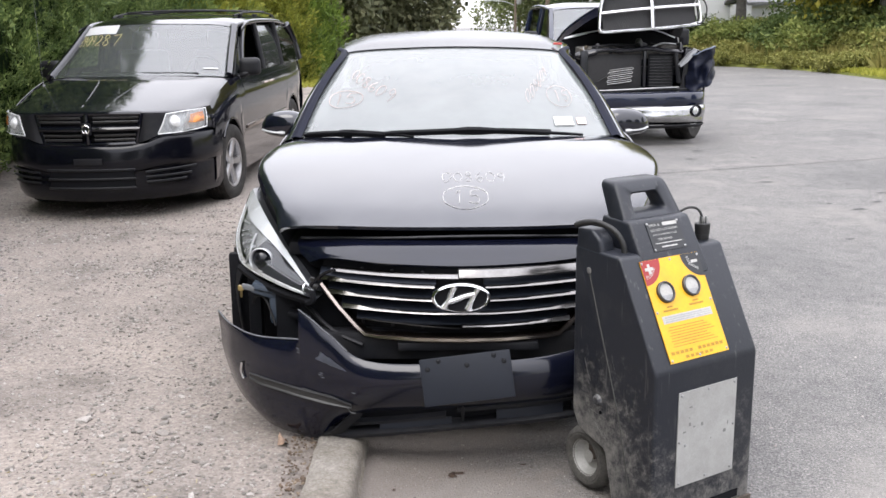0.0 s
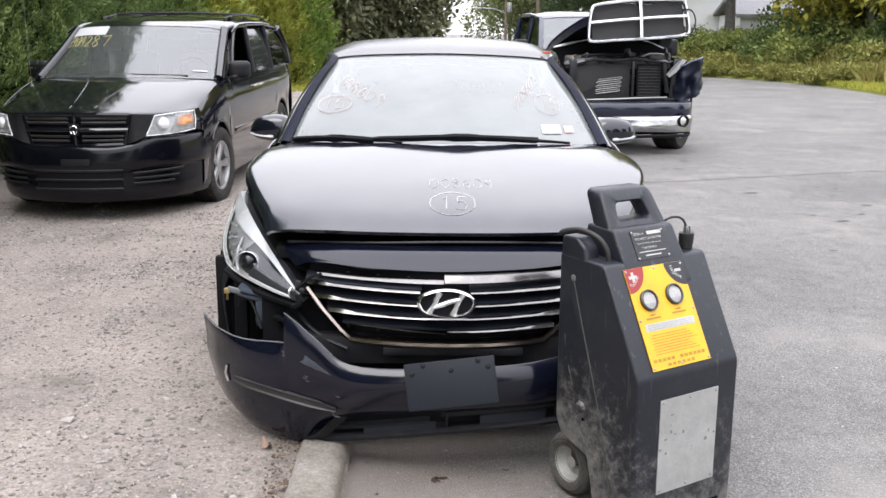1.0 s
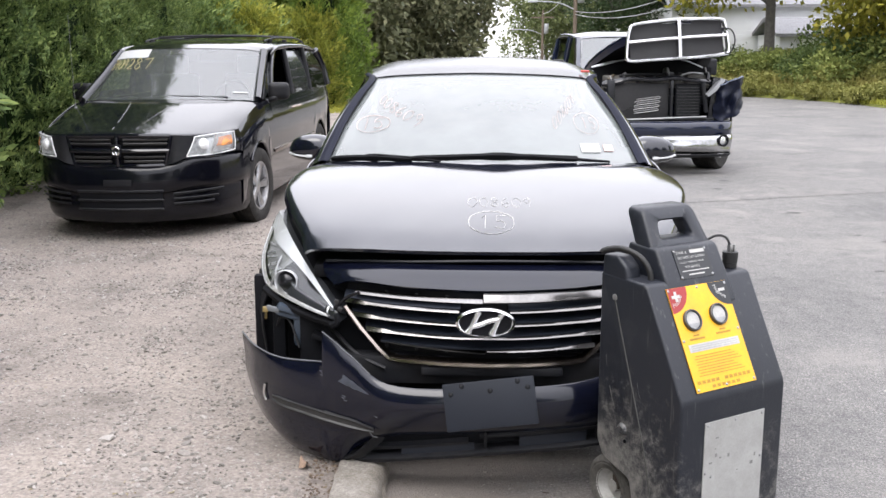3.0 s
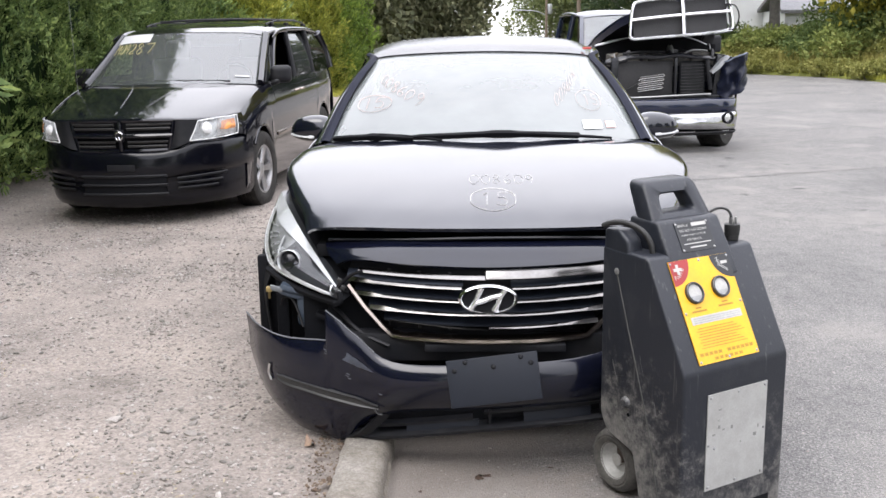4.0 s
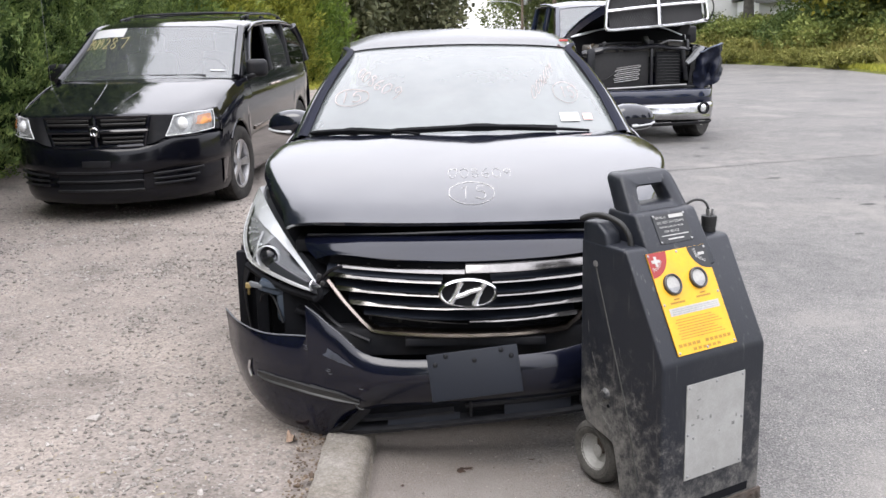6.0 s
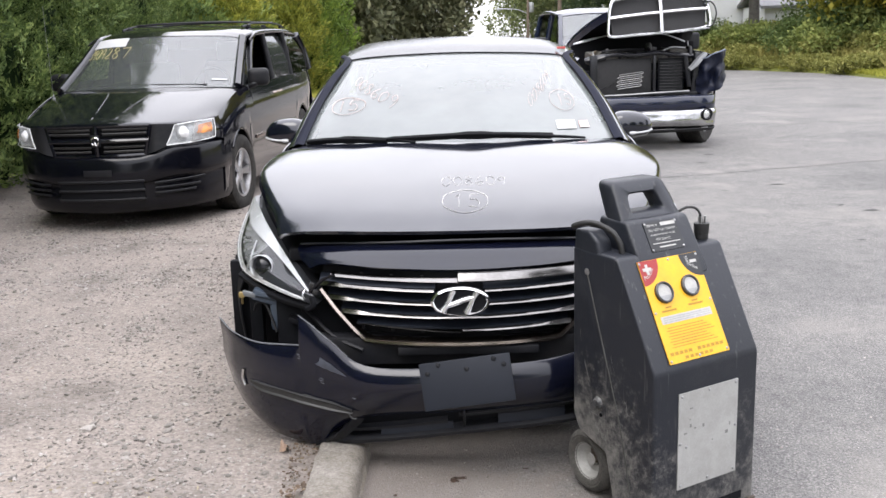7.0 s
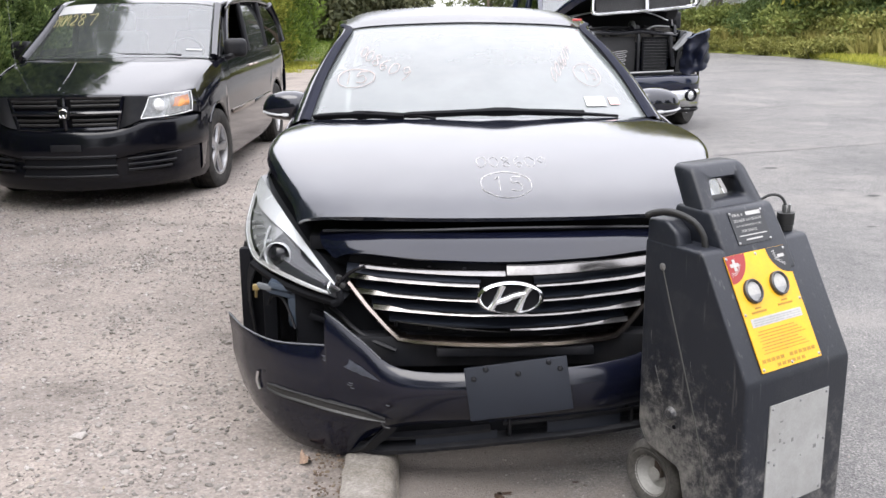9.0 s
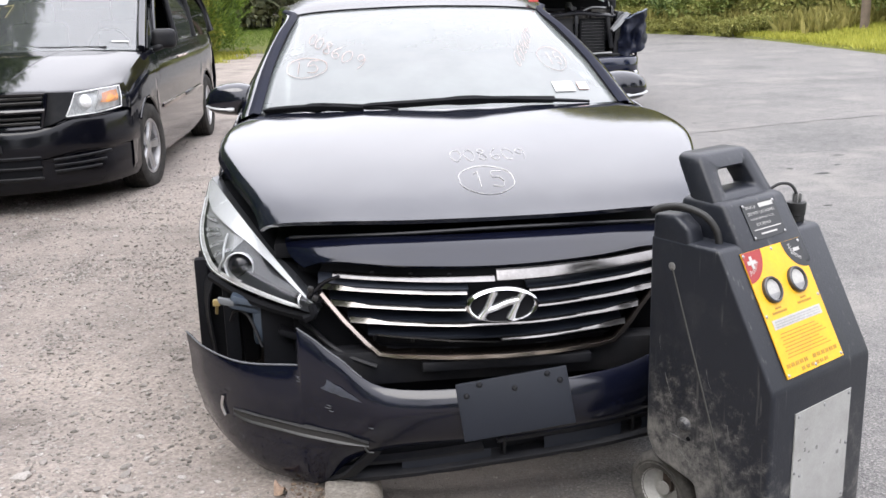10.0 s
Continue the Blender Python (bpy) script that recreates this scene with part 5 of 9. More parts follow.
def column_at(x):
    """The column (with its fraction) of the bumper skin at a plan position x."""
    i = max(j for j in range(len(BX) - 1) if BX[j] <= x + 1e-9)
    return i + (x - BX[i]) / (BX[i + 1] - BX[i])


def skin(x, z, out=0.004):
    """The bumper skin at plan position x and height z, clear of the torn step."""
    k = column_at(x)
    i = min(int(k), len(BX) - 2)
    top, low = (BTOP[i] if i != 3 else 0.45) , BLOW[i] + (BLOW[i + 1] - BLOW[i]) * (k - i)
    top = table([(-0.945, 0.485), (-0.64, 0.462), (-0.47, 0.497), (-0.33, 0.412)], x)
    p = bumper_spot(k, min(1, max(0, (top - z) / (top - low))), out)
    return Vector((p.x, p.y, z))


# scratches, and a pale bluish smear below the tear
SCRATCH = paint("scratch_grey", (0.06, 0.063, 0.07), 0.6, vary=0.4, scale=60)
for x, z, n, wide in ((-0.592, 0.440, 3, 0.018), (-0.520, 0.362, 2, 0.022), (-0.508, 0.346, 1, 0.016), (-0.40, 0.30, 1, 0.02)):
    for j in range(n):
        bm = bmesh.new()
        dx, dz = rng.uniform(-0.006, 0.006), -0.007 * j
        tube(bm, [skin(x + dx, z + dz, 0.003), skin(x + dx + wide * 0.5, z + dz - 0.003, 0.003), skin(x + dx + wide * rng.uniform(0.6, 1.1), z + dz + rng.uniform(-0.003, 0.002), 0.003)], [0.0006, 0.0018, 0.0006], 5, 3)
        part("scratch", bm, SCRATCH, bumper)
bm = bmesh.new()
smear = []
for u in [j / 18 for j in range(19)]:
    w = 0.021 * math.sin(math.pi * min(1, 0.12 + u * 0.9)) ** 0.7 * (1 - 0.55 * u) * (1 + 0.25 * noise.noise((u * 9, 3, 1)))
    x, z = -0.560 + 0.15 * u, 0.440 - 0.052 * u - 0.012 * u * u
    smear.append([skin(x, z + w, 0.003), skin(x, z, 0.0035), skin(x, z - w, 0.003)])
sheet(bm, smear)
part("pale_smear", bm, paint("pale_smear_paint", (0.045, 0.050, 0.064), 0.35, vary=0.5, scale=25, fine=200), bumper, "pale bluish smear", 60)

# fog lamp pocket: dark recess and trim strip
bm = bmesh.new()
tops = [skin(-0.828 + 0.430 * u, 0.315 - 0.038 * u - 0.017 * u * u) for u in [j / 14 for j in range(15)]]
lows = [skin(-0.815 + 0.38 * u, 0.245 - 0.012 * u - 0.020 * math.sin(math.pi * u)) for u in [j / 14 for j in range(15)]]
sheet(bm, [tops, [a.lerp(b, 0.5) + Vector((0.0, 0.006, 0)) for a, b in zip(tops, lows)], lows])
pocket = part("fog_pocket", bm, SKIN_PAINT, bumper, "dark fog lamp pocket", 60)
bm = bmesh.new()
band_rows = []
for k, p in enumerate(tops[1:]):
    half = 0.015 * min(1, 0.35 + (13 - k) / 4, 0.6 + k / 3)
    band_rows.append([p + Vector((0, dy, -0.014 + half * f)) for dy, f in ((0.010, 1.25), (-0.003, 1.1), (-0.009, 0.95), (-0.007, 0.7), (-0.003, 0.5), (-0.003, -0.5), (-0.007, -0.7), (-0.009, -0.95), (-0.003, -1.1), (0.010, -1.25))])
sheet(bm, band_rows)
part("trim_strip", bm, FOG_TRIM, pocket, "dull grey trim strip with raised edges", 30)
bm = bmesh.new()
tube(bm, [tops[-1] + Vector((-0.012, -0.006, -0.018)), tops[-1] + Vector((-0.004, -0.008, -0.034)), tops[-1] + Vector((0.014, -0.006, -0.040))], 0.003, 6, 8)
part("small_hook", bm, FOG_TRIM, pocket)
bm = bmesh.new()
tube(bm, [tops[0] + Vector((0.0, -0.004, 0.024)), tops[0] + Vector((-0.006, -0.002, -0.010)), tops[0] + Vector((0.002, -0.004, -0.040))], 0.005, 8, 12)
part("bright_hook", bm, CHROME, pocket)

# lower intake with slats, and the hanging lip
def lip_mid(x):
    return Vector((x, table([(-0.56, 0.13), (-0.3, 0.03), (0, -0.005), (0.3, 0.02), (0.5, 0.07), (0.66, 0.15)], x), table([(-0.56, 0.072), (-0.3, 0.125), (0, 0.166), (0.3, 0.185), (0.66, 0.205)], x)))


rows = []
for x in span(-0.54, 0.66, 0.04):
    p = lip_mid(x)
    rag = 0.004 * noise.noise((x * 30, 0, 1))
    rows.append([p + Vector((0, 0.10, 0.012)), p + Vector((0, 0.0, 0.012)), p + Vector((0, -0.012, 0.006)), p + Vector((0, -0.010, -0.006 + rag)), p + Vector((0, 0.0, -0.010 + rag)), p + Vector((0, 0.10, -0.006))])
bm = bmesh.new()
sheet(bm, rows, close_v=True, cap=True)
part("bumper_lip", bm, BLACK_PLASTIC, bumper, "ragged black plastic lower lip", 40)
# dark sheet behind the lip, holding the intake's shade in its colour
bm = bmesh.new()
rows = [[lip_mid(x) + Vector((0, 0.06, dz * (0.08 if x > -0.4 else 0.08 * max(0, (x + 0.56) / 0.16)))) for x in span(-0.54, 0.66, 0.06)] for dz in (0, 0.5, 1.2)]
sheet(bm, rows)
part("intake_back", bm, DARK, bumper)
for f, x0, x1 in ((0.42, -0.42, -0.06), (0.62, -0.02, 0.62)):
    rows = []
    for x in span(x0, x1, 0.05):
        p = lip_mid(x) + Vector((0, 0.012, 0.09 * f))
        rows.append([p + Vector((0, 0.04, 0.006)), p + Vector((0, 0, 0.005)), p + Vector((0, 0, -0.005)), p + Vector((0, 0.04, -0.006))])
    bm = bmesh.new()
    sheet(bm, rows, close_v=True, cap=True)
    part("intake_slat", bm, BLACK_PLASTIC, bumper, "", 30)
for x0, x1, f0, f1 in ((0.12, 0.36, 0.10, 0.52), (0.43, 0.60, 0.10, 0.50), (0.43, 0.60, 0.72, 1.10), (-0.30, -0.04, 0.12, 0.40)):
    bm = bmesh.new()
    sheet(bm, [[lip_mid(x) + Vector((0, 0.010 + 0.01 * f, 0.09 * f)) for x in span(x0, x1, 0.04)] for f in (f0, f1)])
    part("intake_panel", bm, PLATE_PLASTIC, bumper, "", 40, 0.004)
for x in (0.0, 0.40):
    bm = bmesh.new()
    block(bm, (0.010, 0.03, 0.085), tuple(lip_mid(x) + Vector((0, 0.025, 0.045))), 0.003)
    part("intake_rib", bm, BLACK_PLASTIC, bumper)
bm = bmesh.new()
rows = [[lip_mid(-0.555) + Vector((0, -0.005, 0.0)), Vector((-0.47, 0.05, 0.135)), Vector((-0.405, 0.035, 0.200)), Vector((-0.40, 0.035, 0.212))], [lip_mid(-0.52) + Vector((0, 0.0, 0.008)), Vector((-0.44, 0.06, 0.125)), Vector((-0.37, 0.045, 0.19)), Vector((-0.36, 0.04, 0.206))]]
sheet(bm, rows)
part("intake_edge", bm, BLACK_PLASTIC, bumper, "", 40, 0.01)

# Unseen plate added below the nose to darken the ground there.
bm = bmesh.new()
block(bm, (1.30, 1.15, 0.015), (0, 0.74, 0.205), 0.004, (-3, 0, 0))
part("undertray_shade", bm, DARK, sedan, "unseen dark plate added to shade the ground")

# number plate holder, empty
m = Matrix.Translation((0.012, -0.108, 0.388)) @ Euler((radians(-13), radians(-8.0), radians(-3))).to_matrix().to_4x4()
bm = bmesh.new()
block(bm, (0.312, 0.012, 0.162), (0, 0, 0), 0.004)
bmesh.ops.transform(bm, matrix=m, verts=bm.verts)
holder = part("plate_holder", bm, PLATE_PLASTIC, sedan, "empty dark number plate holder")
for x, z in ((-0.130, 0.045), (-0.09, 0.070), (0.005, 0.045), (0.10, 0.068), (0.132, 0.045)):
    bm = bmesh.new()
    ring_solid(bm, [(0.0, 0.006), (0.006, 0.005), (0.0085, 0.0)], 12, m @ Matrix.Translation((x, -0.006, z)) @ pose(0, 0, 0, 0, 0, -90))
    part("screw", bm, BLACK_PLASTIC, holder)

# broken corner: crash beam, washer bottle, bracket, liner
bm = bmesh.new()
block(bm, (1.10, 0.08, 0.11), (0, 0.15, 0.43), 0.02)
block(bm, (0.5, 0.03, 0.03), (0.02, 0.07, 0.445), 0.006)
part("crash_beam", bm, BLACK_PLASTIC, sedan)
bm = bmesh.new()
block(bm, (1.2, 0.02, 0.40), (0, 0.26, 0.42), 0.004)
part("radiator", bm, DARK, sedan)
bm = bmesh.new()
block(bm, (0.075, 0.09, 0.12), (-0.690, 0.335, 0.515), 0.02)
block(bm, (0.12, 0.06, 0.045), (-0.735, 0.32, 0.585), 0.015, (0, 18, 0))
part("washer_bottle", bm, paint("blue_grey_bottle", (0.034, 0.046, 0.064), 0.35, vary=0.25, scale=20), sedan, "exposed blue-grey washer bottle")
bm = bmesh.new()
block(bm, (0.13, 0.02, 0.02), (-0.765, 0.30, 0.592), 0.006, (0, 14, 0))
part("bracket", bm, paint("dusty_bracket", (0.09, 0.095, 0.10), 0.5), sedan)
bm = bmesh.new()
block(bm, (0.022, 0.02, 0.02), (-0.83, 0.30, 0.60), 0.004)
tube(bm, [(-0.83, 0.30, 0.59), (-0.835, 0.32, 0.56)], 0.005, 6)
part("connector", bm, paint("tan_connector", (0.18, 0.13, 0.045), 0.5), sedan, "small tan electrical connector")
for nm, size, at, turn in (("corner_structure", (0.05, 0.06, 0.30), (-0.80, 0.42, 0.48), 0), ("lamp_carrier", (0.30, 0.04, 0.30), (-0.55, 0.30, 0.48), 0), ("bumper_bracket", (0.10, 0.05, 0.02), (-0.60, 0.26, 0.50), 20), ("inner_liner", (0.19, 0.04, 0.36), (-0.828, 0.54, 0.50), 0)):
    bm = bmesh.new()
    block(bm, size, at, min(size) * 0.25, (0, turn, 0))
    part(nm, bm, DARK, sedan)
bm = bmesh.new()
rows = [[(-0.915, 0.60, 0.69), (-0.93, 0.60, 0.58), (-0.93, 0.60, 0.46), (-0.92, 0.61, 0.34)], [(-0.84, 0.46, 0.66), (-0.88, 0.47, 0.56), (-0.88, 0.48, 0.46), (-0.87, 0.5, 0.34)]]
sheet(bm, [catmull(r, 8) for r in rows])
part("wheel_liner", bm, BLACK_PLASTIC, sedan, "", 60, 0.006)
bm = bmesh.new()
tube(bm, [(-0.54, 0.135, 0.63), (-0.535, 0.13, 0.60), (-0.56, 0.14, 0.585)], 0.012, 6, 8)
tube(bm, [(-0.86, 0.44, 0.645), (-0.76, 0.33, 0.612), (-0.66, 0.25, 0.590), (-0.55, 0.17, 0.580)], 0.014, 6, 16)
part("lamp_bracket", bm, DARK, sedan)
bm = bmesh.new()
tube(bm, [(-0.62, 0.30, 0.56), (-0.55, 0.22, 0.53), (-0.50, 0.16, 0.50), (-0.44, 0.12, 0.47), (-0.36, 0.1, 0.44)], 0.008, 6, 16)
tube(bm, [(-0.80, 0.36, 0.52), (-0.78, 0.33, 0.56), (-0.74, 0.31, 0.55), (-0.70, 0.27, 0.46)], 0.005, 6, 16)
part("loose_wire", bm, BLACK_PLASTIC, sedan)

# chalk figures on hood and windscreen, stickers
def on_screen(a, b):
    """A spot on the windscreen's skin, a across and b up from its foot."""
    k = min(max(b / 0.42, 0), 0.999) * 3
    i = int(k)
    r0, r1 = catmull(screen_rows[i], 41), catmull(screen_rows[i + 1], 41)
    half = (r0[40].x * (1 - k + i) + r1[40].x * (k - i))
    j = min(max((a / half + 1) / 2 * 40, 0), 39.99)
    p0, p1 = r0[int(j)].lerp(r0[int(j) + 1], j % 1), r1[int(j)].lerp(r1[int(j) + 1], j % 1)
    return p0.lerp(p1, k - i) + Vector((0, -0.003, 0.005))


part("marker_figure", scrawl("15", 0.075, lambda a, b: hood_spot(-0.035 + a, 0.36 + b * 1.7), 0.0011, (0.055, 0.036, 0.088, 0.062)), CHALK, sedan)
part("marker_figure", scrawl("008609", 0.055, lambda a, b: hood_spot(-0.07 + a * 0.95, 0.58 + b * 1.9), 0.0008), CHALK, sedan)
part("marker_figure", scrawl("15", 0.075, lambda a, b: on_screen(-0.505 + a * 1.25, 0.112 + b * 0.62), 0.0018, (0.054, 0.036, 0.092, 0.056)), PINK_CHALK, sedan)
part("marker_figure", scrawl("008609", 0.072, lambda a, b: on_screen(-0.435 + a * 0.66 + b * 0.35, 0.235 + b * 0.62 - a * 0.34), 0.0015), PINK_CHALK, sedan)
part("marker_figure", scrawl("008609", 0.065, lambda a, b: on_screen(0.225 + a * 0.42, 0.105 + b * 0.8 + a * 0.42), 0.0011), PINK_CHALK, sedan)
part("marker_figure", scrawl("15", 0.06, lambda a, b: on_screen(0.355 + a, 0.118 + b * 0.8), 0.0011, (0.04, 0.03, 0.075, 0.055)), PINK_CHALK, sedan)
for x0, x1, b0, b1, mat, lab in ((0.325, 0.430, 0.034, 0.064, WHITE_PAPER, "white paper sticker"), (0.455, 0.520, 0.038, 0.060, paint("faded_pink_sticker", (0.62, 0.42, 0.40), 0.7), "faded pink sticker")):
    bm = bmesh.new()
    sheet(bm, [[on_screen(x0 + (x1 - x0) * i / 4, b) for i in range(5)] for b in (b0, (b0 + b1) / 2, b1)])
    part("sticker", bm, mat, sedan, lab, 180, 0.001)
bm = bmesh.new()
block(bm, (0.05, 0.03, 0.012), (0.62, 2.62, 1.452), 0.004)
part("roof_tag", bm, paint("red_tag", (0.45, 0.06, 0.05), 0.6), sedan, "small red tag")

# ---- the wheeled battery charger ----
CHARGER_AT = pose(0.56, -0.467, 0.0, 0, 0, 31)
charger = thing("battery_charger", "scuffed black plastic battery charger on wheels with yellow control panel", "battery charger", CHARGER_AT)


def scuffed(name):
    """Matt black moulding with pale scuffs, streaks and road dust."""
    m, n, l, b = base_mat(name)
    big, fine = noise_node(n, l, 5, 8, 0.7), noise_node(n, l, 180, 3)
    tc = n.new("ShaderNodeTexCoord")
    mp = n.new("ShaderNodeMapping")
    mp.inputs["Scale"].default_value, mp.inputs["Rotation"].default_value = (60, 60, 4), (0.3, 0.2, 0.5)
    l.new(tc.outputs["Object"], mp.inputs["Vector"])
    streak = n.new("ShaderNodeTexNoise")
    streak.inputs["Scale"].default_value, streak.inputs["Detail"].default_value = 1.0, 4
    l.new(mp.outputs[0], streak.inputs["Vector"])
    mask = ramp(n, [(0.56, (0, 0, 0)), (0.68, (0.05, 0.05, 0.05)), (0.80, (0.32, 0.32, 0.32))])
    l.new(big.outputs["Fac"], mask.inputs["Fac"])
    lines = ramp(n, [(0.62, (0, 0, 0)), (0.72, (0.45, 0.45, 0.45))])
    l.new(streak.outputs["Fac"], lines.inputs["Fac"])
    both_masks = n.new("ShaderNodeMath")
    both_masks.operation = "MAXIMUM"
    gate = n.new("ShaderNodeMath")
    gate.operation = "MULTIPLY"
    l.new(lines.outputs[0], gate.inputs[0])
    l.new(big.outputs["Fac"], gate.inputs[1])
    l.new(mask.outputs[0], both_masks.inputs[0])
    l.new(gate.outputs[0], both_masks.inputs[1])
    # dried mud flung up round the wheels, thinning out over the hull
    xyz = n.new("ShaderNodeVectorMath")
    xyz.operation = "MULTIPLY"
    xyz.inputs[1].default_value = (0, 1, 1)
    l.new(tc.outputs["Object"], xyz.inputs[0])
    away = n.new("ShaderNodeVectorMath")
    away.operation = "DISTANCE"
    away.inputs[1].default_value = (0, 0.30, 0.15)
    l.new(xyz.outputs[0], away.inputs[0])
    low = n.new("ShaderNodeMapRange")
    low.inputs["From Min"].default_value, low.inputs["From Max"].default_value, low.inputs["To Min"].default_value, low.inputs["To Max"].default_value = 0.08, 0.50, 0.27, -0.06
    l.new(away.outputs["Value"], low.inputs["Value"])
    # road dust along the foot of the hull
    part_z = n.new("ShaderNodeSeparateXYZ")
    l.new(tc.outputs["Object"], part_z.inputs[0])
    foot_dust = n.new("ShaderNodeMapRange")
    foot_dust.inputs["From Min"].default_value, foot_dust.inputs["From Max"].default_value, foot_dust.inputs["To Min"].default_value, foot_dust.inputs["To Max"].default_value = 0.02, 0.34, 0.24, -0.05
    l.new(part_z.outputs["Z"], foot_dust.inputs["Value"])
    most = n.new("ShaderNodeMath")
    most.operation = "MAXIMUM"
    l.new(low.outputs[0], most.inputs[0])
    l.new(foot_dust.outputs[0], most.inputs[1])
    low = most
    splash = noise_node(n, l, 22, 12, 0.8)
    summed = n.new("ShaderNodeMath")
    l.new(splash.outputs["Fac"], summed.inputs[0])
    l.new(low.outputs[0], summed.inputs[1])
    mud = ramp(n, [(0.55, (0, 0, 0)), (0.64, (0.20, 0.20, 0.20)), (0.70, (0.50, 0.50, 0.50)), (0.82, (0.95, 0.95, 0.95))])
    l.new(summed.outputs[0], mud.inputs["Fac"])
    with_mud = n.new("ShaderNodeMath")
    with_mud.operation = "MAXIMUM"
    l.new(both_masks.outputs[0], with_mud.inputs[0])
    l.new(mud.outputs[0], with_mud.inputs[1])
    both_masks = with_mud
    mx = n.new("ShaderNodeMix")
    mx.data_type = "RGBA"
    mx.inputs["A"].default_value = (0.0108, 0.0126, 0.0178, 1)
    mx.inputs["B"].default_value = (0.185, 0.178, 0.166, 1)
    l.new(both_masks.outputs[0], mx.inputs["Factor"])
    l.new(mx.outputs["Result"], b.inputs["Base Color"])
    b.inputs["Roughness"].default_value = 0.42
    b.inputs["Specular IOR Level"].default_value = 0.4
    bp = n.new("ShaderNodeBump")
    bp.inputs["Strength"].default_value, bp.inputs["Distance"].default_value = 0.12, 0.004
    l.new(fine.outputs["Fac"], bp.inputs["Height"])
    l.new(bp.outputs[0], b.inputs["Normal"])
    return m


HULL = scuffed("scuffed_black_moulding")


def moulded(profile, u0, u1, bevel=0.016, taper=0.0, rim=0.0):
    """A rounded moulding with a side profile of (v, z) pairs from u0 to u1."""
    bm = bmesh.new()
    prism(bm, profile, "x", u0, u1)
    bmesh.ops.recalc_face_normals(bm, faces=bm.faces)
    if rim:
        across = [e for e in bm.edges if abs(e.verts[0].co.x - e.verts[1].co.x) > 1e-4]
        bmesh.ops.bevel(bm, geom=across, offset=bevel, segments=3, affect="EDGES", profile=0.5)
        edge = [e for e in bm.edges if all(min(abs(v.co.x - u0), abs(v.co.x - u1)) < 1e-5 for v in e.verts) and abs(e.verts[0].co.x - e.verts[1].co.x) < 1e-5]
        bmesh.ops.bevel(bm, geom=edge, offset=rim, segments=4, affect="EDGES", profile=0.5, clamp_overlap=True)
    else:
        bmesh.ops.bevel(bm, geom=bm.edges[:], offset=bevel, segments=3, affect="EDGES", profile=0.5)
    if taper:
        zs = [z for _, z in profile]
        mid = (u0 + u1) / 2
        for v in bm.verts:
            v.co.x = mid + (v.co.x - mid) * (1 - taper * (v.co.z - min(zs)) / (max(zs) - min(zs)))
    return bm


part("hull", moulded([(-0.024, 0.012), (-0.024, 0.538), (0.148, 0.862), (0.36, 0.868), (0.362, 0.30), (0.33, 0.245), (0.20, 0.215), (0.15, 0.012)], -0.045, 0.392, 0.012, 0.0, 0.024), HULL, charger, "black hull, scuffed grey near the ground")
part("neck", moulded([(0.10, 0.78), (0.147, 0.866), (0.200, 0.956), (0.33, 0.962), (0.352, 0.80)], 0.030, 0.300, 0.014, 0.05), HULL, charger)
part("horn", moulded([(0.22, 0.80), (0.245, 0.90), (0.285, 0.928), (0.355, 0.925), (0.36, 0.80)], -0.043, 0.018, 0.012), HULL, charger)
# grab handle: two posts and a bar round an open hole
def handle_loop(wide0, wide1, z0, z1, depth, round_r):
    """A rounded trapezium in the leaning plane of the handle, at a depth."""
    mid = 0.164
    pts = []
    corners = [(-wide0, z0), (wide0, z0), (wide1, z1), (-wide1, z1)]
    for i, (a, z) in enumerate(corners):
        (pa, pz), (na, nz) = corners[i - 1], corners[(i + 1) % 4]
        p, q, r = Vector((a, z)), Vector((pa, pz)), Vector((na, nz))
        d0, d1 = (q - p).normalized(), (r - p).normalized()
        for k in range(5):
            f = k / 4
            c = p + d0 * round_r * (1 - f) ** 2 + d1 * round_r * f * f
            pts.append(Vector((mid + c.x, 0.215 + 0.62 * (c.y - 0.93) + depth, c.y)))
    return pts


bm = bmesh.new()
loops = [handle_loop(0.070, 0.056, 0.972, 1.026, 0.004, 0.016), handle_loop(0.076, 0.062, 0.966, 1.032, -0.004, 0.018), handle_loop(0.126, 0.100, 0.905, 1.062, -0.004, 0.022), handle_loop(0.131, 0.106, 0.900, 1.068, 0.006, 0.026),
         handle_loop(0.131, 0.106, 0.900, 1.068, 0.062, 0.026), handle_loop(0.126, 0.100, 0.905, 1.062, 0.074, 0.022), handle_loop(0.076, 0.062, 0.966, 1.032, 0.074, 0.018), handle_loop(0.070, 0.056, 0.972, 1.026, 0.066, 0.016)]
sheet(bm, loops, close_u=True, close_v=True)
part("handle", bm, HULL, charger, "moulded carrying handle with open hole", 60)

SLOPE0, SLOPE1 = Vector((0, -0.0255, 0.538)), Vector((0, 0.1485, 0.8635))
SLOPE_D = (SLOPE1 - SLOPE0).normalized()
SLOPE_N = Vector((0, -SLOPE_D.z, SLOPE_D.y))


def on_slope(u, s, out=0.0):
    """A spot on the sloping front, s metres up it."""
    return Vector((u, 0, 0)) + SLOPE0 + SLOPE_D * s + SLOPE_N * (out + 0.001)


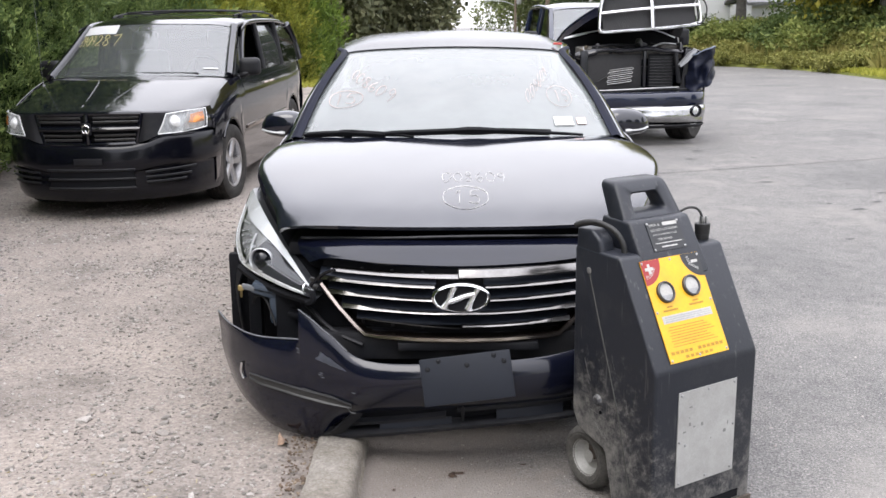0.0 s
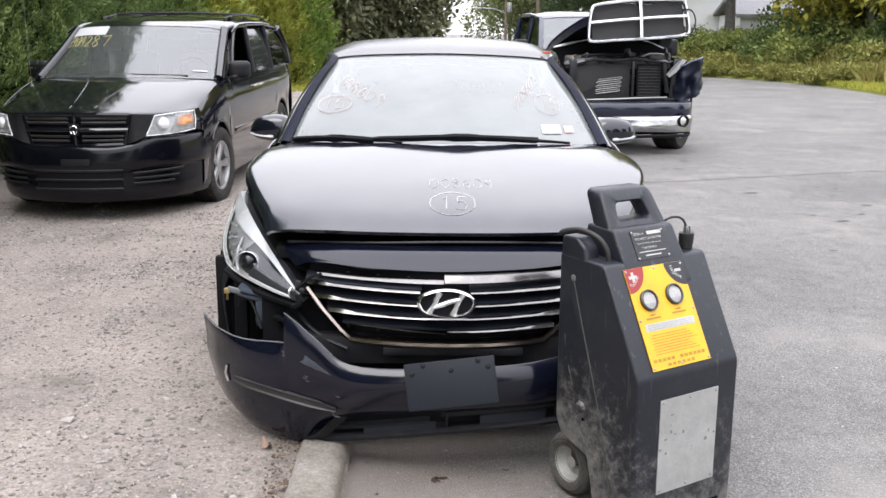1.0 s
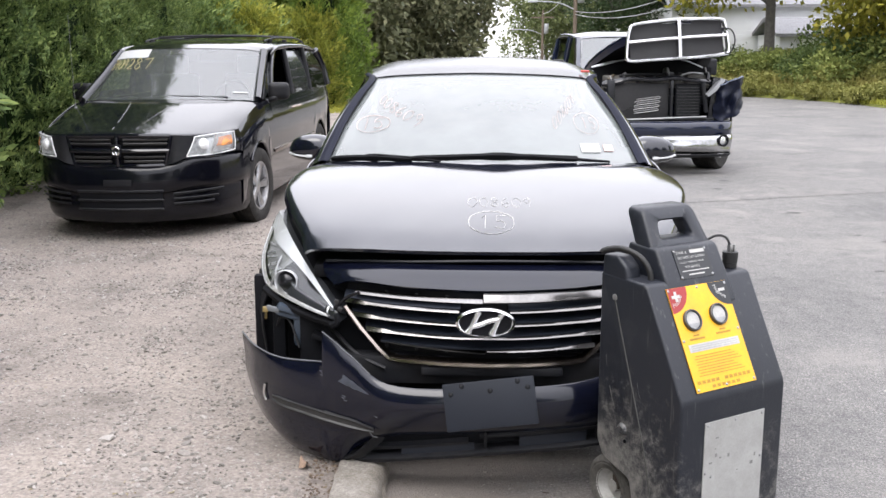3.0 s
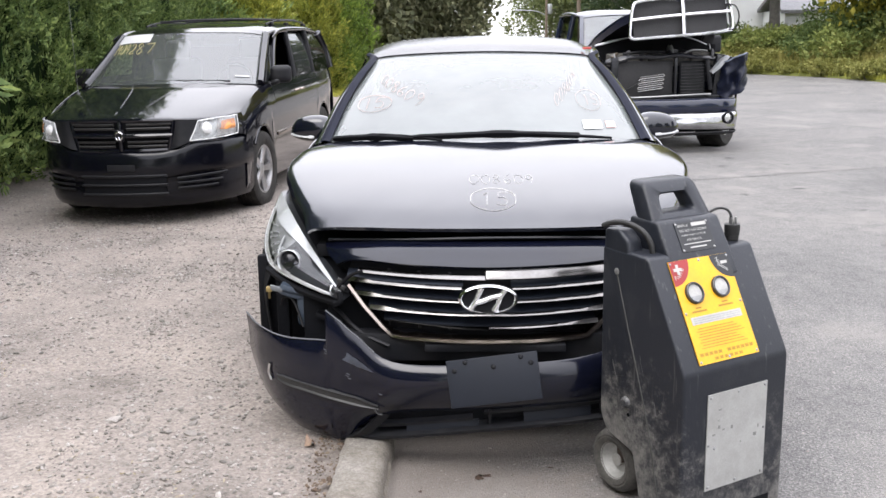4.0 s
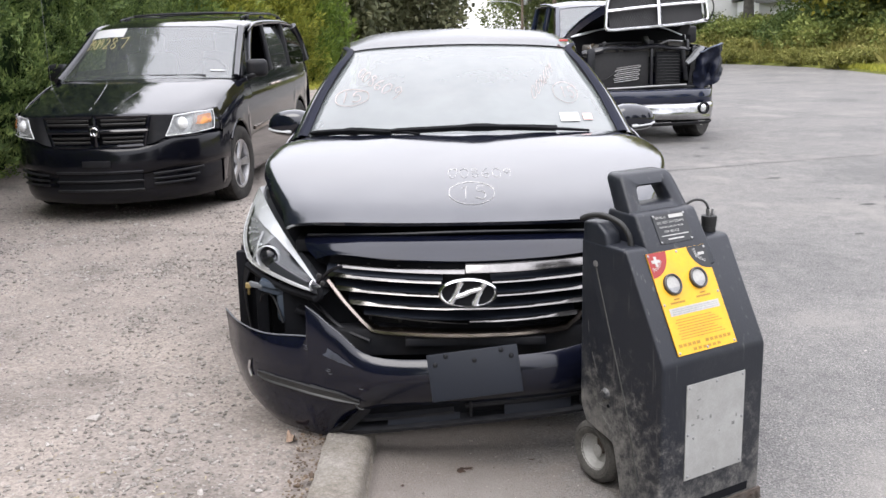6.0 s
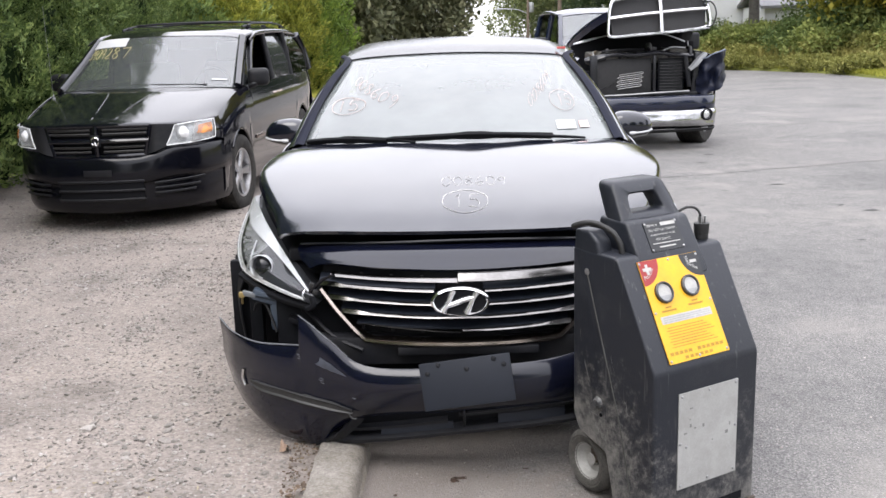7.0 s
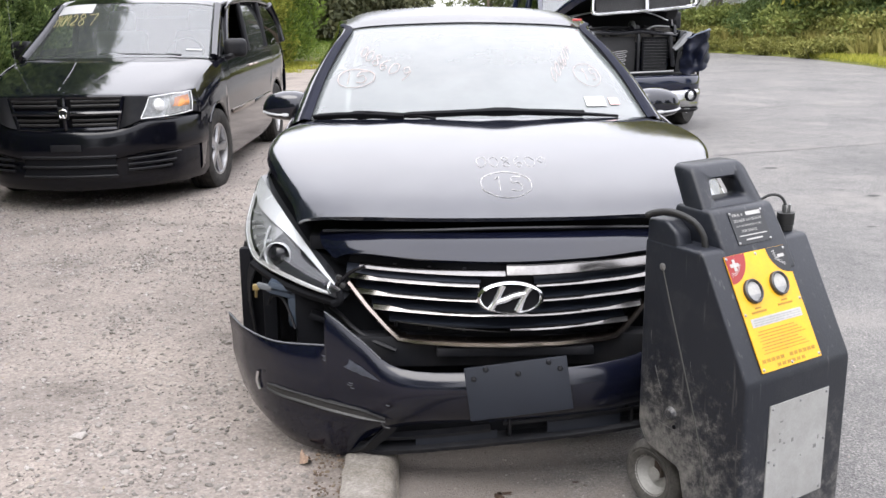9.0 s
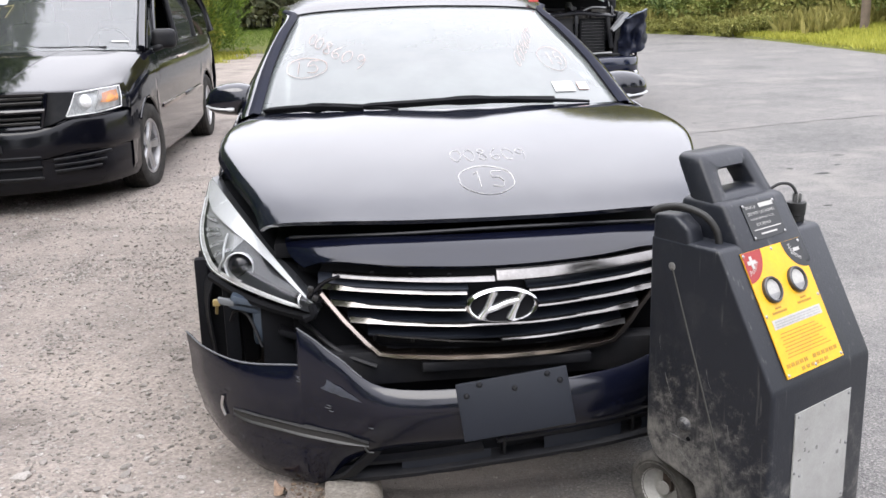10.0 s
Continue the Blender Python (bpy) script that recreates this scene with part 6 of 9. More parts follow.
def slab(fn, u0, u1, s0, s1, out, thick):
    bm = bmesh.new()
    a = [fn(u0, s0, out), fn(u1, s0, out), fn(u1, s1, out), fn(u0, s1, out)]
    b = [fn(u0, s0, out + thick), fn(u1, s0, out + thick), fn(u1, s1, out + thick), fn(u0, s1, out + thick)]
    va, vb = [bm.verts.new(p) for p in a], [bm.verts.new(p) for p in b]
    bm.faces.new(list(reversed(va)))
    bm.faces.new(vb)
    for i in range(4):
        bm.faces.new((va[i], va[(i + 1) % 4], vb[(i + 1) % 4], vb[i]))
    return bm


YELLOW = paint("yellow_panel", (0.63, 0.335, 0.008), 0.4, vary=0.12, scale=12, bump=0.0, dust=(0.3, 0.2, 0.06), dust_amount=0.25)
RED = paint("red_panel", (0.24, 0.018, 0.018), 0.4, vary=0.1, bump=0.0)
PANEL_BLACK = paint("panel_black", (0.012, 0.013, 0.015), 0.4, bump=0.0)
INK = paint("faded_ink", (0.30, 0.17, 0.02), 0.7, bump=0.0)
WHITE = paint("white_print", (0.36, 0.355, 0.34), 0.6, bump=0.0)
METAL_PLATE = paint("scratched_aluminium", (0.35, 0.35, 0.34), 0.45, metal=0.2, vary=0.15, scale=9, fine=140, bump=0.06, dust=(0.25, 0.245, 0.23), dust_amount=0.6)
RUST = paint("rusty_steel", (0.05, 0.036, 0.028), 0.75, metal=0.3, vary=0.6, scale=25, bump=0.2, dust=(0.12, 0.108, 0.096), dust_amount=0.6)

PU0, PU1, PS0, PS1 = 0.022, 0.268, 0.022, 0.345
panel = part("control_panel", slab(on_slope, PU0, PU1, PS0, PS1, 0.0, 0.003), YELLOW, charger, "yellow control panel with two gauges", 0)


def fan(cu, cs, r, a0, a1, material, name, label=""):
    bm = bmesh.new()
    c = bm.verts.new(on_slope(cu, cs, 0.0036))
    ring_v = [bm.verts.new(on_slope(cu + r * math.cos(a0 + (a1 - a0) * k / 14), cs + r * math.sin(a0 + (a1 - a0) * k / 14), 0.0036)) for k in range(15)]
    for p, q in zip(ring_v, ring_v[1:]):
        bm.faces.new((c, p, q))
    return part(name, bm, material, panel, label, 0)


fan(PU0 + 0.0005, PS1 - 0.0005, 0.078, -math.pi / 2, 0, RED, "positive_mark", "red corner marked positive")
fan(PU1 - 0.0005, PS1 - 0.0005, 0.078, math.pi, 1.5 * math.pi, PANEL_BLACK, "negative_mark", "black corner marked negative")
part("plus_sign", slab(on_slope, PU0 + 0.012, PU0 + 0.044, PS1 - 0.033, PS1 - 0.023, 0.0036, 0.001), WHITE, panel, "", 0)
part("plus_sign", slab(on_slope, PU0 + 0.023, PU0 + 0.033, PS1 - 0.044, PS1 - 0.012, 0.0040, 0.001), WHITE, panel, "", 0)
part("minus_sign", slab(on_slope, PU1 - 0.040, PU1 - 0.014, PS1 - 0.032, PS1 - 0.023, 0.0036, 0.001), WHITE, panel, "", 0)


def lettering(text, size, fn, u, s, material, parent, bend=None, turn=0.0):
    """Words from the built-in font, laid on a surface."""
    curve = bpy.data.curves.new("lettering", "FONT")
    curve.body, curve.size = text, size
    tmp = new("lettering", curve)
    me = bpy.data.meshes.new_from_object(tmp.evaluated_get(bpy.context.evaluated_depsgraph_get()))
    bpy.data.objects.remove(tmp)
    ct, st = math.cos(turn), math.sin(turn)
    for v in me.vertices:
        a, b = v.co.x, v.co.y
        if bend:
            r, start = bend
            ang = start + a / r * (1 if r > 0 else 1)
            pa, pb = (abs(r) + b) * math.sin(ang), (abs(r) + b) * math.cos(ang)
            if r < 0:
                pa, pb = (abs(r) - b) * math.sin(start + a / abs(r)), -(abs(r) - b) * math.cos(start + a / abs(r))
            a, b = pa, pb
        a, b = a * ct - b * st, a * st + b * ct
        v.co = fn(u + a, s + b)
    me.materials.clear()
    me.materials.append(material)
    ob = new("lettering", me)
    ob.parent = parent
    return ob


def slope_ink(u, s):
    return on_slope(u, s, 0.0042)


lettering("Positive", 0.018, slope_ink, PU0, PS1, WHITE, panel, (-0.060, 0.14))
lettering("Negative", 0.018, slope_ink, PU1, PS1, WHITE, panel, (-0.060, -1.40))
for gu, gs in ((0.085, 0.238), (0.195, 0.243)):
    base = Matrix((*[(*v, 0) for v in zip(SLOPE_N, Vector((1, 0, 0)), SLOPE_D)], (0, 0, 0, 1)))
    base.translation = on_slope(gu, gs, 0.002)
    bm = bmesh.new()
    ring_solid(bm, [(0.034, 0.0), (0.034, 0.010), (0.031, 0.013), (0.028, 0.012), (0.027, 0.006)], 28, base)
    gauge = part("gauge", bm, DARK_STEEL, panel, "round meter with black bezel")
    bm = bmesh.new()
    bm.faces.new([bm.verts.new(base @ Vector((0.006, 0.028 * math.cos(2 * math.pi * k / 28), 0.028 * math.sin(2 * math.pi * k / 28)))) for k in range(28)])
    part("dial", bm, WHITE, gauge, "", 0)
    bm = bmesh.new()
    bm.faces.new([bm.verts.new(base @ Vector((0.0072, 0.026 * math.cos(math.pi + math.pi * k / 14), -0.010 + 0.014 * math.sin(math.pi + math.pi * k / 14)))) for k in range(15)])
    part("dial_shade", bm, STEEL, gauge, "", 0)
    bm = bmesh.new()
    ring_solid(bm, [(0.0, 0.0115), (0.015, 0.0112), (0.028, 0.0095)], 28, base)
    bm.free()
    part("caption", slab(on_slope, gu - 0.012, gu + 0.012, gs - 0.049, gs - 0.044, 0.0036, 0.0006), INK, panel, "", 0)
    part("caption", slab(on_slope, gu - 0.030, gu + 0.030, gs - 0.060, gs - 0.054, 0.0036, 0.0006), INK, panel, "", 0)
part("notice", slab(on_slope, PU0 + 0.020, PU1 - 0.020, 0.142, 0.166, 0.0034, 0.0006), WHITE, panel, "white notice strip", 0)
for k in range(3):
    part("text_line", slab(on_slope, PU0 + 0.028, PU1 - 0.028, 0.146 + 0.0065 * k, 0.1478 + 0.0065 * k, 0.0042, 0.0004), STEEL, panel, "", 0)
for k in range(8):
    part("text_line", slab(on_slope, PU0 + 0.028 + 0.006 * (k % 2), PU1 - 0.03 - 0.012 * ((k * 5) % 4), 0.068 + 0.0085 * k, 0.0705 + 0.0085 * k, 0.0036, 0.0005), INK, panel, "", 0)
for k in range(12):
    u = PU0 + 0.012 + 0.0185 * k
    if k != 5:
        part("maker_bar", slab(on_slope, u, u + 0.014, 0.046, 0.056, 0.0036, 0.0005), INK, panel, "", 0)
for k in range(6):
    u = PU0 + 0.065 + 0.020 * k
    part("maker_bar", slab(on_slope, u, u + 0.014, 0.029, 0.038, 0.0036, 0.0005), INK, panel, "", 0)


def screw(parent, p, nrm, r=0.005, material=None):
    nrm = Vector(nrm).normalized()
    q = nrm.to_track_quat("X", "Z").to_matrix().to_4x4()
    q.translation = p
    bm = bmesh.new()
    ring_solid(bm, [(0.0, 0.003), (r * 0.6, 0.0028), (r, 0.001), (r, -0.001)], 12, q)
    part("screw", bm, material or STEEL, parent)


for u, s in ((PU0 + 0.008, PS0 + 0.008), (PU1 - 0.008, PS0 + 0.008), (PU0 + 0.008, 0.18), (PU1 - 0.008, 0.19), ((PU0 + PU1) / 2, PS1 - 0.008), ((PU0 + PU1) / 2, PS0 + 0.008), (PU1 - 0.006, PS1 - 0.008), (PU0 + 0.006, PS1 - 0.008)):
    screw(panel, on_slope(u, s, 0.003), SLOPE_N, 0.0045)

# black instruction plate on the neck
N0, N1 = Vector((0, 0.150, 0.869)), Vector((0, 0.199, 0.954))
ND = (N1 - N0).normalized()
NN = Vector((0, -ND.z, ND.y))


def on_neck(u, s, out=0.0):
    return Vector((u, 0, 0)) + N0 + ND * s + NN * (out + 0.0012)


def neck_ink(u, s):
    return on_neck(u, s, 0.0028)


plate = part("instruction_plate", slab(on_neck, 0.095, 0.232, -0.008, 0.088, 0.0, 0.002), PANEL_BLACK, charger, "black instruction plate with white print", 0)
lettering("SERIAL #", 0.0115, neck_ink, 0.104, 0.073, WHITE, plate)
part("number_strip", slab(on_neck, 0.162, 0.222, 0.072, 0.083, 0.0026, 0.0005), WHITE, plate, "", 0)
lettering("DO NOT LAY DOWN", 0.0115, neck_ink, 0.106, 0.056, WHITE, plate)
lettering("FOR SERVICE", 0.0105, neck_ink, 0.125, 0.026, WHITE, plate)
lettering("PLUG IN WHEN NOT IN USE", 0.0078, neck_ink, 0.110, 0.0420, WHITE, plate)
part("text_line", slab(on_neck, 0.108, 0.220, 0.0150, 0.0178, 0.0026, 0.0005), WHITE, plate, "", 0)
part("text_line", slab(on_neck, 0.130, 0.196, 0.002, 0.0062, 0.0026, 0.0005), WHITE, plate, "", 0)
for u, s in ((0.100, 0.083), (0.227, 0.083), (0.100, -0.003), (0.227, -0.003)):
    screw(plate, on_neck(u, s, 0.002), NN, 0.004)


# aluminium cover on the upright front
def on_front(u, z, out=0.0):
    return Vector((u, -0.0245 - out, z))


SCUFF_GREY = paint("scuff_grey", (0.17, 0.17, 0.165), 0.6)
cover = part("metal_cover", slab(on_front, 0.052, 0.302, 0.150, 0.462, 0.0, 0.003), METAL_PLATE, charger, "scratched bare aluminium cover plate", 0)
for u, z in ((0.064, 0.452), (0.178, 0.452), (0.291, 0.452), (0.060, 0.30), (0.294, 0.31), (0.064, 0.162), (0.178, 0.162), (0.291, 0.162), (0.085, 0.285)):
    screw(cover, on_front(u, z, 0.003), (0, -1, 0), 0.005)
for k in range(9):
    u, z = rng.uniform(0.07, 0.28), rng.uniform(0.18, 0.43)
    part("scuff", slab(on_front, u, u + 0.004 + 0.004 * (k % 3), z, z + 0.005 + 0.006 * (k % 2), 0.0032, 0.0004), SCUFF_GREY, cover, "", 0)
# flat near-black slab painted as the slot's shaded inside
part("foot_slot", slab(on_front, 0.050, 0.335, 0.045, 0.072, 0.0, 0.0015), DARK, charger, "", 0)
bm = bmesh.new()
block(bm, (0.432, 0.010, 0.040), (0.174, -0.031, 0.020), 0.002)
block(bm, (0.432, 0.05, 0.008), (0.176, -0.012, 0.006), 0.001)
foot = part("foot_angle", bm, RUST, charger, "rusty steel foot angle")
for u in (-0.03, 0.35, 0.375):
    screw(foot, Vector((u, -0.036, 0.024)), (0, -1, 0), 0.009, RUST)
# seam cord, bolt and hub boss on the side
bm = bmesh.new()
tube(bm, [(-0.0465, 0.285, 0.790), (-0.0465, 0.24, 0.66), (-0.0465, 0.19, 0.52), (-0.0465, 0.135, 0.36), (-0.0465, 0.105, 0.25), (-0.0465, 0.075, 0.12)], 0.0022, 5, 24)
part("seam", bm, paint("pale_seam", (0.05, 0.05, 0.047), 0.6), charger)
screw(charger, Vector((-0.045, 0.288, 0.795)), (-1, 0, 0), 0.011)
bm = bmesh.new()
ring_solid(bm, [(0.0, 0.012), (0.012, 0.012), (0.018, 0.007), (0.021, -0.002)], 20, Matrix.Translation((-0.045, 0.231, 0.375)) @ pose(0, 0, 0, 0, 0, 180))
part("boss", bm, HULL, charger)
bm = bmesh.new()
ring_solid(bm, [(0.0, 0.0015), (0.006, 0.001), (0.007, -0.002)], 12, Matrix.Translation((-0.046, 0.218, 0.338)) @ pose(0, 0, 0, 0, 0, 180))
part("drill_hole", bm, DARK, charger)
SCRATCHED = paint("pale_scratch", (0.10, 0.098, 0.093), 0.7, vary=0.4, scale=40)
for v0, z0, v1, z1, wide in ((0.30, 0.50, 0.27, 0.43, 0.0030), (0.17, 0.55, 0.155, 0.50, 0.0012), (0.32, 0.60, 0.315, 0.56, 0.0014), (0.10, 0.42, 0.085, 0.37, 0.0014), (0.25, 0.30, 0.19, 0.255, 0.0012), (0.28, 0.335, 0.19, 0.325, 0.0010), (0.14, 0.20, 0.11, 0.15, 0.0016)):
    bm = bmesh.new()
    tube(bm, [(-0.0455, v0, z0), (-0.0455, (v0 + v1) / 2 + 0.003, (z0 + z1) / 2), (-0.0455, v1, z1)], [wide * 0.4, wide, wide * 0.4], 5, 5, flat=0.5)
    part("scratch", bm, SCRATCHED, charger)
# wheels and axle
for s, u in ((-1, 0.034), (1, 0.325)):
    bm = bmesh.new()
    m = pose(u, 0.350, 0.116) @ Matrix.Diagonal((s, 1, 1, 1))
    ring_solid(bm, [(0.060, -0.026), (0.070, -0.035), (0.090, -0.037), (0.104, -0.028), (0.110, -0.014), (0.1105, -0.005), (0.108, -0.003), (0.108, 0.003), (0.1105, 0.005), (0.110, 0.014), (0.104, 0.028), (0.090, 0.037), (0.084, 0.0355), (0.082, 0.0375), (0.070, 0.035), (0.060, 0.026)], 40, m)
    tyre = part("wheel", bm, paint("grey_dusty_rubber", (0.040, 0.038, 0.035), 0.85, vary=0.45, scale=22, bump=0.2, dust=(0.13, 0.12, 0.105), dust_amount=0.6), charger, "small grey rubber-tyred wheel")
    bm = bmesh.new()
    ring_solid(bm, [(0.066, 0.031), (0.062, 0.028), (0.056, 0.010), (0.046, -0.004), (0.022, -0.008), (0.020, 0.012), (0.0, 0.012)], 32, m)
    part("hub", bm, paint("dirty_white_hub", (0.27, 0.265, 0.25), 0.5, vary=0.25, scale=16), tyre, "dirty white hub")
bm = bmesh.new()
tube(bm, [(0.04, 0.350, 0.116), (0.32, 0.350, 0.116)], 0.009, 10)
block(bm, (0.03, 0.03, 0.14), (0.04, 0.34, 0.18), 0.004)
block(bm, (0.03, 0.03, 0.14), (0.31, 0.34, 0.18), 0.004)
part("axle", bm, RUST, charger)
# cables and plug
CABLE = paint("black_cable_rubber", (0.008, 0.008, 0.008), 0.55, bump=0.05)
bm = bmesh.new()
tube(bm, [(0.014, 0.190, 0.858), (0.010, 0.198, 0.895), (-0.002, 0.225, 0.930), (-0.020, 0.28, 0.948), (-0.040, 0.325, 0.944), (-0.056, 0.350, 0.932)], [0.0095] * 28 + [0.009] * 6 + [0.008, 0.006], 10, 36)
part("output_cable", bm, CABLE, charger, "thick black cable looping over the back")
bm = bmesh.new()
tube(bm, [(0.285, 0.24, 0.952), (0.315, 0.225, 0.967), (0.338, 0.205, 0.962), (0.347, 0.192, 0.93), (0.345, 0.190, 0.875)], 0.0042, 8, 24)
part("mains_cable", bm, CABLE, charger)
bm = bmesh.new()
up_m = pose(0.352, 0.195, 0.864) @ pose(0, 0, 0, 0, -90, 0)
ring_solid(bm, [(0.0, 0.0), (0.021, 0.0), (0.022, 0.004), (0.022, 0.016), (0.024, 0.018), (0.024, 0.030), (0.025, 0.033), (0.025, 0.052), (0.0, 0.052)], 22, up_m)
plug = part("mains_plug", bm, CABLE, charger, "black three-pin mains plug standing on the shoulder")
for dx, dy in ((-0.009, -0.005), (0.009, -0.005), (0.0, 0.009)):
    bm = bmesh.new()
    block(bm, (0.004, 0.008, 0.024), (0.352 + dx, 0.195 + dy, 0.927), 0.001)
    part("pin", bm, STEEL, plug)

# ---- the black minivan ----
VAN_AT = pose(-2.865, 4.33, 0.060, 0, 0, -1.5) @ Matrix.Diagonal((0.945, 1, 1, 1))
van = thing("minivan", "dusty black minivan with roof rails parked beside the hedge", "minivan", VAN_AT)
V_HUB_F, V_HUB_R, V_HUB_Z = 1.10, 4.20, 0.335
V_ARCH = [(V_HUB_F, V_HUB_Z, 0.395), (V_HUB_R, V_HUB_Z, 0.395)]
V_WIDE = [(0.44, 0.885), (0.55, 0.915), (0.9, 0.945), (1.6, 0.96), (3.0, 0.965), (4.6, 0.95), (5.05, 0.91)]
V_BELT = [(0.5, 0.86), (0.8, 0.955), (1.25, 1.06), (1.7, 1.08), (3.0, 1.10), (5.05, 1.13)]
flank("fender", van, DUSTY_PAINT, 0.60, 1.62, V_WIDE, V_BELT, 0.20, V_ARCH, 0.05)
flank("front_door", van, DUSTY_PAINT, 1.62, 2.72, V_WIDE, V_BELT, 0.20, V_ARCH, 0.04)
flank("sliding_door", van, DUSTY_PAINT, 2.72, 3.75, V_WIDE, V_BELT, 0.20, V_ARCH, 0.04)
flank("rear_quarter", van, DUSTY_PAINT, 3.75, 5.06, V_WIDE, V_BELT, 0.20, V_ARCH, 0.04)
for s in (1, -1):
    for y0, y1 in ((1.66, 2.70), (2.74, 3.73)):
        bm = bmesh.new()
        block(bm, (0.016, y1 - y0, 0.035), (s * 0.955, (y0 + y1) / 2, 0.60), 0.006)
        part("side_moulding", bm, DULL_CHROME if y0 < 2 else DUSTY_PAINT, van)
    for y in (2.60, 2.84):
        bm = bmesh.new()
        tube(bm, [(s * 0.955, y - 0.09, 0.965), (s * 0.985, y - 0.04, 0.972), (s * 0.985, y + 0.04, 0.972), (s * 0.955, y + 0.09, 0.965)], 0.011, 8, 12)
        part("door_handle", bm, DULL_CHROME, van)
V_HOOD = [
    [(0, 0.085, 0.868), (0.40, 0.115, 0.866), (0.64, 0.20, 0.862), (0.79, 0.36, 0.868), (0.86, 0.56, 0.876)],
    [(0, 0.13, 0.888), (0.40, 0.16, 0.886), (0.66, 0.25, 0.880), (0.81, 0.42, 0.882), (0.875, 0.60, 0.886)],
    [(0, 0.45, 0.975), (0.40, 0.47, 0.968), (0.68, 0.52, 0.950), (0.82, 0.62, 0.925), (0.885, 0.74, 0.915)],
    [(0, 0.85, 1.070), (0.40, 0.86, 1.060), (0.68, 0.90, 1.035), (0.84, 0.94, 1.005), (0.90, 0.98, 0.985)],
    [(0, 1.08, 1.112), (0.40, 1.10, 1.105), (0.68, 1.17, 1.090), (0.84, 1.25, 1.075), (0.905, 1.30, 1.050)],
]
part("hood", loft([full(r) for r in V_HOOD], 30, 41), DUSTY_PAINT, van, "black hood reflecting hedge and sky", 180, 0.015)
for s in (1, -1):
    bm = bmesh.new()
    tube(bm, [(s * 0.10, 0.16, 0.886), (s * 0.13, 0.45, 0.972), (s * 0.20, 0.85, 1.066), (s * 0.27, 1.05, 1.101)], [0.004, 0.010, 0.010, 0.004], 8, 20, flat=1.0)
    part("hood_ridge", bm, DUSTY_PAINT, van)
V_SCREEN = [
    [(0, 1.10, 1.112), (0.45, 1.14, 1.106), (0.70, 1.22, 1.098), (0.86, 1.33, 1.085)],
    [(0, 1.52, 1.335), (0.43, 1.56, 1.328), (0.66, 1.63, 1.318), (0.80, 1.72, 1.302)],
    [(0, 1.95, 1.565), (0.41, 1.98, 1.558), (0.62, 2.03, 1.548), (0.745, 2.10, 1.530)],
]
v_screen_rows = [full(r) for r in V_SCREEN]
ob = part("windscreen", loft(v_screen_rows, 16, 29), VAN_SCREEN, van, "windscreen reflecting hedge and bright sky", 180)
ob.visible_shadow = False
V_ROOF = [
    [(0, 1.945, 1.567), (0.41, 1.975, 1.560), (0.63, 2.03, 1.550), (0.785, 2.11, 1.520)],
    [(0, 2.25, 1.628), (0.42, 2.27, 1.622), (0.65, 2.30, 1.605), (0.80, 2.33, 1.560)],
    [(0, 2.9, 1.672), (0.42, 2.9, 1.664), (0.66, 2.9, 1.645), (0.815, 2.9, 1.590)],
    [(0, 3.9, 1.680), (0.42, 3.9, 1.672), (0.66, 3.9, 1.652), (0.815, 3.9, 1.595)],
    [(0, 4.78, 1.640), (0.42, 4.77, 1.632), (0.64, 4.74, 1.612), (0.785, 4.70, 1.560)],
    [(0, 4.92, 1.590), (0.42, 4.90, 1.584), (0.62, 4.86, 1.560), (0.76, 4.80, 1.520)],
]
part("roof", loft([full(r) for r in V_ROOF], 26, 29), DUSTY_PAINT, van, "", 180, 0.02)
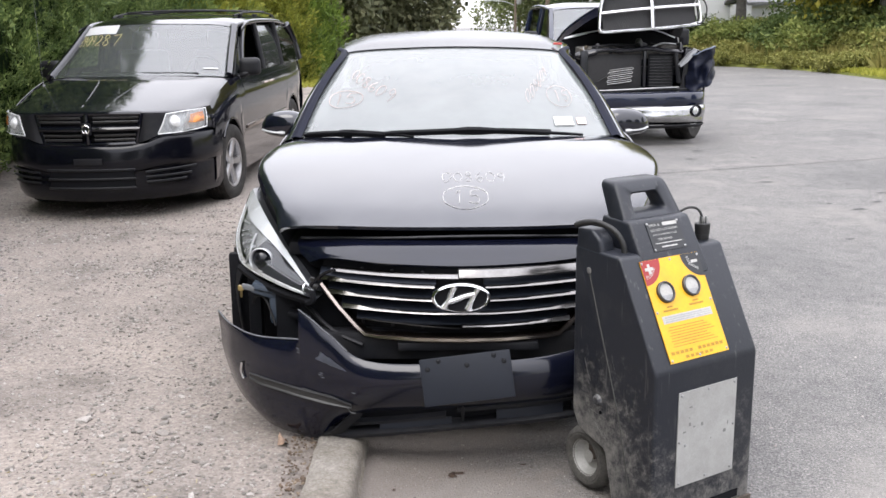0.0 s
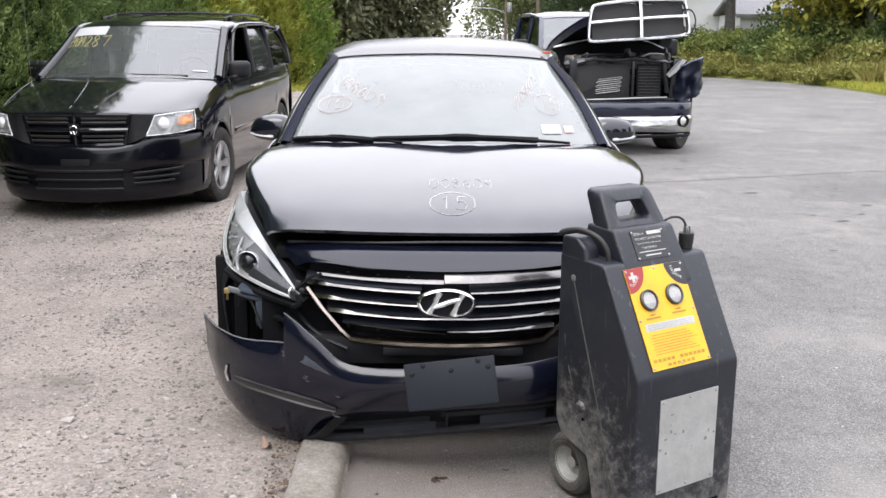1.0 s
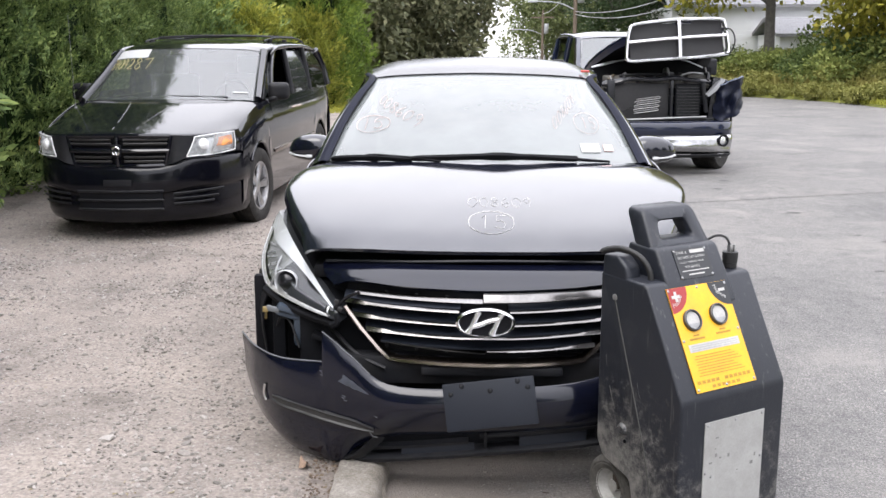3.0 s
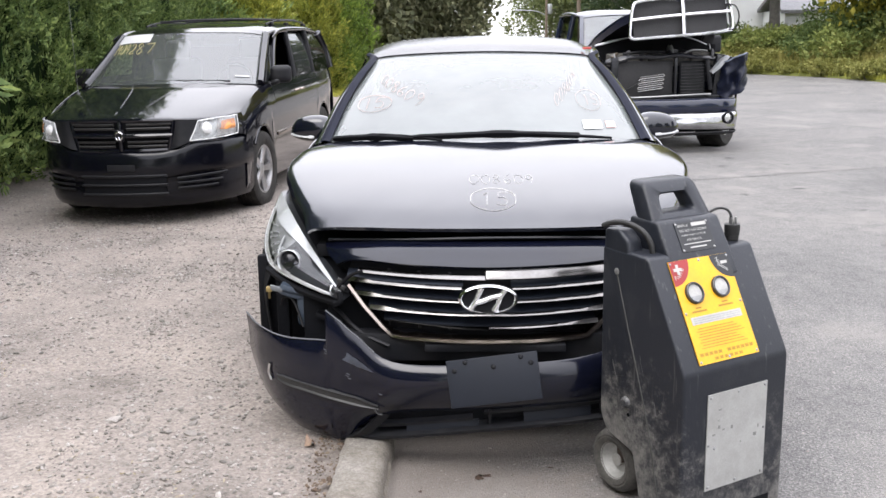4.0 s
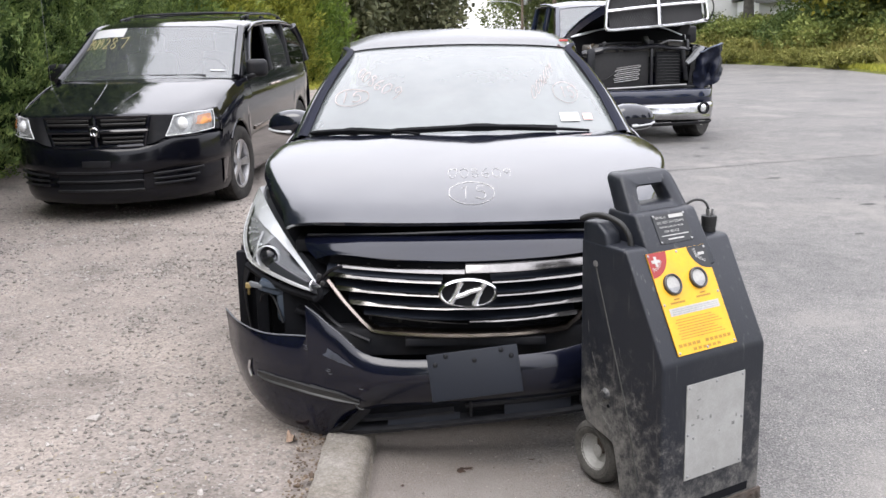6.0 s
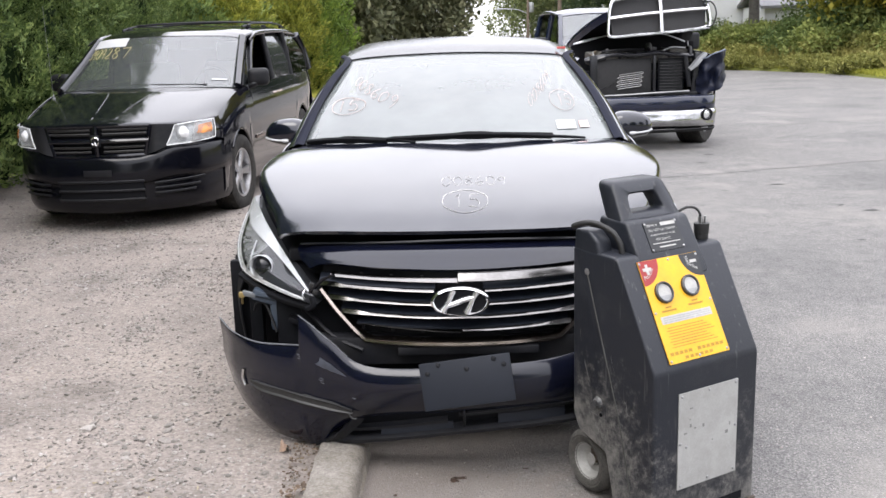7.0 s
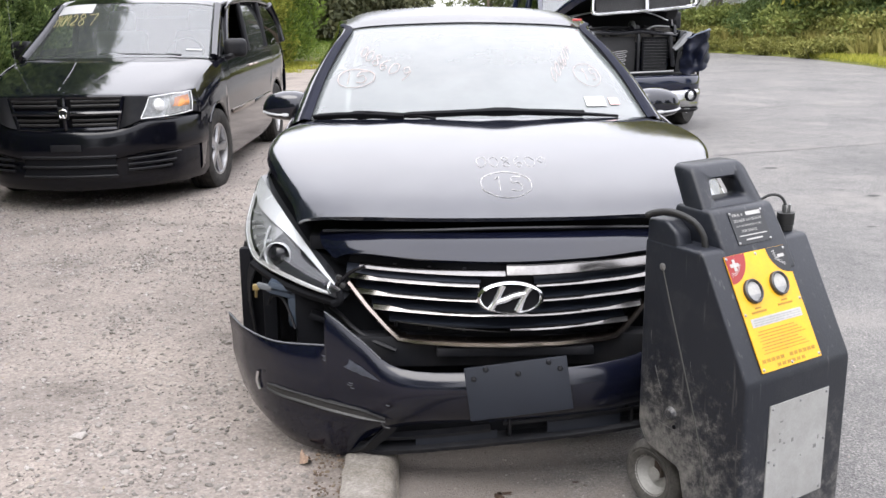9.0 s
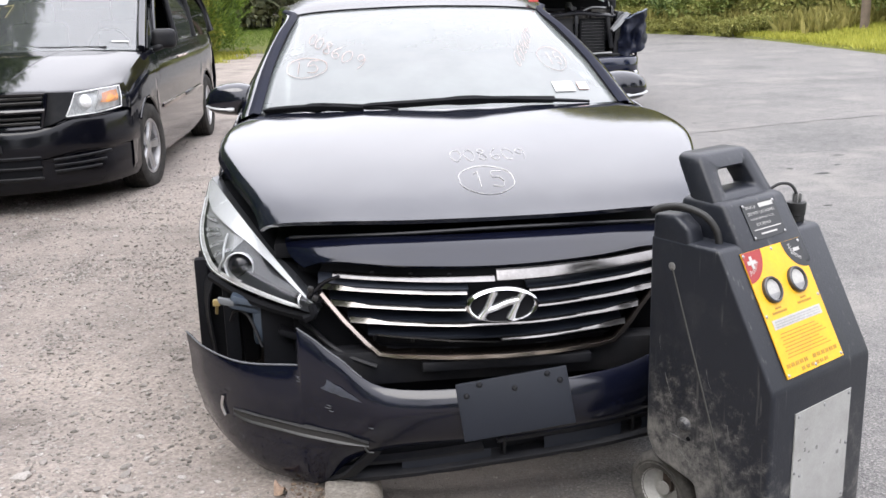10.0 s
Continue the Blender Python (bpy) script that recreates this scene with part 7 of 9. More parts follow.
for s in (1, -1):
    # pillars and windows
    for name, pts, w, mat in (("front_pillar", [(0.870, 1.36, 1.085), (0.810, 1.75, 1.300), (0.760, 2.13, 1.525)], 0.046, DUSTY_PAINT), ("roof_edge", [(0.77, 2.11, 1.530), (0.805, 2.35, 1.565), (0.822, 2.9, 1.592), (0.822, 3.9, 1.597), (0.79, 4.72, 1.560)], 0.025, DUSTY_PAINT), ("middle_pillar", [(0.915, 2.70, 1.10), (0.87, 2.71, 1.35), (0.825, 2.72, 1.57)], 0.032, BLACK_PLASTIC), ("middle_pillar", [(0.915, 3.74, 1.11), (0.87, 3.74, 1.36), (0.825, 3.74, 1.58)], 0.03, BLACK_PLASTIC), ("rear_pillar", [(0.905, 4.95, 1.13), (0.85, 4.90, 1.36), (0.79, 4.76, 1.56)], 0.055, DUSTY_PAINT)):
        bm = bmesh.new()
        tube(bm, [(s * x, y, z) for x, y, z in pts], w, 10, 14)
        part(name, bm, mat, van)
    for y0, y1, ya, yb, mat, nm in ((1.50, 2.67, 2.20, 2.68, None, "front_window"), (2.75, 3.71, 2.75, 3.71, VAN_SIDE_GLASS, "door_window"), (3.77, 4.90, 3.77, 4.74, TINTED, "rear_window")):
        if mat:
            rows = [[(s * 0.918, y0, 1.10), (s * 0.918, y1, 1.115)], [(s * 0.897, (y0 * 2 + ya) / 3, 1.25), (s * 0.897, (y1 * 2 + yb) / 3, 1.26)], [(s * 0.856, (y0 + ya * 2) / 3, 1.40), (s * 0.856, (y1 + yb * 2) / 3, 1.405)], [(s * 0.786, ya, 1.565), (s * 0.786, yb, 1.57)]]
            part(nm, loft(rows, 8, 8), mat, van, "dark tinted side window", 180)
        else:
            bm = bmesh.new()
            rows = [[(s * 0.90, y0 + 0.05, 1.10), (s * 0.90, y1, 1.10)], [(s * 0.885, y0 + 0.25, 1.16), (s * 0.885, y1, 1.16)]]
            sheet(bm, [line(r, 6) for r in rows])
            part(nm, bm, TINTED, van, "front side window wound down", 180)
    bm = bmesh.new()
    tube(bm, [(s * 0.845, 2.06, 1.50), (s * 0.85, 2.3, 1.555), (s * 0.86, 2.65, 1.575)], [0.012, 0.02, 0.02], 8, 12, flat=0.6)
    part("rain_deflector", bm, GLOSS_PLASTIC, van)
    # painted frame of the front door, with its small fixed pane ahead of it
    bm = bmesh.new()
    tube(bm, [(s * 0.912, 1.74, 1.09), (s * 0.890, 1.86, 1.22), (s * 0.862, 2.02, 1.38), (s * 0.830, 2.26, 1.535), (s * 0.822, 2.46, 1.568)], 0.024, 8, 18)
    part("door_frame", bm, DUSTY_PAINT, van)
    bm = bmesh.new()
    sheet(bm, [line([(s * 0.905, 1.46, 1.085), (s * 0.820, 2.06, 1.46)], 8), line([(s * 0.912, 1.72, 1.085), (s * 0.835, 2.12, 1.46)], 8)])
    part("quarter_pane", bm, TINTED, van)
    # rolled lips of the wheel arches
    for yc in (V_HUB_F, V_HUB_R):
        bm = bmesh.new()
        tube(bm, [(s * (0.934 + 0.008 * math.sin(a)), yc + 0.400 * math.cos(a), V_HUB_Z + 0.400 * math.sin(a)) for a in [math.pi * (0.04 + 0.74 * k / 18) for k in range(19)]], 0.013, 8)
        part("arch_lip", bm, DUSTY_PAINT, van)
    # roof rails
    bm = bmesh.new()
    tube(bm, [(s * 0.66, 2.55, 1.640), (s * 0.67, 2.78, 1.664), (s * 0.68, 3.0, 1.680), (s * 0.69, 3.8, 1.692), (s * 0.68, 4.4, 1.676), (s * 0.67, 4.62, 1.64)], [0.009, 0.011, 0.011, 0.011, 0.009], 8, 30)
    rail = part("roof_rail", bm, BLACK_PLASTIC, van)
    for y in (2.78, 3.5, 4.45):
        bm = bmesh.new()
        block(bm, (0.034, 0.13, 0.030), (s * 0.672, y, 1.655), 0.010)
        part("rail_foot", bm, BLACK_PLASTIC, rail)
    # mirrors
    bm = bmesh.new()
    block(bm, (0.215, 0.13, 0.165), (s * 1.005, 1.70, 1.160), 0.06, (0, 0, s * 8), 4)
    mirror = part("door_mirror", bm, BLACK_PLASTIC, van, "large black door mirror", 60)
    bm = bmesh.new()
    tube(bm, [(s * 0.92, 1.66, 1.08), (s * 0.97, 1.65, 1.095), (s * 1.0, 1.70, 1.12)], 0.03, 8, 8)
    part("mirror_arm", bm, BLACK_PLASTIC, mirror)
    # headlamps
    lens_in = [(s * 0.565, 0.105, 0.700), (s * 0.60, 0.135, 0.775), (s * 0.625, 0.165, 0.852)]
    lens_mid = [(s * 0.735, 0.205, 0.708), (s * 0.758, 0.24, 0.785), (s * 0.768, 0.285, 0.868)]
    lens_out = [(s * 0.880, 0.462, 0.726), (s * 0.884, 0.472, 0.798), (s * 0.872, 0.485, 0.874)]
    ob = part("headlamp", loft([lens_in, lens_mid, [(s * 0.820, 0.315, 0.716), (s * 0.834, 0.345, 0.790), (s * 0.834, 0.375, 0.870)], lens_out], 20, 9), VAN_LENS, van, "clear rectangular headlamp with amber corner", 180)
    ob.visible_shadow = False
    part("fender_tip", loft([lens_out, [(s * 0.908, 0.54, 0.708), (s * 0.908, 0.545, 0.795), (s * 0.876, 0.55, 0.882)], [(s * 0.915, 0.61, 0.690), (s * 0.912, 0.61, 0.795), (s * 0.878, 0.61, 0.890)]], 8, 8), DUSTY_PAINT, van, "", 60)
    back = [[(x - s * 0.02, y + 0.06, z) for x, y, z in r] for r in (lens_in, lens_mid)]
    part("reflector", loft([lens_in, back[0], back[1], lens_mid], 14, 9), LAMP_CLOUDED, ob, "", 60)
    outer = [[(x - s * 0.03, y + 0.05, z) for x, y, z in r] for r in ([(s * 0.820, 0.315, 0.720), (s * 0.834, 0.345, 0.790), (s * 0.834, 0.375, 0.866)], lens_out)]
    part("outer_reflector", loft([back[1], outer[0], outer[1]], 12, 9), LAMP_CLOUDED, ob, "", 60)
    nose = [[(s * 0.435, 0.095, 0.872), (s * 0.41, 0.085, 0.75), (s * 0.375, 0.080, 0.63)], [(s * 0.53, 0.105, 0.868), (s * 0.50, 0.085, 0.76), (s * 0.47, 0.062, 0.655)], [(s * 0.635, 0.175, 0.862), (s * 0.602, 0.14, 0.775), (s * 0.565, 0.105, 0.692)]]
    part("nose_panel", loft(nose, 8, 8), BLACK_PLASTIC, van, "", 60, 0.01)
    for x, z, r in ((0.675, 0.785, 0.056),):
        bm = bmesh.new()
        ring_solid(bm, [(0.0, 0.015), (r * 0.5, 0.01), (r, -0.02)], 24, pose(s * x, 0.185, z, 0, 0, -90))
        part("bulb_cover", bm, LAMP_CLOUDED, ob)
    part("amber_lens", loft([[(x - s * 0.001, y + 0.004, z) for x, y, z in ((s * 0.778, 0.262, 0.775), (s * 0.788, 0.280, 0.80), (s * 0.788, 0.298, 0.838))], [(s * 0.820, 0.315, 0.770), (s * 0.830, 0.335, 0.80), (s * 0.830, 0.362, 0.848)], [(s * 0.866, 0.425, 0.772), (s * 0.870, 0.432, 0.80), (s * 0.862, 0.440, 0.850)]], 12, 7), AMBER, ob, "amber indicator lens", 60)
    bm = bmesh.new()
    tube(bm, [*lens_in, lens_mid[2], (s * 0.834, 0.375, 0.870), lens_out[2], lens_out[1], lens_out[0], (s * 0.820, 0.315, 0.716), lens_mid[0], lens_in[0]], 0.005, 6)
    part("lamp_frame", bm, LAMP_CLOUDED, ob)
    for y in (V_HUB_F, V_HUB_R):
        wheel(van, (s * 0.84, y, V_HUB_Z), 0.345, 0.225, 0.215, s, 5, steer=-6 if y == V_HUB_F else 0)

for y, z in ((3.05, 1.690), (3.95, 1.700)):
    bm = bmesh.new()
    tube(bm, [(-0.69, y, z), (-0.3, y - 0.02, z + 0.016), (0.3, y - 0.02, z + 0.016), (0.69, y, z)], 0.014, 8, 14, flat=0.7)
    part("roof_crossbar", bm, BLACK_PLASTIC, van)

# front end: grille, bumper
bm = loft([[(-0.44, 0.10, 0.862), (-0.2, 0.055, 0.868), (0, 0.04, 0.870), (0.2, 0.055, 0.868), (0.44, 0.10, 0.862)], [(-0.42, 0.085, 0.75), (-0.2, 0.04, 0.75), (0, 0.03, 0.75), (0.2, 0.04, 0.75), (0.42, 0.085, 0.75)], [(-0.39, 0.085, 0.635), (-0.2, 0.05, 0.632), (0, 0.04, 0.63), (0.2, 0.05, 0.632), (0.39, 0.085, 0.635)]], 6, 17)
bmesh.ops.translate(bm, vec=(0, 0.05, 0), verts=bm.verts)
v_grille = part("grille", bm, DARK, van, "black crossbar grille", 60)
for z in (0.838, 0.805, 0.700, 0.665):
    for s in (1, -1):
        bm = bmesh.new()
        w = 0.400 + 0.04 * (z - 0.63) / 0.23
        tube(bm, [(s * 0.055, 0.035, z), (s * 0.2, 0.042, z), (s * w, 0.082, z)], 0.0095, 6, 10, flat=1.3)
        part("slat", bm, FOG_TRIM, v_grille)
for s in (1, -1):
    bm = bmesh.new()
    tube(bm, [(s * 0.04, 0.026, 0.752), (s * 0.2, 0.034, 0.752), (s * 0.425, 0.080, 0.752)], 0.022, 8, 12, flat=0.8)
    part("crossbar", bm, DUSTY_PAINT, v_grille)
bm = bmesh.new()
for pts in ([(-0.44, 0.088, 0.866), (-0.2, 0.045, 0.872), (0.2, 0.045, 0.872), (0.44, 0.088, 0.866)], [(-0.44, 0.088, 0.866), (-0.415, 0.085, 0.75), (-0.385, 0.085, 0.632)], [(0.44, 0.088, 0.866), (0.415, 0.085, 0.75), (0.385, 0.085, 0.632)], [(-0.385, 0.085, 0.632), (-0.15, 0.045, 0.628), (0.15, 0.045, 0.628), (0.385, 0.085, 0.632)], [(0, 0.03, 0.866), (0, 0.022, 0.75), (0, 0.032, 0.632)]):
    tube(bm, pts, 0.021, 8, 14)
part("frame", bm, DUSTY_PAINT, v_grille)
bm = bmesh.new()
block(bm, (0.085, 0.02, 0.095), (0, 0.005, 0.755), 0.012)
badge = part("badge", bm, BLACK_PLASTIC, v_grille)
bm = bmesh.new()
tube(bm, [(-0.026, -0.008, 0.775), (-0.028, -0.009, 0.745), (-0.012, -0.010, 0.722), (0, -0.010, 0.745), (0.012, -0.010, 0.722), (0.028, -0.009, 0.745), (0.026, -0.008, 0.775), (0, -0.010, 0.785), (-0.026, -0.008, 0.775)], 0.007, 6, 30)
part("badge_shape", bm, CHROME, badge)
V_BX = [-0.93, -0.895, -0.78, -0.60, -0.35, 0.0, 0.35, 0.60, 0.78, 0.895, 0.93]
V_BY = [0.76, 0.56, 0.31, 0.14, 0.045, 0.0, 0.045, 0.14, 0.31, 0.56, 0.76]
rows = []
for v, dy, sx in ((0.0, 0.05, 0.99), (0.05, 0.0, 1.0), (0.2, -0.014, 1.005), (0.34, -0.018, 1.005), (0.46, -0.010, 1.0), (0.5, 0.012, 0.99), (0.56, 0.016, 0.99), (0.75, 0.012, 0.985), (0.9, 0.02, 0.98), (1.0, 0.06, 0.965)):
    rows.append([(x * sx, y + dy, (0.700 if abs(x) > 0.5 else 0.632 + 0.068 * max(0, (abs(x) - 0.36) / 0.14)) * (1 - v) + v * (0.165 + 0.02 * abs(x))) for x, y in zip(V_BX, V_BY)])
VAN_SKIN = paint("dull_black_bumper_paint", (0.0026, 0.0029, 0.0056), 0.10, coat=0.0, vary=0.25, bump=0.0, dust=(0.010, 0.0098, 0.010), dust_amount=0.25, rough_vary=0.1)
VAN_SKIN.node_tree.nodes["Principled BSDF"].inputs["Specular IOR Level"].default_value = 0.32
v_bumper = part("bumper", loft(rows, 28, 41), VAN_SKIN, van, "black bumper with lower intake slots", 50, 0.012)


def v_front(x, out=0.02):
    return table(list(zip(V_BX, V_BY)), x) - out


# near-black sheet on the skin for the intake's shaded opening
bm = bmesh.new()
sheet(bm, [[(x, v_front(x, 0.006), z) for x in span(-0.36, 0.36, 0.06)] for z in (0.43, 0.36, 0.285)])
intake = part("intake", bm, DARK, v_bumper, "", 60)
for z in (0.43, 0.358, 0.285):
    bm = bmesh.new()
    tube(bm, [(x, v_front(x, 0.012), z) for x in span(-0.37, 0.37, 0.06)], 0.011, 6)
    part("slat", bm, BLACK_PLASTIC, intake)
for s in (1, -1):
    for k, z in enumerate((0.405, 0.365, 0.325)):
        bm = bmesh.new()
        tube(bm, [(s * x, v_front(s * x, 0.012), z + 0.06 * (x - 0.45) * (1 if k == 0 else 0.4)) for x in span(0.45, 0.80 - 0.03 * k, 0.05)], 0.010, 6)
        part("side_slat", bm, BLACK_PLASTIC, v_bumper)
bm = bmesh.new()
block(bm, (0.24, 0.008, 0.05), (0.0, -0.020, 0.50), 0.003)
part("plate_base", bm, BLACK_PLASTIC, v_bumper, "empty number plate base")

# cabin, cowl, wipers, antenna, papers
bm = loft([full(r) for r in ([(0, 1.25, 1.08), (0.5, 1.32, 1.08), (0.82, 1.42, 1.07)], [(0, 1.7, 1.10), (0.5, 1.72, 1.10), (0.84, 1.8, 1.08)], [(0, 1.85, 0.95), (0.5, 1.86, 0.95), (0.85, 1.9, 0.95)], [(0, 1.8, 0.5), (0.5, 1.8, 0.5), (0.85, 1.85, 0.5)])], 12, 17)
part("dashboard", bm, DASH, van, "", 60)
for s in (1, -1):
    bm = bmesh.new()
    block(bm, (0.52, 0.17, 0.66), (s * 0.42, 2.72, 0.98), 0.06, (-12, 0, 0), 3)
    block(bm, (0.27, 0.11, 0.2), (s * 0.42, 2.82, 1.40), 0.05, (-8, 0, 0), 3)
    block(bm, (0.52, 0.5, 0.15), (s * 0.42, 2.45, 0.68), 0.05, (5, 0, 0), 3)
    part("front_seat", bm, CLOTH, van)
bm = bmesh.new()
wc, wb = Vector((0.42, 2.05, 1.08)), Vector((0, 0.45, 0.9)).normalized()
tube(bm, [wc + 0.19 * (math.cos(k * math.pi / 14) * Vector((1, 0, 0)) + math.sin(k * math.pi / 14) * wb) for k in range(29)], 0.016, 8)
part("steering_wheel", bm, DASH, van)
bm = bmesh.new()
block(bm, (1.70, 4.2, 0.1), (0, 2.8, 0.28), 0.02)
block(bm, (1.75, 0.05, 0.95), (0, 3.9, 0.95), 0.02)
part("floor_pan", bm, DARK, van)
V_TAIL = [[(0, 4.93, 1.585), (0.6, 4.88, 1.56), (0.80, 4.80, 1.52)], [(0, 5.02, 1.10), (0.6, 4.99, 1.10), (0.90, 4.92, 1.10)], [(0, 5.12, 0.70), (0.6, 5.09, 0.70), (0.93, 5.02, 0.70)], [(0, 5.10, 0.25), (0.6, 5.07, 0.25), (0.90, 4.98, 0.25)]]
part("tailgate", loft([full(r) for r in V_TAIL], 16, 17), DUSTY_PAINT, van, "", 60, 0.02)
bm = loft([full(r) for r in ([(0, 1.07, 1.098), (0.5, 1.12, 1.09), (0.88, 1.31, 1.06)], [(0, 1.16, 1.106), (0.5, 1.20, 1.10), (0.88, 1.36, 1.07)])], 4, 17)
part("cowl", bm, BLACK_PLASTIC, van)
for a, b, c in (((-0.72, 1.29, 1.115), (-0.4, 1.19, 1.125), (-0.25, 1.17, 1.12)), ((-0.1, 1.18, 1.135), (0.2, 1.16, 1.13), (0.62, 1.22, 1.12))):
    bm = bmesh.new()
    tube(bm, [a, b, c], 0.012, 6, 12)
    part("wiper", bm, BLACK_PLASTIC, van)
bm = bmesh.new()
tube(bm, [(-0.80, 1.05, 1.02), (-0.805, 1.05, 1.30), (-0.82, 1.08, 1.85)], [0.004, 0.002, 0.0013], 6, 10)
tube(bm, [(-0.80, 1.05, 1.00), (-0.80, 1.05, 1.05)], 0.015, 8)
part("antenna", bm, STEEL, van, "thin whip antenna")


def on_van_screen(a, b, out=0.006):
    k = min(max(b / 0.455, 0), 0.999) * 2
    i = int(k)
    r0, r1 = catmull(v_screen_rows[i], 41), catmull(v_screen_rows[i + 1], 41)
    half = r0[40].x * (1 - k + i) + r1[40].x * (k - i)
    j = min(max((a / half + 1) / 2 * 40, 0), 39.99)
    p0, p1 = r0[int(j)].lerp(r0[int(j) + 1], j % 1), r1[int(j)].lerp(r1[int(j) + 1], j % 1)
    return p0.lerp(p1, k - i) + Vector((0, -out * 0.6, out))


bm = bmesh.new()
sheet(bm, [[on_van_screen(-0.695 + 0.48 * i / 4, b) for i in range(5)] for b in (0.372, 0.412, 0.450)])
part("paper", bm, WHITE_PAPER, van, "white paper behind the windscreen", 180, 0.001)
part("marker_figure", scrawl("3404287", 0.085, lambda a, b: on_van_screen(-0.655 + a * 1.02 - b * 0.1, 0.268 + b * 1.1), 0.0040), YELLOW_CHALK, van)
bm = bmesh.new()
sheet(bm, [[on_van_screen(0.50 + 0.2 * i / 4, b) for i in range(5)] for b in (0.055, 0.066)])
part("sticker", bm, WHITE_PAPER, van, "small white sticker", 180, 0.001)

# ---- the wrecked pickup with its hood up ----
TRUCK_AT = pose(2.53, 9.10, 0.0, 0, 0, 5.0)
truck = thing("pickup_truck", "dark blue wrecked pickup truck with raised hood and bare radiator", "pickup truck", TRUCK_AT)
T_HUB_F, T_HUB_R, T_HUB_Z = 0.86, 4.55, 0.385
T_ARCH = [(T_HUB_F, T_HUB_Z, 0.46), (T_HUB_R, T_HUB_Z, 0.46)]
T_WIDE = [(0.3, 0.96), (0.9, 1.01), (1.6, 0.985), (3.6, 0.985), (5.7, 0.985)]
T_BELT = [(0.3, 1.20), (1.3, 1.25), (1.8, 1.26), (3.6, 1.27), (5.7, 1.24)]
flank("fender", truck, NAVY_PAINT, 0.42, 1.52, T_WIDE, T_BELT, 0.42, T_ARCH, 0.10, 0.05)
flank("front_door", truck, NAVY_PAINT, 1.52, 2.55, T_WIDE, T_BELT, 0.42, T_ARCH, 0.06)
flank("rear_door", truck, NAVY_PAINT, 2.55, 3.55, T_WIDE, T_BELT, 0.42, T_ARCH, 0.06)
flank("bed_side", truck, NAVY_PAINT, 3.62, 5.70, T_WIDE, T_BELT, 0.46, T_ARCH, 0.06)
bm = bmesh.new()
block(bm, (1.84, 0.05, 0.72), (0, 5.68, 0.86), 0.015)
part("tailgate", bm, NAVY_PAINT, truck)
bm = bmesh.new()
block(bm, (1.80, 5.0, 0.12), (0, 3.2, 0.52), 0.02)
block(bm, (1.82, 0.05, 0.75), (0, 3.64, 0.88), 0.015)
part("chassis", bm, DARK, truck)
for s in (1, -1):
    wheel(truck, (s * 0.835, T_HUB_F, T_HUB_Z), 0.39, 0.34, 0.225, s, 5, steer=-38)
    wheel(truck, (s * 0.865, T_HUB_R, T_HUB_Z), 0.385, 0.27, 0.225, s, 5)
# cab
T_SCREEN = [[(0, 1.52, 1.36), (0.5, 1.57, 1.355), (0.84, 1.68, 1.34)], [(0, 2.18, 1.80), (0.45, 2.21, 1.795), (0.72, 2.28, 1.775)]]
ob = part("windscreen", loft([full(r) for r in T_SCREEN], 8, 17), VAN_SCREEN, truck, "", 180)
ob.visible_shadow = False
T_ROOF = [[(0, 2.17, 1.805), (0.45, 2.20, 1.80), (0.76, 2.28, 1.77)], [(0, 2.4, 1.865), (0.45, 2.42, 1.86), (0.79, 2.46, 1.82)], [(0, 2.9, 1.90), (0.45, 2.9, 1.893), (0.80, 2.9, 1.845)], [(0, 3.45, 1.875), (0.45, 3.45, 1.868), (0.79, 3.45, 1.83)], [(0, 3.60, 1.81), (0.45, 3.60, 1.80), (0.76, 3.58, 1.77)]]
part("roof", loft([full(r) for r in T_ROOF], 18, 21), NAVY_PAINT, truck, "", 180, 0.02)
bm = loft([full(r) for r in ([(0, 3.61, 1.80), (0.45, 3.61, 1.79), (0.74, 3.59, 1.77)], [(0, 3.66, 1.27), (0.45, 3.66, 1.27), (0.84, 3.64, 1.27)])], 6, 13)
part("rear_window", bm, TINTED, truck, "", 180)
for s in (1, -1):
    for name, pts, w, mat in (("front_pillar", [(0.865, 1.66, 1.30), (0.80, 1.98, 1.56), (0.745, 2.28, 1.775)], 0.038, NAVY_PAINT), ("roof_edge", [(0.765, 2.28, 1.78), (0.80, 2.5, 1.82), (0.81, 2.95, 1.84), (0.80, 3.45, 1.825), (0.77, 3.58, 1.775)], 0.028, NAVY_PAINT), ("middle_pillar", [(0.915, 2.56, 1.25), (0.86, 2.57, 1.55), (0.80, 2.58, 1.82)], 0.04, NAVY_PAINT), ("rear_pillar", [(0.90, 3.55, 1.25), (0.84, 3.56, 1.55), (0.78, 3.56, 1.79)], 0.06, NAVY_PAINT)):
        bm = bmesh.new()
        tube(bm, [(s * x, y, z) for x, y, z in pts], w, 10, 12)
        part(name, bm, mat, truck)
    for y0, y1, ya in ((1.72, 2.53, 2.25), (2.60, 3.50, 2.60)):
        rows = [[(s * 0.915, y0, 1.26), (s * 0.915, y1, 1.265)], [(s * 0.80, ya, 1.80), (s * 0.80, y1, 1.81)]]
        part("side_window", loft(rows, 6, 6), TINTED, truck, "", 180)
    bm = bmesh.new()
    block(bm, (0.19, 0.11, 0.24), (s * 1.12, 1.86, 1.36), 0.04, (0, 0, 0), 3)
    part("door_mirror", bm, BLACK_PLASTIC, truck)
bm = bmesh.new()
for x in (-0.4, 0.4):
    block(bm, (0.5, 0.18, 0.7), (x, 2.85, 1.15), 0.06, (-10, 0, 0), 3)
block(bm, (1.5, 0.35, 0.3), (0, 1.85, 1.15), 0.08)
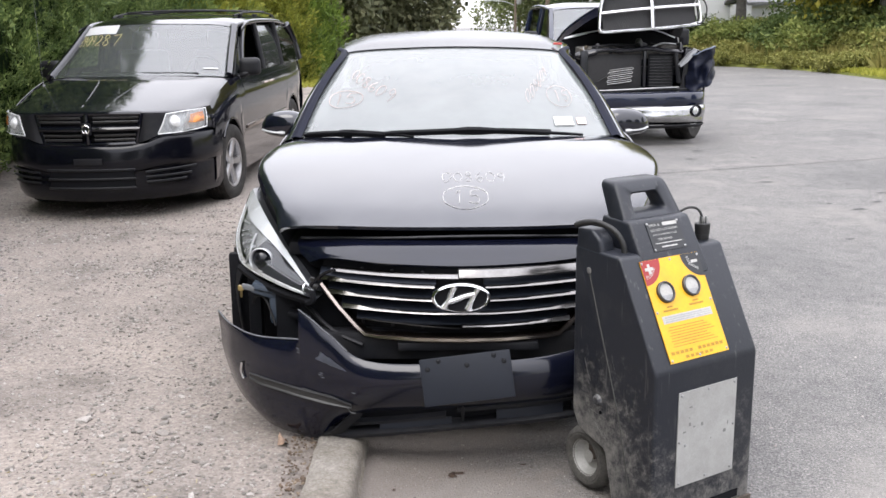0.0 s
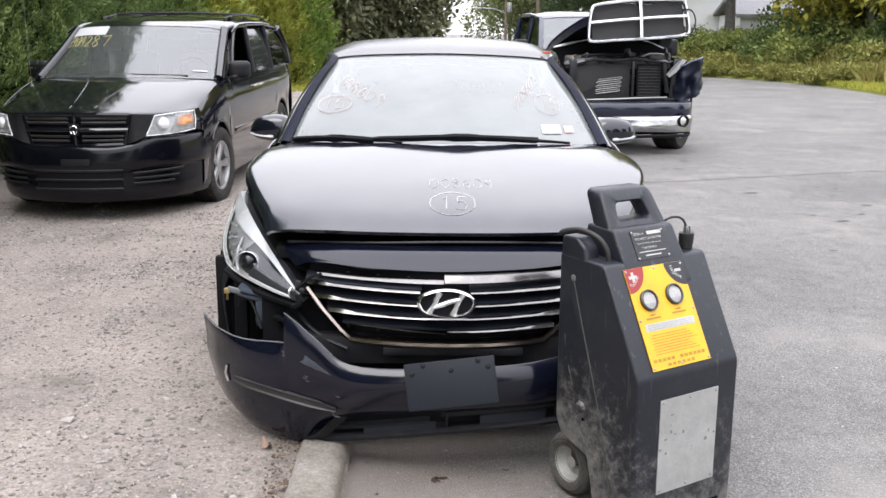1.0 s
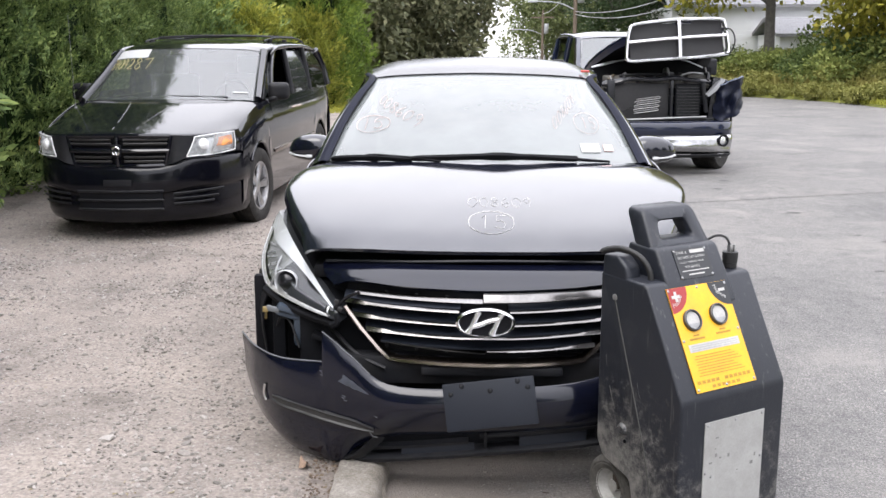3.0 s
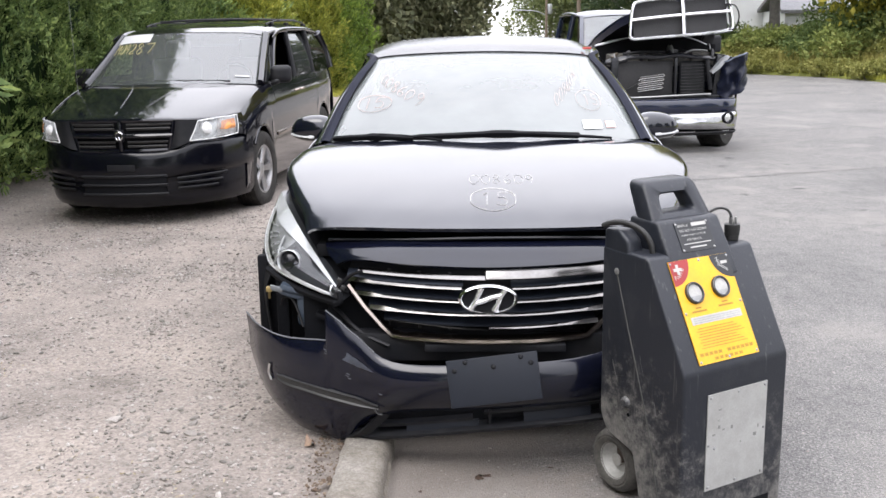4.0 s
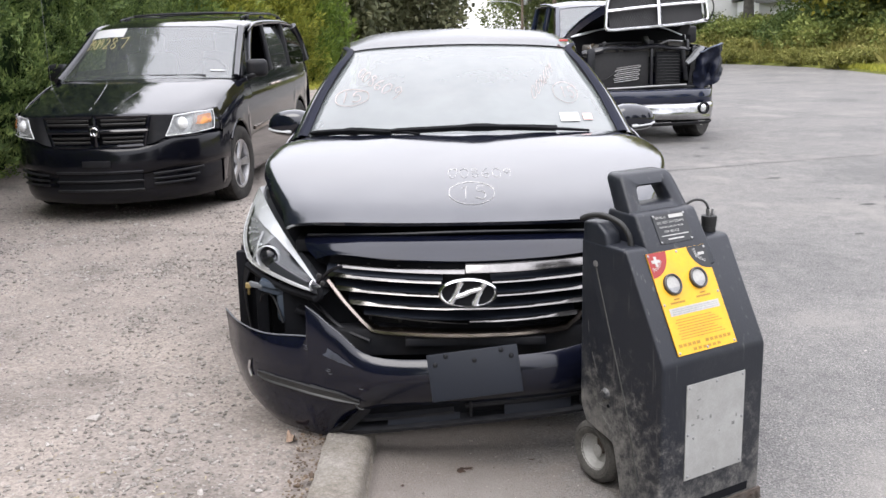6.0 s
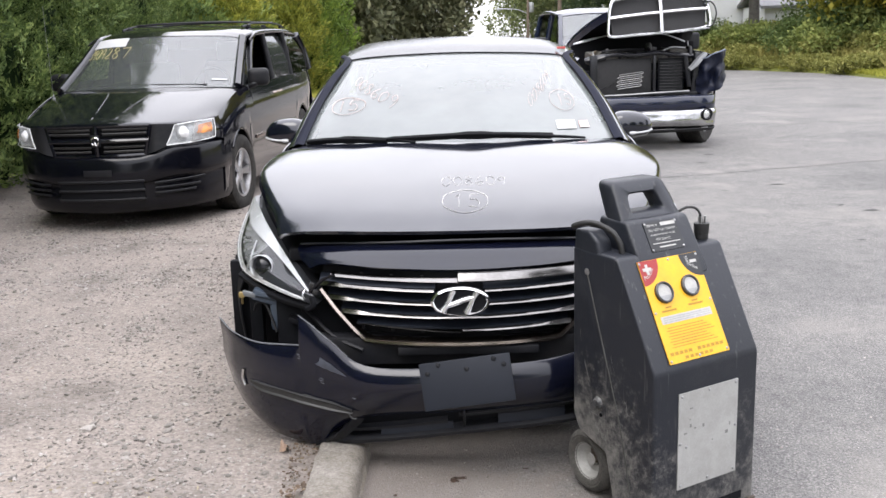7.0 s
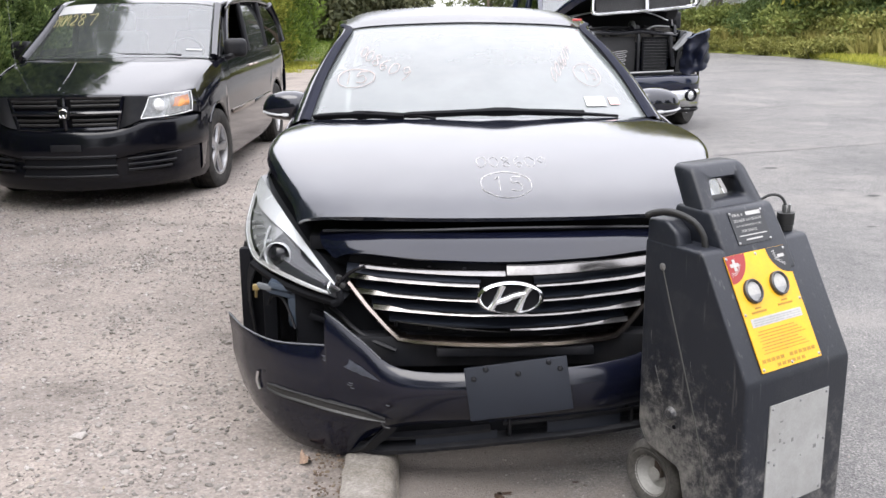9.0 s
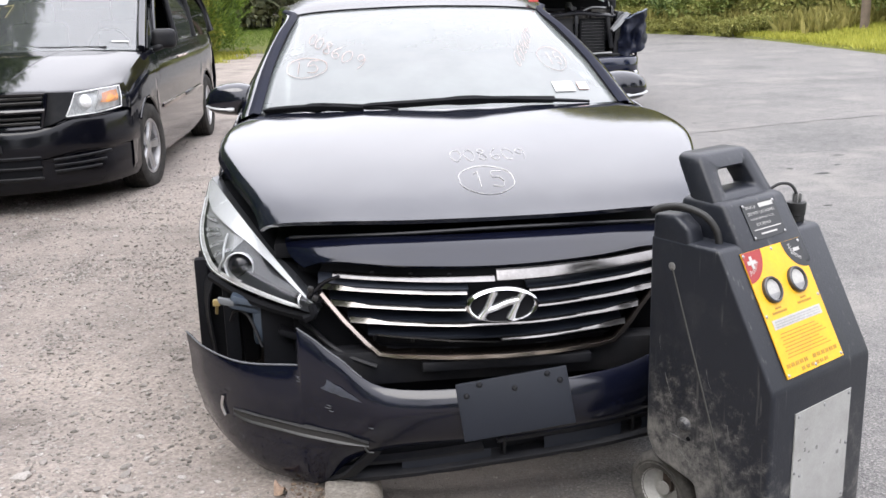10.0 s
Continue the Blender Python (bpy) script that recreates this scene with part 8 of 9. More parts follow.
part("cabin_fittings", bm, DASH, truck)

# bumper: painted cap over chrome face over dark valance
T_BX = [-0.90, -0.875, -0.74, -0.47, 0.0, 0.47, 0.74, 0.875, 0.90]
T_BY = [0.42, 0.20, 0.06, 0.0, -0.03, 0.0, 0.06, 0.20, 0.42]


def t_band(zs, dys, material, name, label, dent=0.0):
    rows = []
    for z, dy in zip(zs, dys):
        rows.append([(x * (1 - 0.02 * abs(dy)), y + dy + dent * noise.noise((x * 5, z * 9, 3)), z + (0.012 * noise.noise((x * 3, z * 4, 8)) if dent else 0)) for x, y in zip(T_BX, T_BY)])
    return part(name, loft(rows, 16, 49), material, truck, label, 60, 0.012)


t_band((0.700, 0.695, 0.66, 0.58, 0.525), (0.16, 0.03, 0.0, -0.01, 0.005), NAVY_PAINT, "bumper_cap", "dark blue bumper top", 0.012)
t_band((0.520, 0.50, 0.44, 0.37, 0.315, 0.285), (0.0, -0.025, -0.035, -0.025, -0.005, 0.03), BUMPER_CHROME, "chrome_face", "dented chrome bumper face", 0.05)
t_band((0.282, 0.27, 0.255, 0.235), (0.0, -0.005, 0.01, 0.06), BLACK_PLASTIC, "valance", "dark plastic valance")
for s in (1, -1):
    m = pose(s * 0.70, 0.015, 0.455, 0, 0, -90 + s * 18)
    bm = bmesh.new()
    ring_solid(bm, [(0.072, -0.01), (0.078, 0.02), (0.066, 0.026), (0.060, 0.01), (0.058, -0.02)], 24, m)
    fog = part("fog_lamp", bm, DARK, truck, "round fog lamp in the bumper corner")
    bm = bmesh.new()
    ring_solid(bm, [(0.0, 0.014), (0.03, 0.012), (0.059, 0.0)], 24, m)
    part("fog_lens", bm, LAMP_SILVER, fog)
# radiator opening
bm = bmesh.new()
tube(bm, [(-0.80, 0.42, 1.17), (-0.62, 0.36, 1.195), (-0.45, 0.33, 1.235), (-0.15, 0.31, 1.225), (0.12, 0.31, 1.245), (0.35, 0.33, 1.215), (0.55, 0.36, 1.195), (0.72, 0.42, 1.165)], [0.03, 0.045, 0.05, 0.042, 0.048, 0.045, 0.05, 0.03], 8, 32, flat=0.8)
block(bm, (0.10, 0.08, 0.56), (-0.70, 0.36, 0.95), 0.02)
block(bm, (0.10, 0.08, 0.56), (0.66, 0.36, 0.95), 0.02, (0, 6, 0))
block(bm, (0.035, 0.05, 0.52), (0.09, 0.31, 0.95), 0.008)
block(bm, (1.5, 0.05, 0.06), (0, 0.33, 0.70), 0.01)
support = part("radiator_support", bm, GLOSS_PLASTIC, truck, "bare black radiator support")
bm = bmesh.new()
block(bm, (0.72, 0.04, 0.46), (-0.29, 0.385, 0.95), 0.006)
CORE = paint("dusty_radiator_fins", (0.013, 0.013, 0.0145), 0.7, vary=0.5, scale=18, fine=220, bump=0.15, dust=(0.05, 0.047, 0.043), dust_amount=0.2)
radiator = part("radiator", bm, CORE, truck, "exposed dark radiator core")
bm = bmesh.new()
pts = []
for k in range(8):
    z = 0.985 - 0.026 * k
    row = [(-0.36 - 0.004 * k, 0.335, z - 0.012), (-0.06 - 0.004 * k, 0.335, z + 0.022)]
    if k % 2:
        row.reverse()
    pts += row
    if k < 7:
        x = row[1][0] + (0.018 if row[1][0] > -0.2 else -0.018)
        pts.append((x, 0.335, row[1][2] - 0.013))
tube(bm, pts, 0.0055, 6)
part("cooling_coil", bm, STEEL, radiator, "bare aluminium cooling coil")
bm = bmesh.new()
block(bm, (0.34, 0.03, 0.44), (0.33, 0.375, 0.95), 0.006)
condenser = part("condenser", bm, DARK, truck)
for k in range(20):
    bm = bmesh.new()
    block(bm, (0.30, 0.008, 0.007), (0.33, 0.355, 0.765 + 0.0195 * k), 0)
    part("fin", bm, DARK_STEEL if k % 2 == 0 else CORE, condenser, "", 0)
bm = bmesh.new()
tube(bm, [(-0.72, 0.26, 0.715), (-0.3, 0.23, 0.722), (0.1, 0.22, 0.735), (0.55, 0.27, 0.742)], 0.014, 8, 20)
part("trim_strip", bm, STEEL, support)
bm = bmesh.new()
tube(bm, [(-0.62, 0.33, 0.80), (-0.5, 0.33, 0.84), (-0.4, 0.33, 0.90), (-0.36, 0.33, 0.93)], 0.008, 6, 12)
part("hose", bm, BLACK_PLASTIC, truck)
bm = bmesh.new()
tube(bm, [(0.50, 0.30, 1.18), (0.52, 0.28, 1.0), (0.55, 0.28, 0.80)], 0.03, 8, 12)
part("hose", bm, BLACK_PLASTIC, truck)
# engine bay clutter
GRIME = paint("greasy_engine_dust", (0.045, 0.042, 0.037), 0.6, vary=0.6, scale=16, bump=0.2, dust=(0.13, 0.12, 0.10), dust_amount=0.6)
clutter = [((0.5, 0.35, 0.16), (-0.45, 0.72, 1.19), GRIME, "air_box"), ((0.55, 0.5, 0.14), (0.15, 0.85, 1.18), GRIME, "engine_cover"), ((0.30, 0.2, 0.17), (0.52, 0.62, 1.19), GRIME, "battery"), ((1.7, 0.95, 0.1), (0, 0.95, 0.95), DARK, "engine_bay")]
for size, at, mat, nm in clutter:
    bm = bmesh.new()
    block(bm, size, at, 0.025, (rng.uniform(-3, 3), rng.uniform(-3, 3), rng.uniform(-6, 6)))
    part(nm, bm, mat, truck)
bm = bmesh.new()
ring_solid(bm, [(0.0, 0.13), (0.03, 0.13), (0.035, 0.11), (0.045, 0.10), (0.05, 0.0)], 16, pose(0.10, 0.62, 1.24, 0, -90, 0))
part("filler_bottle", bm, paint("dusty_grey_bottle", (0.05, 0.052, 0.05), 0.5), truck, "dusty grey filler bottle")
for pts, r, mat in (([(-0.55, 0.55, 1.27), (-0.3, 0.5, 1.29), (0.0, 0.55, 1.28), (0.2, 0.7, 1.27)], 0.018, BLACK_PLASTIC), ([(0.25, 0.5, 1.26), (0.4, 0.55, 1.30), (0.62, 0.6, 1.28), (0.7, 0.8, 1.25)], 0.014, STEEL), ([(-0.7, 0.5, 1.22), (-0.62, 0.6, 1.27), (-0.55, 0.8, 1.26)], 0.02, paint("tan_hose", (0.07, 0.055, 0.035), 0.6))):
    bm = bmesh.new()
    tube(bm, pts, r, 8, 14)
    part("hose", bm, mat, truck)
bm = bmesh.new()
tube(bm, [(0.53, 0.22, 1.02), (0.62, 0.25, 1.09), (0.70, 0.28, 1.17), (0.78, 0.33, 1.215)], [0.03, 0.042, 0.042, 0.03], 4, 4, flat=0.6)
part("bent_rail", bm, paint("pale_bent_steel", (0.20, 0.205, 0.21), 0.4, metal=0.5, vary=0.3), truck, "bent pale steel rail")
# crumpled fender corner
crush = []
for i, (x, y, top, low) in enumerate([(0.66, 0.32, 1.13, 0.72), (0.75, 0.25, 1.15, 0.70), (0.84, 0.25, 1.19, 0.72), (0.93, 0.22, 1.23, 0.76), (1.02, 0.32, 1.25, 0.82), (1.08, 0.46, 1.22, 0.86), (1.06, 0.66, 1.21, 0.90)]):
    row = []
    for k in range(7):
        z = top + (low - top) * k / 6
        fold = 0.045 * math.sin(i * 2.2 + k * 0.9) * math.sin(math.pi * k / 6)
        row.append((x + 0.5 * fold + 0.03 * noise.noise((i * 2.7, k * 1.9, 4)), y + fold + 0.05 * noise.noise((i * 2.1, k * 1.9, 9)), z))
    crush.append(row)
bm = loft(crush, 34, 24)
for v in bm.verts:
    v.co += 0.012 * noise.noise_vector(v.co * 14) + 0.004 * noise.noise_vector(v.co * 45)
part("crumpled_corner", bm, CRUSHED, truck, "crumpled dark blue fender corner", 50, 0.006)
bm = bmesh.new()
tube(bm, [Vector(r[0]) + Vector((0, -0.01, 0.008)) for r in crush], 0.013, 6, 30, flat=0.6)
part("torn_rim", bm, paint("pale_blue_edge", (0.07, 0.085, 0.12), 0.4, vary=0.5, scale=30), truck, "pale blue torn edge")
bm = bmesh.new()
for k in range(7):
    block(bm, (rng.uniform(0.04, 0.1), rng.uniform(0.04, 0.1), rng.uniform(0.08, 0.22)), (0.60 + 0.05 * k, 0.42 + 0.05 * math.sin(k), 0.95 + 0.05 * math.sin(2.3 * k)), 0.012, (rng.uniform(-30, 30), rng.uniform(-30, 30), rng.uniform(-40, 40)))
part("torn_brackets", bm, DARK, truck)
# raised hood with its chrome grille
HX = [-0.86, -0.55, 0.0, 0.55, 0.86]
t_hood_rows = []
for y, z, droop, taper, lean in ((1.42, 1.38, 0.05, 1.0, 0.0), (1.05, 1.60, 0.07, 0.95, 0.02), (0.65, 1.80, 0.09, 0.85, 0.08), (0.40, 1.92, 0.11, 0.76, 0.13), (0.28, 1.95, 0.13, 0.71, 0.15)):
    t_hood_rows.append([(x * taper + lean, y + 0.10 * abs(x / 0.86) ** 2, z - droop * abs(x / 0.86) ** 2 + 0.05 * x) for x in HX])
t_hood = part("hood", loft(t_hood_rows, 20, 21), NAVY_PAINT, truck, "raised dark blue hood", 60, 0.03, )
bm = loft([[(x * 0.95, y + 0.02, z - 0.07) for x, y, z in r] for r in t_hood_rows], 14, 15)
part("hood_lining", bm, DARK, t_hood, "", 60)
for s in (1, -1):
    side_rows = [[Vector(r[0 if s < 0 else -1]) + Vector((0, 0, -0.01)) for r in t_hood_rows], [Vector(r[0 if s < 0 else -1]) + Vector((-s * 0.02, 0.0, -0.11)) for r in t_hood_rows]]
    part("hood_edge", loft(side_rows, 3, 14), NAVY_PAINT, t_hood, "", 60, 0.012)
GC, GR = Vector((0.10, 0.24, 1.735)), Matrix.Rotation(radians(-3.5), 3, "Y") @ Matrix.Rotation(radians(-12), 3, "X")


def g_pt(a, b, c=0.0):
    """A spot of the hood's grille: a across, b up, c forwards."""
    return GC + GR @ Vector((a, -c, b))


def g_bow(a):
    return 0.05 * (1 - (a / 0.66) ** 2)


t_grille = thing("chrome_grille", "", "")
t_grille.parent = truck
outline = [(-0.66, -0.20), (-0.61, -0.243), (-0.30, -0.25), (0.0, -0.255), (0.30, -0.25), (0.60, -0.235), (0.655, -0.19), (0.655, 0.0), (0.635, 0.16), (0.59, 0.205), (0.3, 0.222), (0.0, 0.230), (-0.3, 0.222), (-0.53, 0.205), (-0.585, 0.16), (-0.63, 0.0), (-0.66, -0.20)]
bm = bmesh.new()
tube(bm, [g_pt(a, b, g_bow(a)) for a, b in outline], 0.031, 8, 60, flat=0.8)
part("frame", bm, PLATED, t_grille, "thick chrome grille surround")
bm = bmesh.new()
tube(bm, [g_pt(0.02, -0.25, 0.06), g_pt(0.03, 0.0, 0.075), g_pt(0.04, 0.235, 0.06)], 0.042, 8, 12, flat=0.6)
part("upright", bm, PLATED, t_grille, "chrome crossbar")
bm = bmesh.new()
tube(bm, [g_pt(a, 0.0 + 0.01 * a, g_bow(a) + 0.012) for a in span(-0.63, 0.64, 0.1)], 0.025, 8, flat=0.7)
part("crossbar", bm, PLATED, t_grille, "chrome crossbar")
bm = bmesh.new()
sheet(bm, [[g_pt(a, b, g_bow(a) - 0.05) for a in span(-0.60, 0.62, 0.12)] for b in (-0.23, 0.0, 0.21)])
part("shroud", bm, CORE, t_grille, "", 60)
mesh_bm = bmesh.new()
for k in range(-19, 20):
    a = k * 0.032
    for d in (1, -1):
        p, q = (a - d * 0.11, -0.225), (a + d * 0.11, 0.205)
        if abs(p[0]) < 0.61 and abs(q[0]) < 0.61:
            tube(mesh_bm, [g_pt(p[0], p[1], g_bow(p[0]) - 0.02), g_pt(a, -0.01, g_bow(a) - 0.02), g_pt(q[0], q[1], g_bow(q[0]) - 0.02)], 0.0013, 4, cap=False)
part("wire_mesh", mesh_bm, DARK_STEEL, t_grille, "dull wire mesh")
bm = bmesh.new()
tube(bm, [g_pt(0.58, 0.10, 0.02), g_pt(0.70, 0.06, 0.06), g_pt(0.74, -0.08, 0.06), g_pt(0.68, -0.22, 0.04), g_pt(0.60, -0.23, 0.03)], 0.009, 6, 20)
part("torn_seal", bm, BLACK_PLASTIC, t_grille)
bm = bmesh.new()
tube(bm, [(0.62, 0.50, 1.20), (0.60, 0.55, 1.40), (0.56, 0.62, 1.66)], 0.008, 6, 8)
part("prop_rod", bm, STEEL, truck)
bm = bmesh.new()
block(bm, (0.14, 0.10, 0.14), (0.52, 0.36, 1.46), 0.03, (10, 20, 0))
part("hood_latch", bm, BLACK_PLASTIC, truck)
bm = loft([full(r) for r in ([(0, 1.36, 1.30), (0.5, 1.38, 1.30), (0.88, 1.45, 1.27)], [(0, 1.55, 1.352), (0.5, 1.6, 1.346), (0.88, 1.70, 1.33)])], 5, 13)
part("cowl", bm, BLACK_PLASTIC, truck)
# pale bar: the bright reflection along a dark panel edge, as colour
bm = bmesh.new()
tube(bm, [(-0.82, 1.0, 1.38), (-0.40, 0.98, 1.472), (0.0, 0.96, 1.495), (0.42, 0.98, 1.472), (0.72, 1.0, 1.365)], [0.012, 0.02, 0.022, 0.02, 0.012], 8, 20, flat=0.6)
part("bay_edge", bm, EDGE_HIGHLIGHT, truck, "pale bar for the highlight on the panel edge behind the engine")
bm = bmesh.new()
sheet(bm, [[(x, 1.06, 0.95) for x in span(-0.85, 0.85, 0.17)], [(x, 1.04, 1.45 - 0.09 * (x / 0.85) ** 2) for x in span(-0.85, 0.85, 0.17)]])
part("firewall", bm, DARK, truck, "", 60, 0.01)
for k in range(9):
    bm = bmesh.new()
    x = -0.66 + 0.155 * k
    tube(bm, [(x, 0.45 + 0.1 * math.sin(k * 2.1), 1.20), (x + 0.05 * math.sin(k), 0.55, 1.27 + 0.03 * math.sin(k * 1.7)), (x + 0.12 * math.cos(k * 1.3), 0.75, 1.24 + 0.05 * math.sin(k * 2.9))], 0.010 + 0.008 * ((k * 7) % 3), 6, 10)
    part("engine_pipe", bm, (STEEL, DARK_STEEL, BLACK_PLASTIC)[k % 3], truck)

# ---- verge, hedge, trees ----
def verge_edge(y):
    return table([(-30, 11.6), (16, 11.3), (24, 11.9), (29, 11.6), (34, 9.8), (42, 7.6), (60, 7.2), (140, 7.2)], y)


def bank_height(x, y):
    d = x - verge_edge(y)
    rise = 0.08 + 0.95 * min(1, max(0, (d - 0.6) / 5.5)) ** 1.3
    return rise * min(1, max(0, (d + 0.02) / 0.15)) + 0.06 * noise.noise((x * 0.5, y * 0.5, 4)) * min(1, max(0, d)) - 0.03 * (d < 0.05)


bm = bmesh.new()
rows = []
for y in [*span(-30, 10, 4), *span(12, 46, 0.8), *span(50, 140, 10)]:
    rows.append([(verge_edge(y) + d + 0.12 * noise.noise((y * 1.1, d, 0)) * (d < 1), y, bank_height(verge_edge(y) + d, y)) for d in (0, 0.12, 0.4, 0.9, 1.6, 2.5, 3.5, 5, 7, 10, 16, 40)])
sheet(bm, rows)
VERGE_SOIL = ground_mat("verge_turf", [(0.2, (0.05, 0.06, 0.012)), (0.5, (0.12, 0.13, 0.025)), (0.8, (0.22, 0.21, 0.06))], [(0.3, (0.6, 0.62, 0.5)), (0.7, (1, 1, 1))], grain=18, patch=0.6, speck=60)
tagged(new("verge", finish("verge", bm, VERGE_SOIL, 180)), "yellow-green grass verge rising behind the road", "verge", kind="structure")
bm = bmesh.new()
sheet(bm, [[(x, y, 0.055 + 0.03 * noise.noise((x * 0.4, y * 0.4, 6))) for x in (-30, -18, -10, -6, -4.4, -3.4, -2.7, -2.3)] for y in (25.5, 27, 30, 34, 40, 50, 70, 110)])
tagged(new("lawn", finish("lawn", bm, VERGE_SOIL, 180)), "mown lawn beyond the end of the hedge", "lawn", kind="structure")


def cards(name, pos, nrm, up, length, width, material):
    """Small pointed leaves as one mesh: place, facing, growth direction, length and width for each."""
    n = len(pos)
    side = np.cross(nrm, up)
    side /= np.linalg.norm(side, axis=1, keepdims=True) + 1e-9
    length, width = length[:, None], width[:, None]
    v = np.empty((n, 4, 3))
    v[:, 0] = pos
    v[:, 1] = pos + up * length * 0.45 + side * width * 0.5 + nrm * width * 0.12
    v[:, 2] = pos + up * length
    v[:, 3] = pos + up * length * 0.45 - side * width * 0.5 + nrm * width * 0.12
    me = bpy.data.meshes.new(name)
    me.vertices.add(4 * n)
    me.vertices.foreach_set("co", v.ravel())
    me.loops.add(4 * n)
    me.loops.foreach_set("vertex_index", np.arange(4 * n, dtype=np.int32))
    me.polygons.add(n)
    me.polygons.foreach_set("loop_start", np.arange(0, 4 * n, 4, dtype=np.int32))
    me.update(calc_edges=True)
    me.materials.append(material)
    return me


def unit(a):
    return a / (np.linalg.norm(a, axis=1, keepdims=True) + 1e-9)


def column_crown(name, seed, height, radius, count, material, leaf=(0.10, 0.04), per=40):
    """An upright evergreen: feathery plumes of scale leaves, in lumps with dark hollows between."""
    r = np.random.RandomState(seed)
    tufts = count // per
    pick = r.randint(0, tufts, count)
    h = (r.rand(tufts) ** 0.85)[pick]
    ang = (r.rand(tufts) * 2 * np.pi)[pick]
    lump = 1 + 0.17 * np.sin(ang * 3 + h * 9 + seed) + 0.13 * np.sin(ang * 7 - h * 21 + 2 * seed) + 0.10 * np.sin(h * 37 + ang * 2)
    prof = np.clip(1.08 - 0.25 * h - 0.85 * np.clip(h - 0.62, 0, 1) ** 1.3 * 1.6, 0.03, 2) * np.clip(h / 0.06 + 0.5, 0, 1)
    rad = radius * prof * lump * (0.66 + 0.36 * (r.rand(tufts) ** 0.7)[pick])
    out = np.stack([np.cos(ang), np.sin(ang), np.zeros(count)], 1)
    pos = out * rad[:, None] + np.stack([np.zeros(count), np.zeros(count), 0.06 + h * height], 1)
    axis = unit(np.array([0, 0, 0.62]) + r.normal(0, 0.42, (tufts, 3)))[pick] + out * (0.25 + 0.55 * r.rand(tufts))[pick][:, None]
    axis = unit(axis)
    blade = unit(np.cross(axis, r.normal(0, 1, (tufts, 3))[pick]))
    reach = r.rand(count)
    long = leaf[0] * 5.2 * (0.6 + 0.7 * r.rand(tufts))[pick]
    wing = r.choice([-1.0, 1.0], count)
    spread = wing * (1 - reach) * long * 0.33 * r.rand(count)
    pos = pos + axis * (reach * long)[:, None] + blade * spread[:, None] + r.normal(0, leaf[0] * 0.16, (count, 3))
    up = unit(axis + blade * (wing * (0.75 - 0.5 * reach))[:, None] + r.normal(0, 0.16, (count, 3)))
    nrm = unit(np.cross(up, blade) + r.normal(0, 0.35, (count, 3)))
    nrm = unit(nrm - up * np.sum(nrm * up, axis=1, keepdims=True))
    ln = leaf[0] * (0.6 + 0.8 * r.rand(count))
    return cards(name, pos, nrm, up, ln, leaf[1] * (0.7 + 0.6 * r.rand(count)), material)


def blob_crown(name, seed, blobs, count, material, leaf=(0.3, 0.2), droop=0.0):
    """A broad crown: leaves in clumps on the shells of several lumps."""
    r = np.random.RandomState(seed)
    b = np.array(blobs, float)
    w = b[:, 3] ** 2
    pick = r.choice(len(b), count, p=w / w.sum())
    clump_n = max(count // 26, 8)
    cd = unit(r.normal(0, 1, (clump_n, 3)))
    cd[:, 2] = cd[:, 2] * 0.85 + 0.05
    which = r.randint(0, clump_n, count)
    rad = b[pick, 3] * (0.62 + 0.42 * r.rand(clump_n)[which])
    pos = b[pick, :3] + cd[which] * rad[:, None] + r.normal(0, 1, (count, 3)) * (b[pick, 3] * 0.16)[:, None]
    up = unit(cd[which] * 0.5 + r.normal(0, 0.7, (count, 3)) - np.array([0, 0, droop]))
    nrm = unit(np.cross(up, r.normal(0, 1, (count, 3))))
    ln = leaf[0] * (0.55 + 0.9 * r.rand(count))
    return cards(name, pos, nrm, up, ln, leaf[1] * (0.6 + 0.8 * r.rand(count)), material)


def stem(bm, pts, r0, r1, n=9, steps=12):
    p = catmull(pts, steps)
    tube(bm, p, [r0 + (r1 - r0) * i / (steps - 1) for i in range(steps)], n)


# Dark green for the crowns' solid cores: their inner shade as colour.
CORE_SHADE = paint("evergreen_inner_shade", (0.010, 0.020, 0.006), 0.9, vary=0.6, scale=12, bump=0.3)

CORE_SHADE.node_tree.nodes["Principled BSDF"].inputs["Specular IOR Level"].default_value = 0.05


def evergreen(seed, height, radius, count, material, label, leaf):
    t = thing("evergreen_tree", label, "tree", group="hedge trees")
    bm = bmesh.new()
    stem(bm, [(0, 0, -0.05), (0.02, 0.01, height * 0.4), (0, 0, height * 0.85)], 0.07, 0.015)
    part("trunk", bm, BARK, t)
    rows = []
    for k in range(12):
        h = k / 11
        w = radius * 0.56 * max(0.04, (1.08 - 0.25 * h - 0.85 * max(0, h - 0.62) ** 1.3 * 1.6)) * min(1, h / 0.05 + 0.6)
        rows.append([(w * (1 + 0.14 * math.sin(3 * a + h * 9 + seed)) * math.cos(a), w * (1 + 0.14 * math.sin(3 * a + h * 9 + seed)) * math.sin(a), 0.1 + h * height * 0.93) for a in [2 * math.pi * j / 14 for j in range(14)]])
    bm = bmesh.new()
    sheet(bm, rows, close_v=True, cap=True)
    part("inner_core", bm, CORE_SHADE, t)
    ob = new("crown", column_crown("crown", seed, height, radius, count, material, leaf))
    ob.parent = t
    return t


HEDGE_LABEL = "dense dark green arborvitae in an unclipped hedge"
hedge_kinds = [evergreen(s, h, r, 105000, HEDGE_LEAF, HEDGE_LABEL, (0.056, 0.019)) for s, h, r in ((1, 7.4, 1.15), (2, 7.1, 1.2), (3, 7.6, 1.1))]
outer_kind = evergreen(4, 7.3, 1.18, 15000, HEDGE_LEAF, HEDGE_LABEL, (0.16, 0.06))
